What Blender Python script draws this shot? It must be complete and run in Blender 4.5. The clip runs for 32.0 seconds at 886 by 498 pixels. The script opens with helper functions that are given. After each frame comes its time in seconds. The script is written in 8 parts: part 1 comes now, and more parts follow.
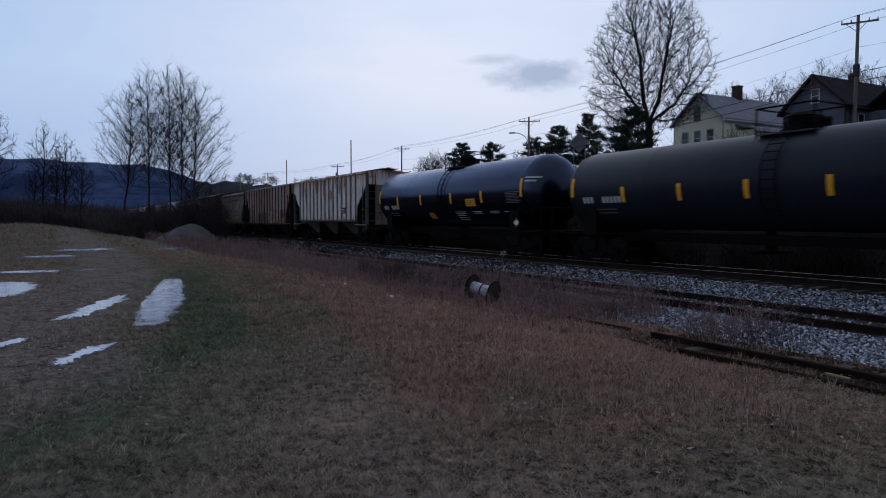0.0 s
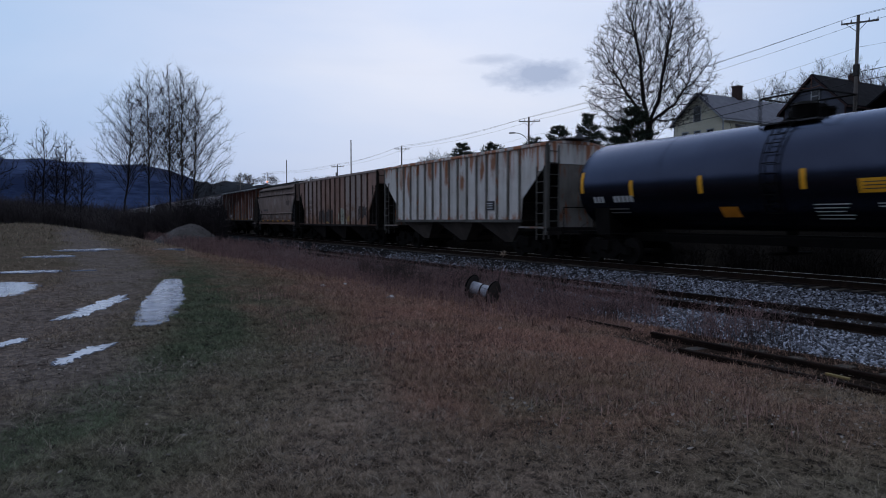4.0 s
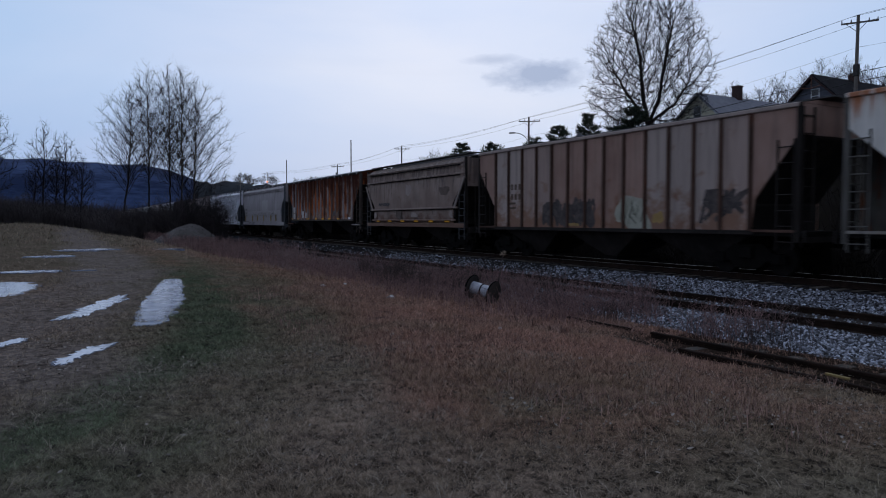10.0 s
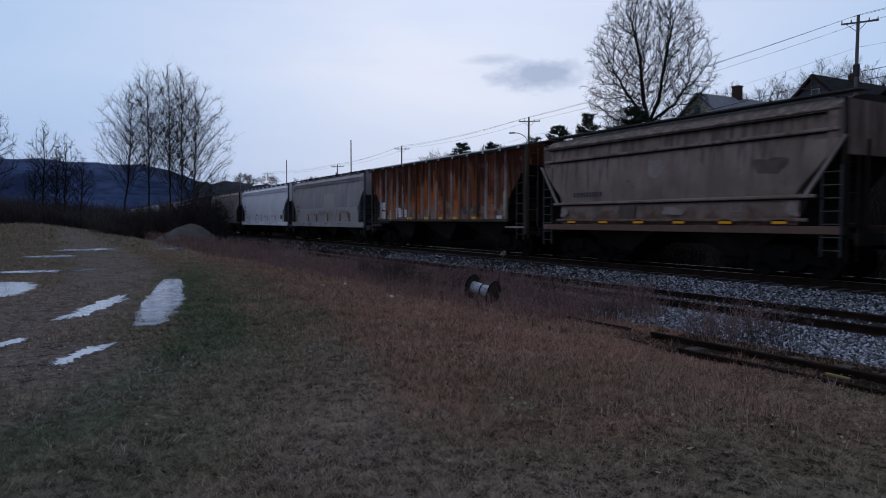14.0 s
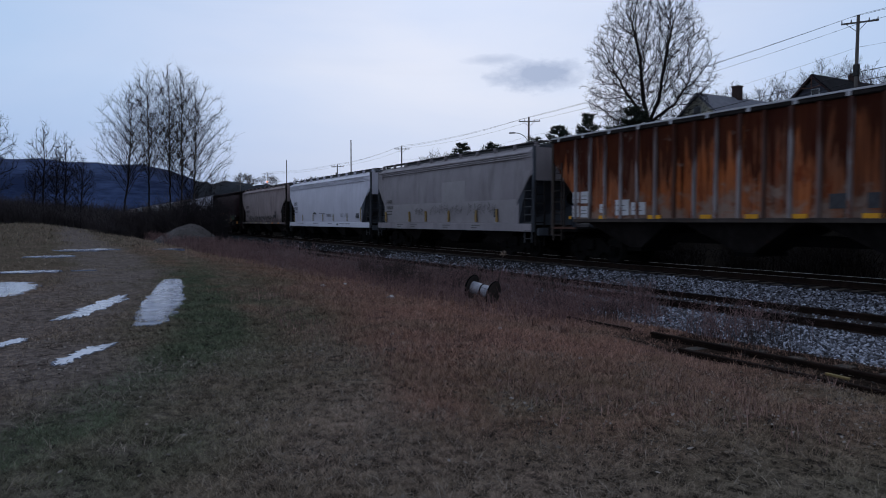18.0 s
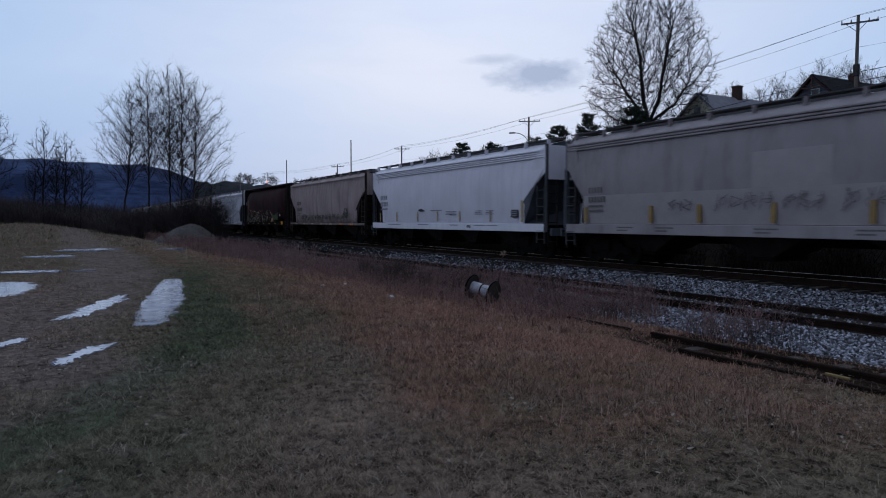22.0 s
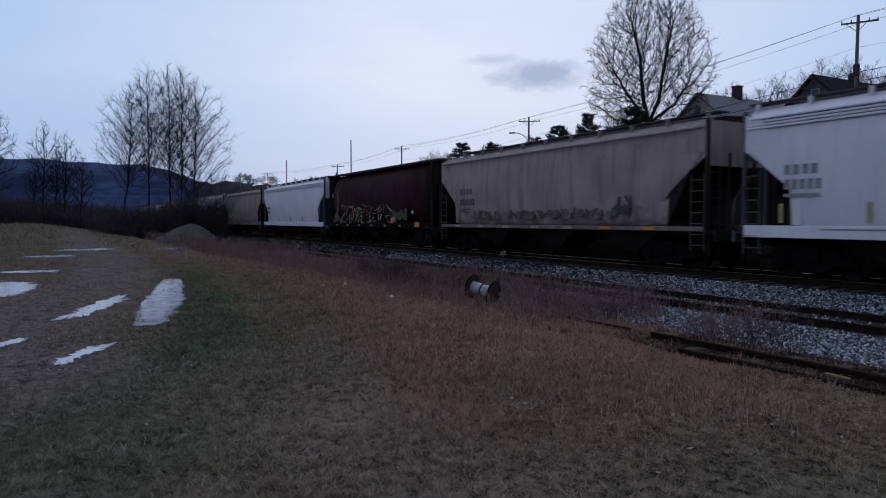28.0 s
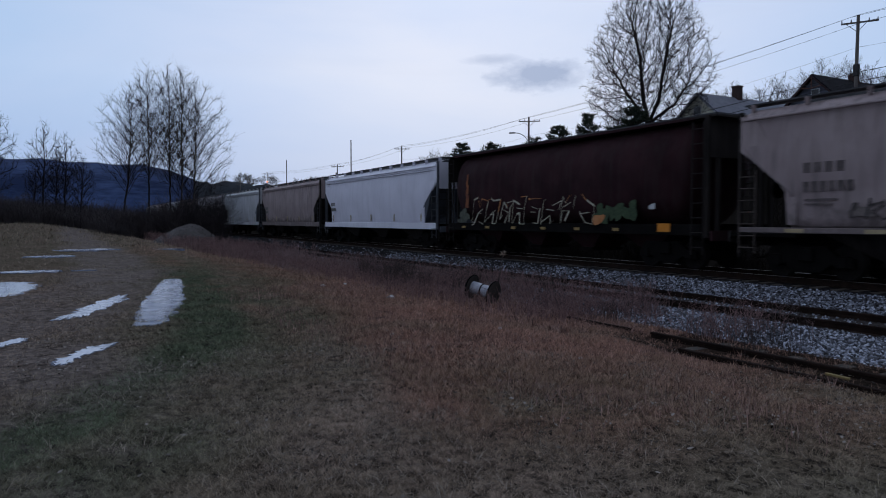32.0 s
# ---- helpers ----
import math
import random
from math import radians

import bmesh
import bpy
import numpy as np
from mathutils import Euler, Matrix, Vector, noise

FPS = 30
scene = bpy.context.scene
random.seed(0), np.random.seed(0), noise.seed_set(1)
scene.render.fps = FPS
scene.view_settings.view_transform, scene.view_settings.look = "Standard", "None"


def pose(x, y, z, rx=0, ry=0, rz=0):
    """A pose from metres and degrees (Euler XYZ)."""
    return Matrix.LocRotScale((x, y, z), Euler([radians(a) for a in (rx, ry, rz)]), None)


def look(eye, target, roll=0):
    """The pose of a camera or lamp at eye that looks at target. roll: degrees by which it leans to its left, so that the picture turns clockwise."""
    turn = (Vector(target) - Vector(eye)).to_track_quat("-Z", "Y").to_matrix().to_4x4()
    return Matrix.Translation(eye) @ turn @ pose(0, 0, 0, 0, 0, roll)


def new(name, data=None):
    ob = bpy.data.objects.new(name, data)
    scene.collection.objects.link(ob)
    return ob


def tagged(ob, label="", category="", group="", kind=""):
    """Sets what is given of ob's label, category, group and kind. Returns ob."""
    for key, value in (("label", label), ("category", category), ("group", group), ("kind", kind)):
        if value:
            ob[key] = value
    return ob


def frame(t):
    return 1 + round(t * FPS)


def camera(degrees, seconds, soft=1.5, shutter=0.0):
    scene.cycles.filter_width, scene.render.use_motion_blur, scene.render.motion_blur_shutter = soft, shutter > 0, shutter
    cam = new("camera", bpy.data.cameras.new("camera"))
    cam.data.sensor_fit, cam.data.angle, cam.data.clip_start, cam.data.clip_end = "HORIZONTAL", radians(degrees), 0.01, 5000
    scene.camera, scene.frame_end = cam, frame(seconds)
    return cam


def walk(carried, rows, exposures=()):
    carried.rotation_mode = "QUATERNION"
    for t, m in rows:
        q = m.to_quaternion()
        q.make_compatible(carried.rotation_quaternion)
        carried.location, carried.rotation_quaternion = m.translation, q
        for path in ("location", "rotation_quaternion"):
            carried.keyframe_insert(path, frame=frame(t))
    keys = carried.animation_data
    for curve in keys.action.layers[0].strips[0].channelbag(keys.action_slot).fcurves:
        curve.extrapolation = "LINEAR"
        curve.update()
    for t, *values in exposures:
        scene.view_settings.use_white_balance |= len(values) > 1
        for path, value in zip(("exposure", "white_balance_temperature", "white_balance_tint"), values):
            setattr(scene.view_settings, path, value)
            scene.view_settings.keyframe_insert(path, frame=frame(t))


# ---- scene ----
# World: x runs along the railway (the train goes towards +x), y across it, away from the viewer; rail top of the main line at RAIL.
cam = camera(65.84, 32.0, soft=1.0, shutter=0.8)
EYE = (0.0, 0.0, 1.65)
AIM = (-0.87453747, 0.48312915, 1.60792334)
walk(cam, [(0.0, look(EYE, AIM)), (32.0, look(EYE, AIM))], exposures=[(0.0, 0.0), (32.0, 0.0)])

RAIL = 0.13          # rail top, main line
MAIN = 17.75         # centre line, main line
MID = 13.10          # centre line, middle track
MIDRAIL = -0.20
SIDING = 8.90        # the one rail of the old siding that shows
rng = np.random.default_rng(7)
rnd = random.Random(11)

# ---------------------------------------------------------------- light
world = bpy.data.worlds.new("dusk_sky")
scene.world = world
world.use_nodes = True


class Net:
    """Short hand for node trees."""

    def __init__(self, tree):
        self.tree, self.nodes, self.links = tree, tree.nodes, tree.links
        self.nodes.clear()

    def add(self, kind, ins=None, operation="", data_type="", blend_type=""):
        n = self.nodes.new(kind)
        if operation:
            n.operation = operation
        if data_type:
            n.data_type = data_type
        if blend_type:
            n.blend_type = blend_type
        for k, v in (ins or {}).items():
            self.put(n.inputs[k], v)
        return n

    def put(self, socket, v):
        if isinstance(v, bpy.types.NodeSocket):
            self.links.new(v, socket)
        elif isinstance(v, bpy.types.Node):
            self.links.new(v.outputs[0], socket)
        else:
            if socket.type == "RGBA" and len(v) == 3:
                v = (*v, 1)
            socket.default_value = v

    def math(self, op, a, b=0.0, clamp=False):
        n = self.add("ShaderNodeMath", {0: a, 1: b}, operation=op)
        n.use_clamp = clamp
        return n.outputs[0]

    def mix(self, fac, a, b, blend="MIX"):
        n = self.add("ShaderNodeMix", {0: fac, 6: a, 7: b}, data_type="RGBA", blend_type=blend)
        return n.outputs[2]

    def ramp(self, fac, *stops):
        n = self.add("ShaderNodeValToRGB", {0: fac})
        el = n.color_ramp.elements
        while len(el) < len(stops):
            el.new(0.5)
        for e, (p, c) in zip(el, stops):
            e.position = p
            e.color = (c, c, c, 1) if isinstance(c, (int, float)) else (*c, 1)
        return n.outputs[0]

    def noise(self, vec, scale, detail=4.0, rough=0.55, distortion=0.0):
        n = self.add("ShaderNodeTexNoise", {"Vector": vec, "Scale": scale, "Detail": detail, "Roughness": rough, "Distortion": distortion})
        return n.outputs["Fac"]

    def mapped(self, vec, scale=(1, 1, 1), loc=(0, 0, 0), rot=(0, 0, 0)):
        return self.add("ShaderNodeMapping", {"Vector": vec, "Scale": scale, "Location": loc, "Rotation": rot}).outputs[0]


CLOUD = (-0.7825, 0.5885, 0.2035)      # bearing of the small dark cloud
WISP = (-0.8180, 0.5300, 0.2250)       # and of the thin streak beside it


def dusk_sky():
    n = Net(world.node_tree)
    out = n.add("ShaderNodeOutputWorld")
    sky = n.add("ShaderNodeTexSky")
    sky.sky_type, sky.sun_disc, sky.sun_elevation, sky.sun_rotation, sky.dust_density = "NISHITA", False, radians(30), radians(-60), 2.0
    way = n.add("ShaderNodeTexCoord").outputs["Generated"]
    # thin overcast: white towards the afterglow, blue away from it
    glow = n.add("ShaderNodeVectorMath", {0: way, 1: (-0.83, 0.50, 0.24)}, operation="DOT_PRODUCT").outputs["Value"]
    soft = n.noise(n.mapped(way, (1.2, 1.2, 4.0)), 1.6, 5, 0.5, 0.3)
    f = n.math("ADD", n.math("MULTIPLY", glow, 0.8), n.math("MULTIPLY", n.math("SUBTRACT", soft, 0.5), 0.30))
    veil = n.ramp(f, (0.20, (0.45, 0.535, 0.715)), (0.46, (0.425, 0.55, 0.795)), (0.62, (0.40, 0.575, 0.855)), (0.75, (0.53, 0.645, 0.885)), (0.88, (0.715, 0.76, 0.895)))
    # faint streaks low down
    streak = n.ramp(n.noise(n.mapped(way, (1.0, 1.0, 14.0)), 2.2, 5, 0.55), (0.52, 0.0), (0.75, 1.0))
    veil = n.mix(n.math("MULTIPLY", streak, 0.16), veil, (0.45, 0.56, 0.78))
    # the overcast thickens to blue just over the horizon
    axis = n.add("ShaderNodeSeparateXYZ", {0: way}).outputs
    side = n.ramp(axis[1], (0.05, 1.0), (0.65, 0.5))
    veil = n.mix(n.math("MULTIPLY", n.ramp(axis[2], (0.03, 0.85), (0.19, 0.0)), side), veil, (0.31, 0.445, 0.745))
    # the one small dark cloud
    d = n.add("ShaderNodeVectorMath", {0: way, 1: CLOUD}, operation="SUBTRACT").outputs[0]
    bend = n.noise(n.mapped(way, (1, 1, 2.0)), 22.0, 5, 0.6)
    flat = n.add("ShaderNodeVectorMath", {0: n.mapped(d, (12.0, 12.0, 42.0))}, operation="LENGTH").outputs["Value"]
    puff = n.ramp(n.math("ADD", flat, n.math("MULTIPLY", n.math("SUBTRACT", bend, 0.5), 1.5)), (0.35, 1.0), (1.05, 0.0))
    d2 = n.add("ShaderNodeVectorMath", {0: way, 1: WISP}, operation="SUBTRACT").outputs[0]
    thin = n.add("ShaderNodeVectorMath", {0: n.mapped(d2, (19.0, 19.0, 120.0))}, operation="LENGTH").outputs["Value"]
    wisp = n.ramp(n.math("ADD", thin, n.math("MULTIPLY", n.math("SUBTRACT", bend, 0.5), 1.2)), (0.2, 0.6), (1.0, 0.0))
    puff = n.math("MAXIMUM", puff, wisp)
    veil = n.mix(n.math("MULTIPLY", puff, 0.85), veil, (0.225, 0.325, 0.54))
    both = n.mix(0.93, n.mix(1.0, sky, (0.1, 0.1, 0.1), "MULTIPLY"), veil)
    # away from the afterglow the overcast is duller
    east = n.add("ShaderNodeSeparateXYZ", {0: way}).outputs[0]
    dull = n.ramp(east, (0.10, 1.0), (0.75, 0.55))
    both = n.mix(1.0, both, dull, "MULTIPLY")
    bg = n.add("ShaderNodeBackground", {"Color": both, "Strength": 1.0})
    n.links.new(bg.outputs[0], out.inputs[0])


dusk_sky()
sun = new("sun", bpy.data.lights.new("sun", "SUN"))
sun.data.energy, sun.data.angle, sun.data.color = 0.3, radians(90), (0.92, 0.95, 1.0)
sun.matrix_world = look((-60, 35, 40), (0, 0, 0))


# ---------------------------------------------------------------- materials
def material(name, rough=0.8, metal=0.0, spec=0.35):
    m = bpy.data.materials.new(name)
    m.use_nodes = True
    n = Net(m.node_tree)
    out = n.add("ShaderNodeOutputMaterial")
    b = n.add("ShaderNodeBsdfPrincipled", {"Roughness": rough, "Metallic": metal, "Specular IOR Level": spec})
    n.links.new(b.outputs[0], out.inputs[0])
    return m, n, b


def mottled(name, a, b, scale=3.0, rough=0.85, metal=0.0, bump=0.15, fine=40.0, spread=0.0, spec=0.3, stretch=(1, 1, 1)):
    """Two tones mixed by large and fine noise, with relief; spread: change from piece to piece."""
    m, n, s = material(name, rough, metal, spec)
    at = n.mapped(n.add("ShaderNodeTexCoord").outputs["Object"], stretch)
    big, small = n.noise(at, scale, 4), n.noise(at, fine, 3)
    mixed = n.math("ADD", n.math("MULTIPLY", big, 0.65), n.math("MULTIPLY", small, 0.35))
    col = n.mix(n.ramp(mixed, (0.36, 0.0), (0.64, 1.0)), a, b)
    if spread:
        r = n.add("ShaderNodeObjectInfo").outputs["Random"]
        r2 = n.add("ShaderNodeNewGeometry").outputs["Random Per Island"]
        v = n.math("ADD", 1.0 - spread, n.math("MULTIPLY", n.math("ADD", r, r2), spread))
        hsv = n.add("ShaderNodeHueSaturation", {"Color": col, "Value": v})
        col = hsv.outputs[0]
    n.put(s.inputs["Base Color"], col)
    if bump:
        n.put(s.inputs["Normal"], n.add("ShaderNodeBump", {"Strength": bump, "Distance": 0.02, "Height": small}))
    return m


def weathered(name, base, fade, rust=(0.16, 0.045, 0.018), rusted=0.25, grime=0.4, rough=0.6, spread=0.12, streaky=2.2, gloss=0.14, crown=0.0, soak=0.48, crowned=None, crown_low=2.7, soot=(0.045, 0.04, 0.038), skirt=0.0, skirted=None, skirt_top=2.3, blobs=0.0, patch=None):
    """Old wagon paint: faded, streaked with dirt from the top, rusting through in patches."""
    m, n, s = material(name, rough, 0.0, gloss)
    at = n.add("ShaderNodeTexCoord").outputs["Object"]
    r = n.add("ShaderNodeObjectInfo").outputs["Random"]
    shift = n.add("ShaderNodeVectorMath", {0: at, 1: n.add("ShaderNodeCombineXYZ", {0: n.math("MULTIPLY", r, 37.0), 1: 0.0, 2: n.math("MULTIPLY", r, 11.0)})}, operation="ADD").outputs[0]
    col = n.mix(n.ramp(n.noise(shift, 0.8, 4), (0.35, 0.0), (0.68, 1.0)), base, fade)
    if patch:
        # sheets that were painted or replaced at other times
        pick = n.add("ShaderNodeTexWhiteNoise")
        pick.noise_dimensions = "1D"
        n.put(pick.inputs["W"], n.math("MULTIPLY", r, 31.7))
        col = n.mix(n.ramp(pick.outputs["Value"], (0.52, 0.0), (0.80, 1.0)), col, patch)
    streaks = n.noise(n.mapped(shift, (streaky, streaky, 0.16)), 2.0, 6, 0.62)
    col = n.mix(n.math("MULTIPLY", n.ramp(streaks, (soak, 0.0), (soak + 0.22, 1.0)), grime), col, soot)
    fleck = n.noise(n.mapped(shift, (1.6, 1.6, 0.45)), 2.4, 8, 0.68, 0.4)
    lo = 0.74 - 0.36 * rusted
    rustmask = n.ramp(fleck, (lo, 0.0), (lo + 0.09, 1.0))
    rusty = n.mix(n.noise(at, 16.0, 4), rust, tuple(min(1, 2.1 * c) for c in rust))
    col = n.mix(n.math("MULTIPLY", rustmask, min(1.0, rusted * 2.4)), col, rusty)
    if crown:
        # rust that runs down from the top chord in uneven tongues
        z = n.add("ShaderNodeSeparateXYZ", {0: at}).outputs[2]
        tongues = n.noise(n.mapped(shift, (3.0, 3.0, 0.30), (3, 1, 7)), 1.5, 5, 0.6, 0.2)
        fall = n.add("ShaderNodeMapRange", {0: z, 1: crown_low, 2: 4.5, 3: 0.0, 4: 0.30}).outputs[0]
        m2 = n.ramp(n.math("ADD", tongues, fall), (0.74 - 0.06 * crown, 0.0), (0.85 - 0.06 * crown, 1.0))
        col = n.mix(n.math("MULTIPLY", m2, 0.9), col, crowned or rusty)
    if blobs:
        # one rusted-through spot on some of the sheets, tall and soft at its edge
        dice = n.add("ShaderNodeTexWhiteNoise")
        dice.noise_dimensions = "1D"
        n.put(dice.inputs["W"], n.math("MULTIPLY", r, 57.3))
        d1, d2, d3 = n.add("ShaderNodeSeparateColor", {0: dice.outputs["Color"]}).outputs[:3]
        xyz = n.add("ShaderNodeSeparateXYZ", {0: at})
        dz = n.math("DIVIDE", n.math("SUBTRACT", xyz.outputs[2], n.math("ADD", 3.2, n.math("MULTIPLY", d1, 0.9))), n.math("ADD", 0.35, n.math("MULTIPLY", d2, 0.65)))
        dx = n.math("DIVIDE", n.math("SUBTRACT", xyz.outputs[0], n.math("MULTIPLY", n.math("SUBTRACT", d2, 0.5), 0.3)), 0.24)
        far = n.math("SQRT", n.math("ADD", n.math("MULTIPLY", dz, dz), n.math("MULTIPLY", dx, dx)))
        frayed = n.math("ADD", far, n.math("MULTIPLY", n.math("SUBTRACT", n.noise(n.mapped(shift, (2.2, 2.2, 0.8)), 2.6, 6, 0.65), 0.5), 2.2))
        spot = n.math("MULTIPLY", n.ramp(frayed, (0.45, 1.0), (1.15, 0.0)), n.ramp(d3, (1.0 - blobs - 0.05, 0.0), (1.0 - blobs + 0.12, 1.0)))
        col = n.mix(n.math("MULTIPLY", spot, 0.92), col, n.mix(n.noise(at, 5.0, 5), (0.15, 0.040, 0.015), (0.34, 0.150, 0.065)))
    if skirt:
        # rust and splashed dirt that climb from the sill in uneven patches
        z = n.add("ShaderNodeSeparateXYZ", {0: at}).outputs[2]
        climb = n.noise(n.mapped(shift, (1.3, 1.3, 1.6), (5, 2, 9)), 1.4, 6, 0.62, 0.3)
        near = n.add("ShaderNodeMapRange", {0: z, 1: 1.25, 2: skirt_top, 3: 0.34, 4: 0.0}).outputs[0]
        m3 = n.ramp(n.math("ADD", climb, near), (0.66 - 0.06 * skirt, 0.0), (0.84 - 0.06 * skirt, 1.0))
        col = n.mix(n.math("MULTIPLY", m3, 0.85), col, skirted or rusty)
    v = n.math("ADD", 1.0 - spread, n.math("MULTIPLY", r, 2 * spread))
    col = n.add("ShaderNodeHueSaturation", {"Color": col, "Value": v}).outputs[0]
    n.put(s.inputs["Base Color"], col)
    n.put(s.inputs["Roughness"], n.math("ADD", rough - 0.1, n.math("MULTIPLY", fleck, 0.25)))
    dents = n.noise(at, 1.7, 3)
    n.put(s.inputs["Normal"], n.add("ShaderNodeBump", {"Strength": 0.22, "Distance": 0.05, "Height": n.math("ADD", dents, n.math("MULTIPLY", fleck, 0.3))}))
    return m


# Steel and wheels are near-black; shade under the wagons is in their colour.
M_STEEL = mottled("shaded_grimy_steel", (0.004, 0.0036, 0.0036), (0.009, 0.008, 0.0075), 2.0, 0.9, 0.0, 0.2, spec=0.05)
M_WHEEL = mottled("shaded_worn_wheel_steel", (0.006, 0.0055, 0.0055), (0.015, 0.0125, 0.0115), 5.0, 0.85, 0.0, spec=0.08)
M_RAIL = mottled("rusty_rail", (0.010, 0.0065, 0.0055), (0.026, 0.016, 0.012), 4.0, 0.9, 0.0, spec=0.06)
M_RAILTOP = mottled("polished_railhead", (0.22, 0.21, 0.20), (0.34, 0.33, 0.33), 6.0, 0.38, 0.9, 0.05)
M_TIE = mottled("weathered_tie_wood", (0.028, 0.022, 0.018), (0.07, 0.056, 0.045), 3.0, 0.9, 0.0, 0.4, 30.0, 0.15, stretch=(1, 0.2, 1))


def stone_material():
    """Crushed stone: most pieces dark and dirty, some pale."""
    m, n, s = material("grey_ballast_stone", 0.85, 0.0, 0.2)
    r = n.add("ShaderNodeNewGeometry").outputs["Random Per Island"]
    at = n.add("ShaderNodeTexCoord").outputs["Object"]
    f = n.math("ADD", n.math("MULTIPLY", r, 0.85), n.math("MULTIPLY", n.noise(at, 1.1, 4), 0.30))
    n.put(s.inputs["Base Color"], n.ramp(f, (0.15, (0.018, 0.017, 0.020)), (0.50, (0.074, 0.074, 0.087)), (0.78, (0.215, 0.225, 0.262)), (1.0, (0.48, 0.50, 0.58))))
    return m


M_STONE = stone_material()
M_BED = mottled("ballast_bed", (0.012, 0.010, 0.011), (0.052, 0.047, 0.050), 5.0, 0.9, 0.0, 0.6, 50.0)
M_TRACKDIRT = mottled("brown_track_dirt", (0.012, 0.010, 0.010), (0.060, 0.052, 0.048), 9.0, 0.95, 0.0, 0.6, 45.0, spec=0.05)
# Darker than the other beds; shade under the wagons is in its colour.
M_DARKBED = mottled("shade_dark_ballast", (0.010, 0.009, 0.009), (0.034, 0.031, 0.032), 11.0, 0.95, 0.0, 0.6, 50.0, spec=0.0)
M_HEAP = mottled("brown_grey_gravel", (0.034, 0.029, 0.028), (0.095, 0.082, 0.078), 6.0, 0.9, 0.0, 0.5, 40.0)
M_BARK = mottled("grey_brown_bark", (0.028, 0.023, 0.02), (0.075, 0.064, 0.057), 3.0, 0.9, 0.0, 0.5, 18.0, stretch=(1, 1, 0.3))
M_DARKBARK = mottled("near_black_bark", (0.010, 0.008, 0.008), (0.028, 0.023, 0.021), 3.0, 0.95, 0.0, 0.4, 18.0, spec=0.1, stretch=(1, 1, 0.3))
M_DARKTWIG = mottled("black_twigs", (0.010, 0.008, 0.009), (0.026, 0.021, 0.022), 1.0, 0.95, 0.0, 0.0, 9.0, spec=0.1)
M_TWIG = mottled("thin_twigs", (0.025, 0.02, 0.019), (0.06, 0.05, 0.047), 1.0, 0.9, 0.0, 0.0, 9.0)
M_NEEDLE = mottled("dark_pine_needles", (0.010, 0.017, 0.012), (0.030, 0.042, 0.026), 1.2, 0.85, 0.0, 0.0, 12.0, 0.2)
M_WOOD = mottled("grey_pole_wood", (0.085, 0.072, 0.066), (0.17, 0.15, 0.138), 2.0, 0.85, 0.0, 0.3, 25.0, stretch=(1, 1, 0.15))
M_WIRE = mottled("black_cable", (0.012, 0.012, 0.013), (0.02, 0.02, 0.022), 2.0, 0.7, 0.0, 0.0)
# Brush behind the train is near-black; its shade is in the colour.
M_BANKBRUSH = mottled("shade_black_bank_brush", (0.006, 0.005, 0.005), (0.018, 0.014, 0.012), 0.6, 0.95, 0.0, 0.0, 6.0, 0.2, spec=0.1)
M_BRUSH = mottled("dark_brush", (0.024, 0.020, 0.022), (0.084, 0.069, 0.071), 0.6, 0.95, 0.0, 0.0, 6.0, 0.2)


# ---------------------------------------------------------------- mesh tools
def link(name, mesh_data, mat, parent=None, label="", smooth=False):
    if mat and not mesh_data.materials:
        mesh_data.materials.append(mat)
    if smooth:
        mesh_data.polygons.foreach_set("use_smooth", [True] * len(mesh_data.polygons))
    ob = new(name, mesh_data)
    if parent:
        ob.parent = parent
    if label:
        ob["label"] = label
    return ob


def part(name, bm, mat, parent=None, label="", smooth=False):
    me = bpy.data.meshes.new(name)
    bm.to_mesh(me)
    bm.free()
    return link(name, me, mat, parent, label, smooth)


def raw(name, verts, faces, mat, parent=None, label="", smooth=False):
    me = bpy.data.meshes.new(name)
    me.from_pydata([tuple(v) for v in verts], [], faces)
    me.update()
    return link(name, me, mat, parent, label, smooth)


def arrays(name, verts, faces, mat, parent=None, label="", smooth=False):
    """A large mesh from numpy arrays; all faces have the same number of corners."""
    me = bpy.data.meshes.new(name)
    nv, (nf, k) = len(verts), faces.shape
    me.vertices.add(nv)
    me.vertices.foreach_set("co", np.ascontiguousarray(verts, dtype=np.float32).ravel())
    me.loops.add(nf * k)
    me.loops.foreach_set("vertex_index", np.ascontiguousarray(faces, dtype=np.int32).ravel())
    me.polygons.add(nf)
    me.polygons.foreach_set("loop_start", np.arange(0, nf * k, k, dtype=np.int32))
    me.update(calc_edges=True)
    me.validate()
    return link(name, me, mat, parent, label, smooth)


def thing(name, label, category, group="", at=(0, 0, 0), rz=0.0, kind=""):
    e = new(name)
    e.empty_display_size = 0.3
    e.matrix_basis = pose(*at, 0, 0, rz)
    return tagged(e, label, category, group, kind)


def box(bm, x0, x1, y0, y1, z0, z1, bevel=0.0):
    m = Matrix.LocRotScale(((x0 + x1) / 2, (y0 + y1) / 2, (z0 + z1) / 2), None, (abs(x1 - x0), abs(y1 - y0), abs(z1 - z0)))
    vs = bmesh.ops.create_cube(bm, size=1, matrix=m)["verts"]
    if bevel:
        es = {e for v in vs for e in v.link_edges}
        bmesh.ops.bevel(bm, geom=list(es), offset=bevel, segments=1, affect="EDGES")
    return bm


def rod(bm, a, b, r, r2=None, seg=6, caps=True):
    a, b = Vector(a), Vector(b)
    q = (b - a).to_track_quat("Z", "Y")
    m = Matrix.LocRotScale((a + b) / 2, q, None)
    bmesh.ops.create_cone(bm, cap_ends=caps, segments=seg, radius1=r, radius2=r if r2 is None else r2, depth=(b - a).length, matrix=m)
    return bm


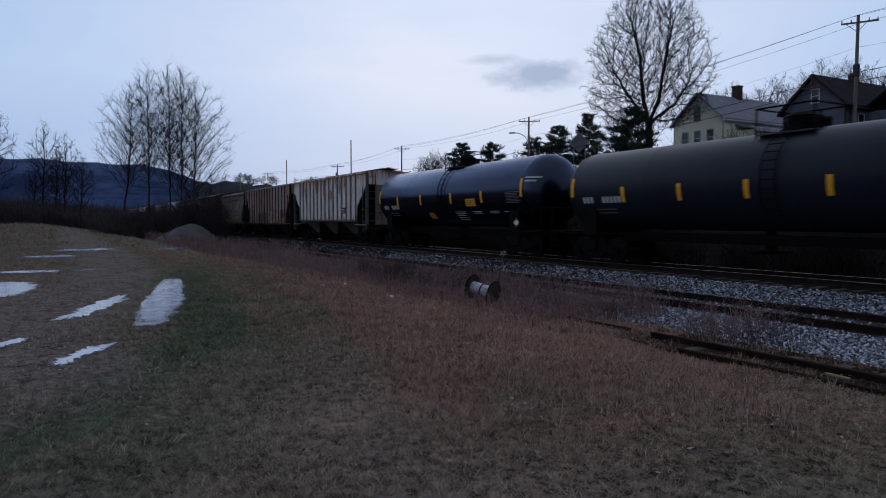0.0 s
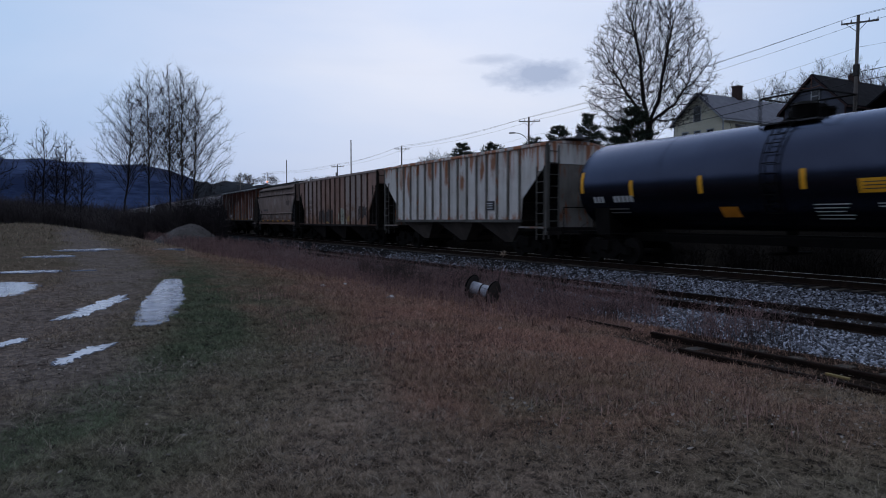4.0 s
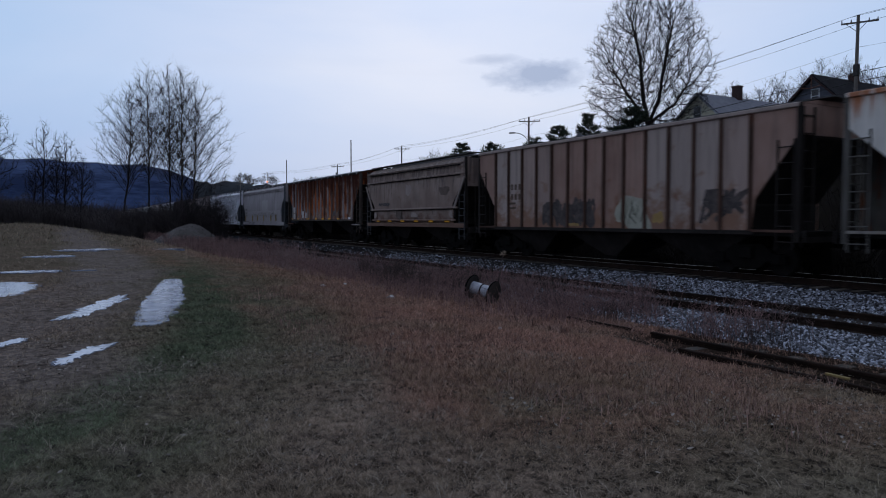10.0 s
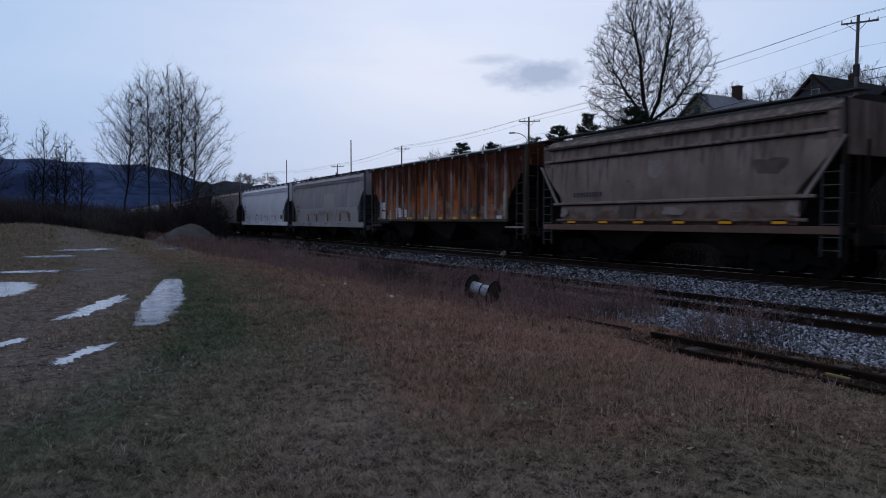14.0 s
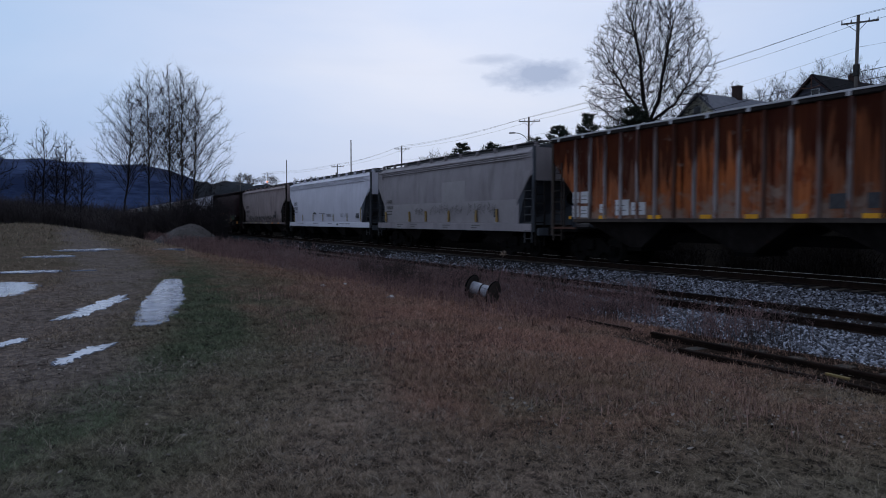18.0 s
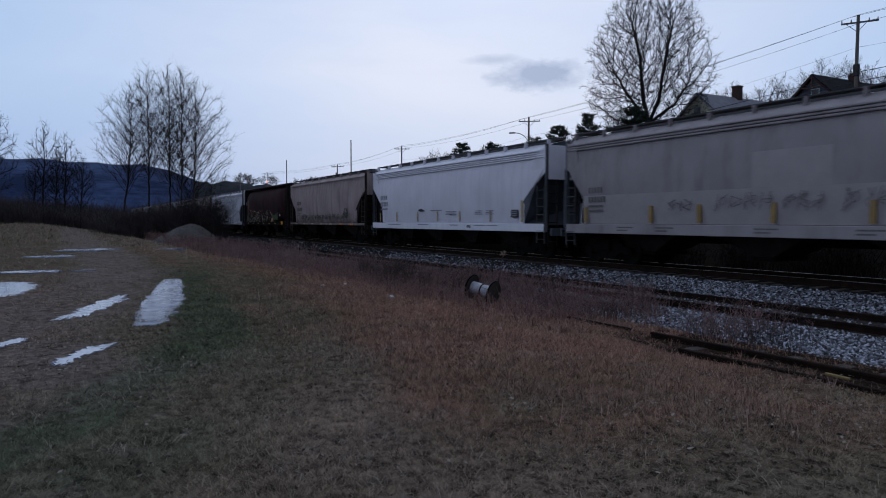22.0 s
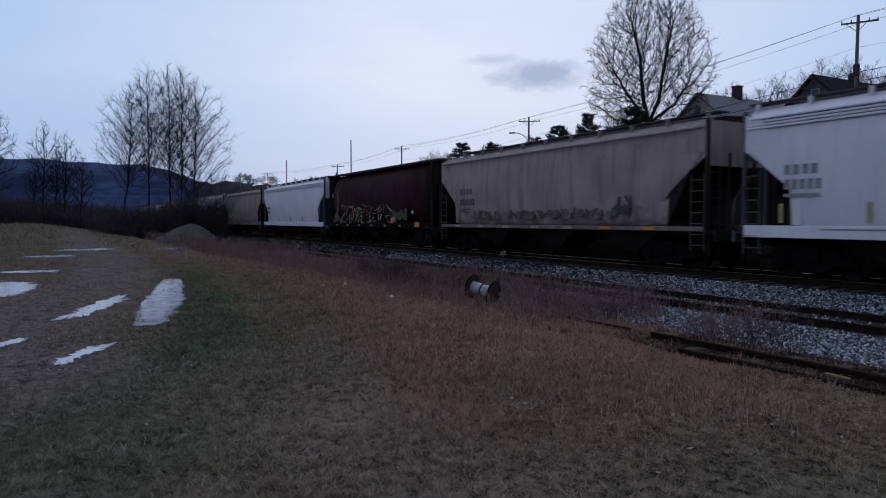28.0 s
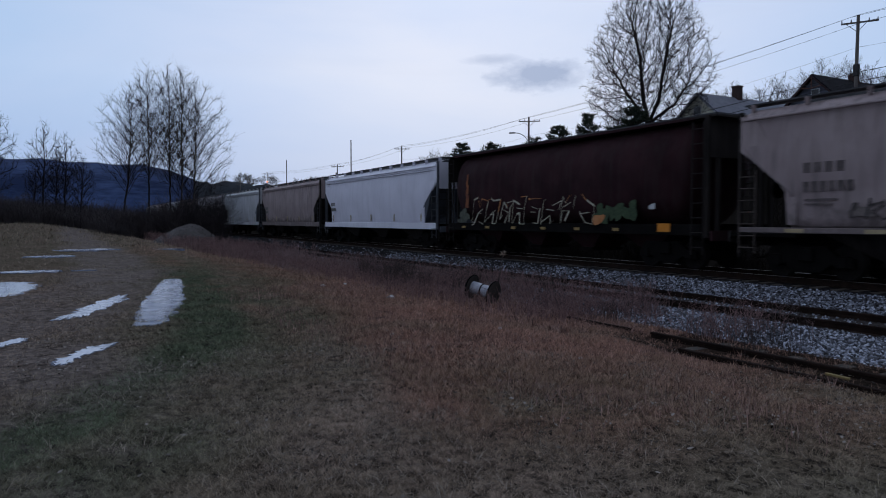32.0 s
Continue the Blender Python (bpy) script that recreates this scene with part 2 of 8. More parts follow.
def prism(bm, profile, axis, lo, hi):
    """A closed outline, extruded along an axis: 'x' (outline in y, z) or 'y' (outline in x, z)."""
    def p(u, v, w):
        return (w, u, v) if axis == "x" else (u, w, v)
    a = [bm.verts.new(p(u, v, lo)) for u, v in profile]
    b = [bm.verts.new(p(u, v, hi)) for u, v in profile]
    bm.faces.new(a)
    bm.faces.new(b[::-1])
    k = len(profile)
    for i in range(k):
        bm.faces.new((a[i], b[i], b[(i + 1) % k], a[(i + 1) % k]))
    bmesh.ops.recalc_face_normals(bm, faces=bm.faces)
    return bm


def boxed(name, dims, mat, parent=None, label="", bevel=0.0):
    return part(name, box(bmesh.new(), *dims, bevel), mat, parent, label)


def speckle(x, y, cell, seed=0):
    """Smooth random field over the ground, 0 to 1, with the given grain in metres."""
    u, v = np.asarray(x, dtype=float) / cell + 500, np.asarray(y, dtype=float) / cell + 500
    i, j = np.floor(u).astype(np.int64), np.floor(v).astype(np.int64)
    fu, fv = u - i, v - j
    fu, fv = fu * fu * (3 - 2 * fu), fv * fv * (3 - 2 * fv)

    def h(a, b):
        k = (a * 374761393 + b * 668265263 + seed * 974634777) & 0x7FFFFFFF
        k = ((k ^ (k >> 13)) * 1274126177) & 0x7FFFFFFF
        return ((k ^ (k >> 16)) & 0xFFFF) / 65535.0
    return (h(i, j) * (1 - fu) + h(i + 1, j) * fu) * (1 - fv) + (h(i, j + 1) * (1 - fu) + h(i + 1, j + 1) * fu) * fv


def sm(a, b, v):
    t = np.clip((np.asarray(v, dtype=float) - a) / (b - a), 0, 1)
    return t * t * (3 - 2 * t)


# ---------------------------------------------------------------- ground
def height(x, y):
    """Height of the ground sheet."""
    x, y = np.asarray(x, dtype=float), np.asarray(y, dtype=float)
    z = -0.40 * sm(4.0, 9.5, y)
    z = z + 1.25 * sm(30, 85, -x) * sm(8, -4, y)                       # the field climbs to its far edge
    z = z + (0.30 * sm(15.0, 16.1, y)) * sm(24, 20.5, y)               # bank of the main line
    bank = 6.4 - 2.2 * sm(70, 105, -x)
    z = z + bank * sm(24, 46, y) + 3.0 * sm(80, 220, y) + 10.0 * sm(200, 900, y)
    z = z + 0.22 * (speckle(x, y, 3.2, 14) - 0.5) * sm(30, 50, -x) * sm(140, 90, -x) * sm(7.5, 5.5, y)
    near = sm(60, 10, np.hypot(x, y))
    bumps = 0.030 * np.sin(1.9 * x + 0.7 * y) * np.sin(1.3 * y - 0.5 * x) + 0.02 * np.sin(3.1 * y + 2.0 * x)
    level = sm(6.5, 8.0, -x) * sm(3.6, 2.9, y) * sm(-4.2, -3.4, y)          # the worn track lies flat
    return z + bumps * near * sm(9.5, 7.5, y) * (1 - level)


def graded(lo, hi, fine_lo, fine_hi, step, grow):
    a = list(np.arange(fine_lo, fine_hi + step / 2, step))
    d, v = step, fine_hi
    while v < hi:
        d *= grow
        v += d
        a.append(v)
    d, v = step, fine_lo
    while v > lo:
        d *= grow
        v -= d
        a.insert(0, v)
    return np.array(a)


def lattice(xs, ys, fz):
    gx, gy = np.meshgrid(xs, ys, indexing="ij")
    verts = np.stack([gx, gy, fz(gx, gy)], -1).reshape(-1, 3)
    i = np.arange(len(xs) - 1)[:, None] * len(ys) + np.arange(len(ys) - 1)[None, :]
    faces = np.stack([i, i + len(ys), i + len(ys) + 1, i + 1], -1).reshape(-1, 4)
    return verts, faces


def ruts(x, y):
    """How far a spot belongs to the bare dirt of the farm track (0 to 1): a broad worn patch that narrows towards its far end."""
    mid = -0.7 + 2.3 * sm(9, 26, -x) - 0.8 * sm(34, 60, -x)
    wide = 1.55 + 0.3 * np.sin(x * 0.7) - 0.3 * sm(20, 60, -x)
    bare = sm(1.35, 0.45, np.abs(y - mid) / wide) * (0.35 + 0.65 * sm(5.5, 9.0, -x))
    return bare * (0.50 + 0.80 * speckle(x, y, 0.9, 41))


def verge(x):
    """Middle line of the green verge that follows the right edge of the track and bends in front of it."""
    return np.interp(-x, (4.5, 5.7, 6.2, 7.3, 8.4, 10.3, 13.9, 19.1, 26.5, 40.0), (-1.2, -0.4, -0.1, 0.5, 1.2, 1.85, 2.4, 2.95, 3.6, 4.4))


def greenness(x, y):
    """The strip of green grass beside the track, and the olive tinge about it."""
    ragged = 0.7 * (speckle(x, y, 0.7, 51) - 0.5) + 0.5 * (speckle(x, y, 0.25, 52) - 0.5)
    strip = sm(1.5, 0.2, np.abs(y - verge(x)) / (0.50 + 0.030 * -x)) * sm(32, 20, -x) * (1.0 + ragged)
    tinge = 0.60 * sm(2.6, 0.4, np.abs(y - verge(x) - 0.5) / (0.7 + 0.05 * -x)) * sm(45, 20, -x) * (0.8 + ragged)
    edge = 0.6 * sm(1.5, 0.2, np.abs(y + 4.5)) * sm(60, 20, -x)
    far = 0.42 * sm(18, 34, -x) * sm(6.0, 3.0, y) * (0.6 + ragged)
    # Darker olive grass colour towards the near right of the field.
    near_right = 0.34 * sm(8.0, 3.8, -x) * sm(2.0, 3.8, y) * (0.9 + ragged)
    return np.clip(np.maximum(strip, tinge) + edge + far + near_right, 0, 1)


def reddish(x, y):
    deep = -0.875 * np.asarray(x) + 0.484 * np.asarray(y)
    return sm(1.6, 3.9, y) * sm(55, 25, -x) * sm(3.9, 6.2, deep) * (0.75 + 0.9 * speckle(x, y, 1.6, 61))


def paleness(x, y):
    """The faint second track: a band of shorter, paler straw."""
    line = np.interp(-x, (3.5, 5.0, 7.5, 10.7, 15.5, 23.0, 40.0), (1.7, 2.0, 2.8, 3.4, 3.7, 4.2, 5.2))
    return sm(1.3, 0.2, np.abs(y - line) / (0.35 + 0.012 * -x)) * (0.5 + 0.7 * speckle(x, y, 0.6, 71))


def field_colour(n, per_blade):
    """The field's colours from its painted layers, the same for the soil and for the blades on it: patches of a metre, of a hand, and fine grain."""
    at = n.add("ShaderNodeTexCoord").outputs["Object"]
    layer = {}
    for name in ("dirt", "green", "red", "pale"):
        node = n.add("ShaderNodeAttribute")
        node.attribute_name = name
        layer[name] = node.outputs["Fac"]
    big, mid, hand, fine = n.noise(at, 0.45, 4), n.noise(at, 2.4, 5, 0.6), n.noise(at, 9.0, 5, 0.65), n.noise(at, 75.0, 6, 0.8)
    if per_blade:
        fine = n.math("ADD", n.math("MULTIPLY", n.add("ShaderNodeNewGeometry").outputs["Random Per Island"], 0.65), 0.20)
    tone = n.math("ADD", n.math("MULTIPLY", hand, 0.55), n.math("ADD", n.math("MULTIPLY", mid, 0.25), n.math("MULTIPLY", fine, 0.46 if per_blade else 0.75)))
    k = n.ramp(tone, (0.41, 0.0), (0.79, 1.0)) if per_blade else n.ramp(tone, (0.66, 0.0), (1.10, 1.0))
    straw = n.mix(k, (0.030, 0.023, 0.018), (0.430, 0.326, 0.256))
    rust = n.mix(k, (0.034, 0.019, 0.015), (0.540, 0.305, 0.232))
    pale = n.mix(k, (0.055, 0.042, 0.032), (0.440, 0.335, 0.262))
    grn = n.mix(k, (0.013, 0.018, 0.012), (0.178, 0.208, 0.130))
    soil = n.mix(k, (0.052, 0.043, 0.039), (0.320, 0.262, 0.236))
    jitter = n.math("MULTIPLY", n.math("SUBTRACT", mid, 0.5), 1.3)
    col = n.mix(n.math("ADD", layer["red"], jitter, True), straw, rust)
    col = n.mix(n.math("ADD", n.math("MULTIPLY", layer["pale"], 0.8), n.math("MULTIPLY", jitter, 0.4), True), col, pale)
    olive = n.ramp(big, (0.46, 0.0), (0.62, 0.34))
    col = n.mix(olive, col, n.mix(k, (0.024, 0.021, 0.014), (0.265, 0.225, 0.145)))
    col = n.mix(n.math("ADD", layer["green"], n.math("MULTIPLY", jitter, 0.5), True), col, grn)
    bare = n.math("ADD", layer["dirt"], n.math("MULTIPLY", jitter, 1.1), True)
    if not per_blade:
        col = n.mix(1.0, col, (0.82, 0.80, 0.78), "MULTIPLY")          # dead thatch under the blades
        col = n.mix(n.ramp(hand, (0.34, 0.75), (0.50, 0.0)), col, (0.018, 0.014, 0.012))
        col = n.mix(n.math("MULTIPLY", bare, 0.9), col, soil)
    return col, hand, fine


def ground_material():
    m, n, s = material("dry_winter_grass", 1.0, 0.0, 0.0)
    col, hand, fine = field_colour(n, False)
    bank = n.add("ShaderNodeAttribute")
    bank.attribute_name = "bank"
    # Near-black instead of field colour: shade behind the train, dark soil by the siding.
    soil_and_shade = n.mix(fine, (0.007, 0.006, 0.0055), (0.018, 0.015, 0.012))
    col = n.mix(bank.outputs["Fac"], col, soil_and_shade)
    n.put(s.inputs["Base Color"], col)
    h = n.math("ADD", hand, n.math("MULTIPLY", fine, 0.5))
    n.put(s.inputs["Normal"], n.add("ShaderNodeBump", {"Strength": 0.8, "Distance": 0.05, "Height": h}))
    return m


def paint_layers(ob, x, y):
    for name, fn in (("dirt", ruts), ("green", greenness), ("red", reddish), ("pale", paleness)):
        layer = ob.data.attributes.new(name, "FLOAT", "POINT")
        layer.data.foreach_set("value", np.clip(fn(x, y), 0, 1).astype(np.float32))


def build_ground():
    xs = graded(-3800, 1500, -46, 3, 0.28, 1.09)
    ys = graded(-2600, 3600, -7, 24, 0.28, 1.09)
    verts, faces = lattice(xs, ys, lambda u, v: height(u, v) - 0.10 * sm(9.9, 10.5, v) * sm(20, 17, v))
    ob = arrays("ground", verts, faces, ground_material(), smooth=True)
    x, y = verts[:, 0], verts[:, 1]
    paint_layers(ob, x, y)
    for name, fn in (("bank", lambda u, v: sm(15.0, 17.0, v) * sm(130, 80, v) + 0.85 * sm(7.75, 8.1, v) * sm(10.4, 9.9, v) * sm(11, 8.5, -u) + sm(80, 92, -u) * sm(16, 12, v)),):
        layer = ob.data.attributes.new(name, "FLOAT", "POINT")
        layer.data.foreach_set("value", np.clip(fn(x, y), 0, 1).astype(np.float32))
    tagged(ob, "dry brown winter grass field with a worn dirt track", "ground", kind="structure")


build_ground()


# ---------------------------------------------------------------- railway tracks
def rail_profile(h):
    return [(-0.07, 0), (0.07, 0), (0.07, 0.014), (0.012, 0.035), (0.012, h - 0.045), (0.036, h - 0.035), (0.036, h - 0.008), (0.028, h), (-0.028, h), (-0.036, h - 0.008), (-0.036, h - 0.035), (-0.012, h - 0.045), (-0.012, 0.035), (-0.07, 0.014)]


def rail(parent, y, top, x0, x1, shiny, h=0.17):
    bm = bmesh.new()
    prism(bm, [(y + u, top - h + v) for u, v in rail_profile(h)], "x", x0, x1)
    r = part("rail", bm, M_RAIL, parent)
    if shiny:
        boxed("running_band", (x0, x1, y - 0.024, y + 0.024, top - 0.004, top + 0.003), M_RAILTOP, r, "polished bright top of the rail")


def ties(parent, y, top, x0, x1, step, length, mat, dy=0.0):
    bm = box(bmesh.new(), -0.115, 0.115, -length / 2, length / 2, -0.17, 0, 0.012)
    me = bpy.data.meshes.new("tie")
    bm.to_mesh(me)
    bm.free()
    me.materials.append(mat)
    k = 0
    x = x0
    while x < x1 and k < 200:
        t = new("tie", me)
        t.parent = parent
        t.matrix_basis = pose(x + rnd.uniform(-.03, .03), y + dy + rnd.uniform(-.04, .04), top + rnd.uniform(-.012, .004), 0, 0, rnd.uniform(-1.2, 1.2))
        x += step
        k += 1


def bed(name, x0, x1, profile, label, mat=None):
    """A ballast bed: an uneven sheet with a cross profile."""
    ys = np.linspace(profile[0][0], profile[-1][0], 26)
    xs = np.arange(x0, x1 + 0.1, 0.8)
    py, pz = zip(*profile)

    def fz(gx, gy):
        return np.interp(gy, py, pz) + 0.018 * np.sin(3.3 * gx + 5 * gy) * np.sin(2.1 * gx - 4.0 * gy)
    verts, faces = lattice(xs, ys, fz)
    return tagged(arrays(name, verts, faces, mat or M_BED, smooth=True), label, "ballast", kind="structure")


MAIN_BED = ((14.95, -0.42), (15.25, -0.34), (16.15, -0.09), (16.6, -0.045), (18.9, -0.045), (19.4, -0.08), (21.2, -0.5))
MID_BED = ((9.6, -0.50), (10.2, -0.40), (11.3, -0.385), (11.8, -0.365), (14.4, -0.365), (15.0, -0.385))
bed("ballast_main", -330, 40, MAIN_BED, "ballast under the main line, coloured dark for the train's shade", M_DARKBED)
bed("track_dirt", -210, 40, ((12.2, -0.372), (12.4, -0.345), (13.8, -0.345), (14.0, -0.372)), "dark soiled ballast between the middle rails", M_TRACKDIRT)
bed("ballast_middle", -210, 40, MID_BED, "grey crushed stone ballast of the middle track")

main_track = thing("main_track", "main line track with bright-topped rusty rails on ties", "railway track")
tagged(main_track, kind="structure")
for dy in (-0.752, 0.752):
    rail(main_track, MAIN + dy, RAIL, -330, 40, True)
ties(main_track, MAIN, RAIL - 0.165, -66, 6, 0.5, 2.6, M_TIE)
mid_track = thing("middle_track", "rusty unused track on grey ballast beside the main line", "railway track")
tagged(mid_track, kind="structure")
for dy in (-0.752, 0.752):
    rail(mid_track, MID + dy, MIDRAIL, -210, 40, False)
ties(mid_track, MID, MIDRAIL - 0.160, -60, 6, 0.53, 2.55, M_TIE)
old_siding = thing("old_siding", "overgrown rusty rail of an abandoned siding half buried in grass", "railway track")
tagged(old_siding, kind="structure")
rail(old_siding, SIDING, -0.285, -8.6, 12, False, 0.16)
rail(old_siding, SIDING + 0.03, -0.30, -10.9, -9.15, False, 0.16)
ties(old_siding, SIDING - 0.45, -0.385, -7.5, 4, 0.62, 2.3, M_TIE)
rail(old_siding, SIDING - 0.87, -0.262, -7.2, 12, False, 0.16)


# ---------------------------------------------------------------- the train
W = 1.53             # half width of a wagon body


M_WHITE_MARK = mottled("white_lettering", (0.50, 0.50, 0.50), (0.66, 0.66, 0.66), 6.0, 0.7, 0.0, 0.0)
M_DARK_MARK = mottled("dark_lettering", (0.03, 0.03, 0.035), (0.06, 0.06, 0.065), 6.0, 0.7, 0.0, 0.0)
M_YELLOW = mottled("yellow_reflector", (0.62, 0.275, 0.010), (0.78, 0.365, 0.015), 6.0, 0.55, 0.0, 0.0)
M_ORANGE = mottled("orange_placard", (0.50, 0.17, 0.01), (0.60, 0.22, 0.02), 6.0, 0.6, 0.0, 0.0)
# Black paint whose base and sheen tint carry the blue of the reflected sky.
M_TANK = mottled("sky_tinted_black_tank_paint", (0.034, 0.039, 0.060), (0.043, 0.050, 0.075), 1.2, 0.25, 1.0, 0.015, 9.0, 0.0, 0.3)
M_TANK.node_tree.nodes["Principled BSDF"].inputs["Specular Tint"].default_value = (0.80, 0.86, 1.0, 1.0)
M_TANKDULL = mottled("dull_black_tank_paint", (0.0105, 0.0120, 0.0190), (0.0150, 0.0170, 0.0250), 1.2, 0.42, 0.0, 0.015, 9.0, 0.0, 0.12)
M_GRATE = mottled("galvanised_walkway", (0.03, 0.03, 0.032), (0.075, 0.075, 0.08), 3.0, 0.7, 0.3)

WHEELS = []


def shared(bm, name):
    me = bpy.data.meshes.new(name)
    bm.to_mesh(me)
    bm.free()
    return me


def truck_meshes():
    """The bogie's pieces, shared by all wagons."""
    r = 0.44
    bm = bmesh.new()
    for s in (-1, 1):
        rod(bm, (0, s * 0.69, 0), (0, s * 0.83, 0), r, seg=28)
        rod(bm, (0, s * 0.66, 0), (0, s * 0.70, 0), r + 0.028, seg=28)
        rod(bm, (0, s * 0.82, 0), (0, s * 0.87, 0), 0.15, seg=12)
        for k in range(3):
            a = k * 2.094
            box(bm, math.cos(a) * 0.27 - 0.05, math.cos(a) * 0.27 + 0.05, s * 0.835, s * 0.845, math.sin(a) * 0.27 - 0.05, math.sin(a) * 0.27 + 0.05)
    rod(bm, (0, -0.9, 0), (0, 0.9, 0), 0.085, seg=10)
    wheel = shared(bm, "wheelset")
    wheel.materials.append(M_WHEEL)
    bm = bmesh.new()
    outline = [(-1.15, 0.33), (-1.15, 0.58), (-0.78, 0.62), (-0.45, 0.86), (0.45, 0.86), (0.78, 0.62), (1.15, 0.58), (1.15, 0.33), (0.62, 0.40), (0.34, 0.20), (-0.34, 0.20), (-0.62, 0.40)]
    prism(bm, outline, "y", -0.07, 0.07)
    for s in (-1, 1):
        box(bm, s * 0.89 - 0.15, s * 0.89 + 0.15, -0.12, 0.10, 0.33, 0.62, 0.02)
    side = shared(bm, "side_frame")
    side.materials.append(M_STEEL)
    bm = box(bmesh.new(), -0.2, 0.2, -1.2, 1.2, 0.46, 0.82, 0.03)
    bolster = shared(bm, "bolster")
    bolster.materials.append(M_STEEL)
    bm = bmesh.new()
    for k in (-0.16, 0, 0.16):
        for j in range(5):
            rod(bm, (k, 0, 0.24 + j * 0.055), (k, 0, 0.27 + j * 0.055), 0.062, seg=8)
    spring = shared(bm, "spring_nest")
    spring.materials.append(M_WHEEL)
    return wheel, side, bolster, spring


TRUCK = truck_meshes()


def add_truck(car, x):
    wheel, side, bolster, spring = TRUCK
    t = new("truck", bolster)
    t.parent = car
    t.matrix_basis = pose(x, 0, 0)
    for s in (-1, 1):
        f = new("side_frame", side)
        f.parent = t
        f.matrix_basis = pose(0, s * 1.0, 0)
        g = new("spring_nest", spring)
        g.parent = t
        g.matrix_basis = pose(0, s * 1.0, 0)
        w = new("wheelset", wheel)
        w.parent = t
        w.matrix_basis = pose(s * 0.89, 0, 0.46)
        WHEELS.append(w)


RUNGS = {}


def rung_mesh(length, along, mat):
    key = (round(length, 2), along, mat.name)
    if key not in RUNGS:
        a = Vector((length / 2, 0, 0)) if along == "x" else Vector((0, length / 2, 0))
        RUNGS[key] = shared(rod(bmesh.new(), -a, a, 0.016, seg=5), "rung")
        RUNGS[key].materials.append(mat)
    return RUNGS[key]


def rungs(stiles, mid, length, along, z0, z1, count, mat):
    me = rung_mesh(length, along, mat)
    for k in range(count):
        o = new("rung", me)
        o.parent = stiles
        o.matrix_basis = pose(mid[0], mid[1], z0 + (z1 - z0) * (k + 0.5) / count)


def ladder(parent, x0, x1, y, z0, z1, mat, count=6):
    stiles = boxed("ladder", (x0 - 0.015, x0 + 0.015, y - 0.022, y + 0.022, z0, z1), mat, parent)
    boxed("stile", (x1 - 0.015, x1 + 0.015, y - 0.022, y + 0.022, z0, z1), mat, stiles)
    rungs(stiles, ((x0 + x1) / 2, y - 0.02), abs(x1 - x0), "x", z0, z1, count, mat)
    return stiles


def end_ladder(parent, x, y0, y1, z0, z1, mat, count=6):
    stiles = boxed("ladder", (x - 0.022, x + 0.022, y0 - 0.022, y0 + 0.022, z0, z1), mat, parent)
    boxed("stile", (x - 0.022, x + 0.022, y1 - 0.022, y1 + 0.022, z0, z1), mat, stiles)
    rungs(stiles, (x, (y0 + y1) / 2), abs(y1 - y0), "y", z0, z1, count, mat)
    return stiles


def underframe(car, half, body_half, mat):
    """Centre sill, couplers, brake gear and trucks that every wagon has."""
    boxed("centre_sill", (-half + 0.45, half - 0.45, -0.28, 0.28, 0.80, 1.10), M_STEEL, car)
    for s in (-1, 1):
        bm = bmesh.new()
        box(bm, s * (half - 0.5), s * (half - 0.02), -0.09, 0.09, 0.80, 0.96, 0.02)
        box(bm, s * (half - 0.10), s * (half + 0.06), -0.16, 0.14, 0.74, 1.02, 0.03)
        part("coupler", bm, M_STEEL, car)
        bm = bmesh.new()
        rod(bm, (s * (half - 0.45), 0.35, 0.85), (s * (half - 0.15), 0.30, 0.45), 0.03, seg=6)
        rod(bm, (s * (half - 0.15), 0.30, 0.45), (s * (half + 0.05), 0.2, 0.42), 0.03, seg=6)
        part("brake_hose", bm, M_STEEL, car)
        add_truck(car, s * (half - 2.35))


def chutes(car, n, span, z_top, mat, depth=0.95, wide=1.25):
    """Hopper outlets under the body: inverted pyramids with a gate."""
    step = 2 * span / n
    for k in range(n):
        x = -span + step * (k + 0.5)
        bm = bmesh.new()
        top = [bm.verts.new((x + sx * step * 0.47, sy * wide, z_top)) for sx, sy in ((-1, -1), (1, -1), (1, 1), (-1, 1))]
        low = [bm.verts.new((x + sx * 0.24, sy * wide * 0.55, z_top - depth)) for sx, sy in ((-1, -1), (1, -1), (1, 1), (-1, 1))]
        for i in range(4):
            bm.faces.new((top[i], top[(i + 1) % 4], low[(i + 1) % 4], low[i]))
        bm.faces.new(low[::-1])
        bm.faces.new(top)
        bmesh.ops.recalc_face_normals(bm, faces=bm.faces)
        c = part("hopper_chute", bm, mat, car)
        boxed("outlet_gate", (x - 0.34, x + 0.34, -0.75, 0.75, z_top - depth - 0.10, z_top - depth + 0.02), M_STEEL, c)


def bars(parent, x0, z0, rows, mat, y, char=0.11, high=0.17, gap=0.05, name="lettering"):
    """Lines of lettering as plain bars: rows of counts of characters, downwards."""
    z = z0
    for count in rows:
        if count > 0:
            for k in range(count):
                x = x0 + k * (char + gap)
                boxed(name, (x, x + char, y - 0.004, y, z - high, z), mat, parent)
            z -= high * 1.45
        else:
            boxed(name, (x0, x0 - count * 0.12, y - 0.004, y, z - high * 0.35, z), mat, parent)
            z -= high * 0.8


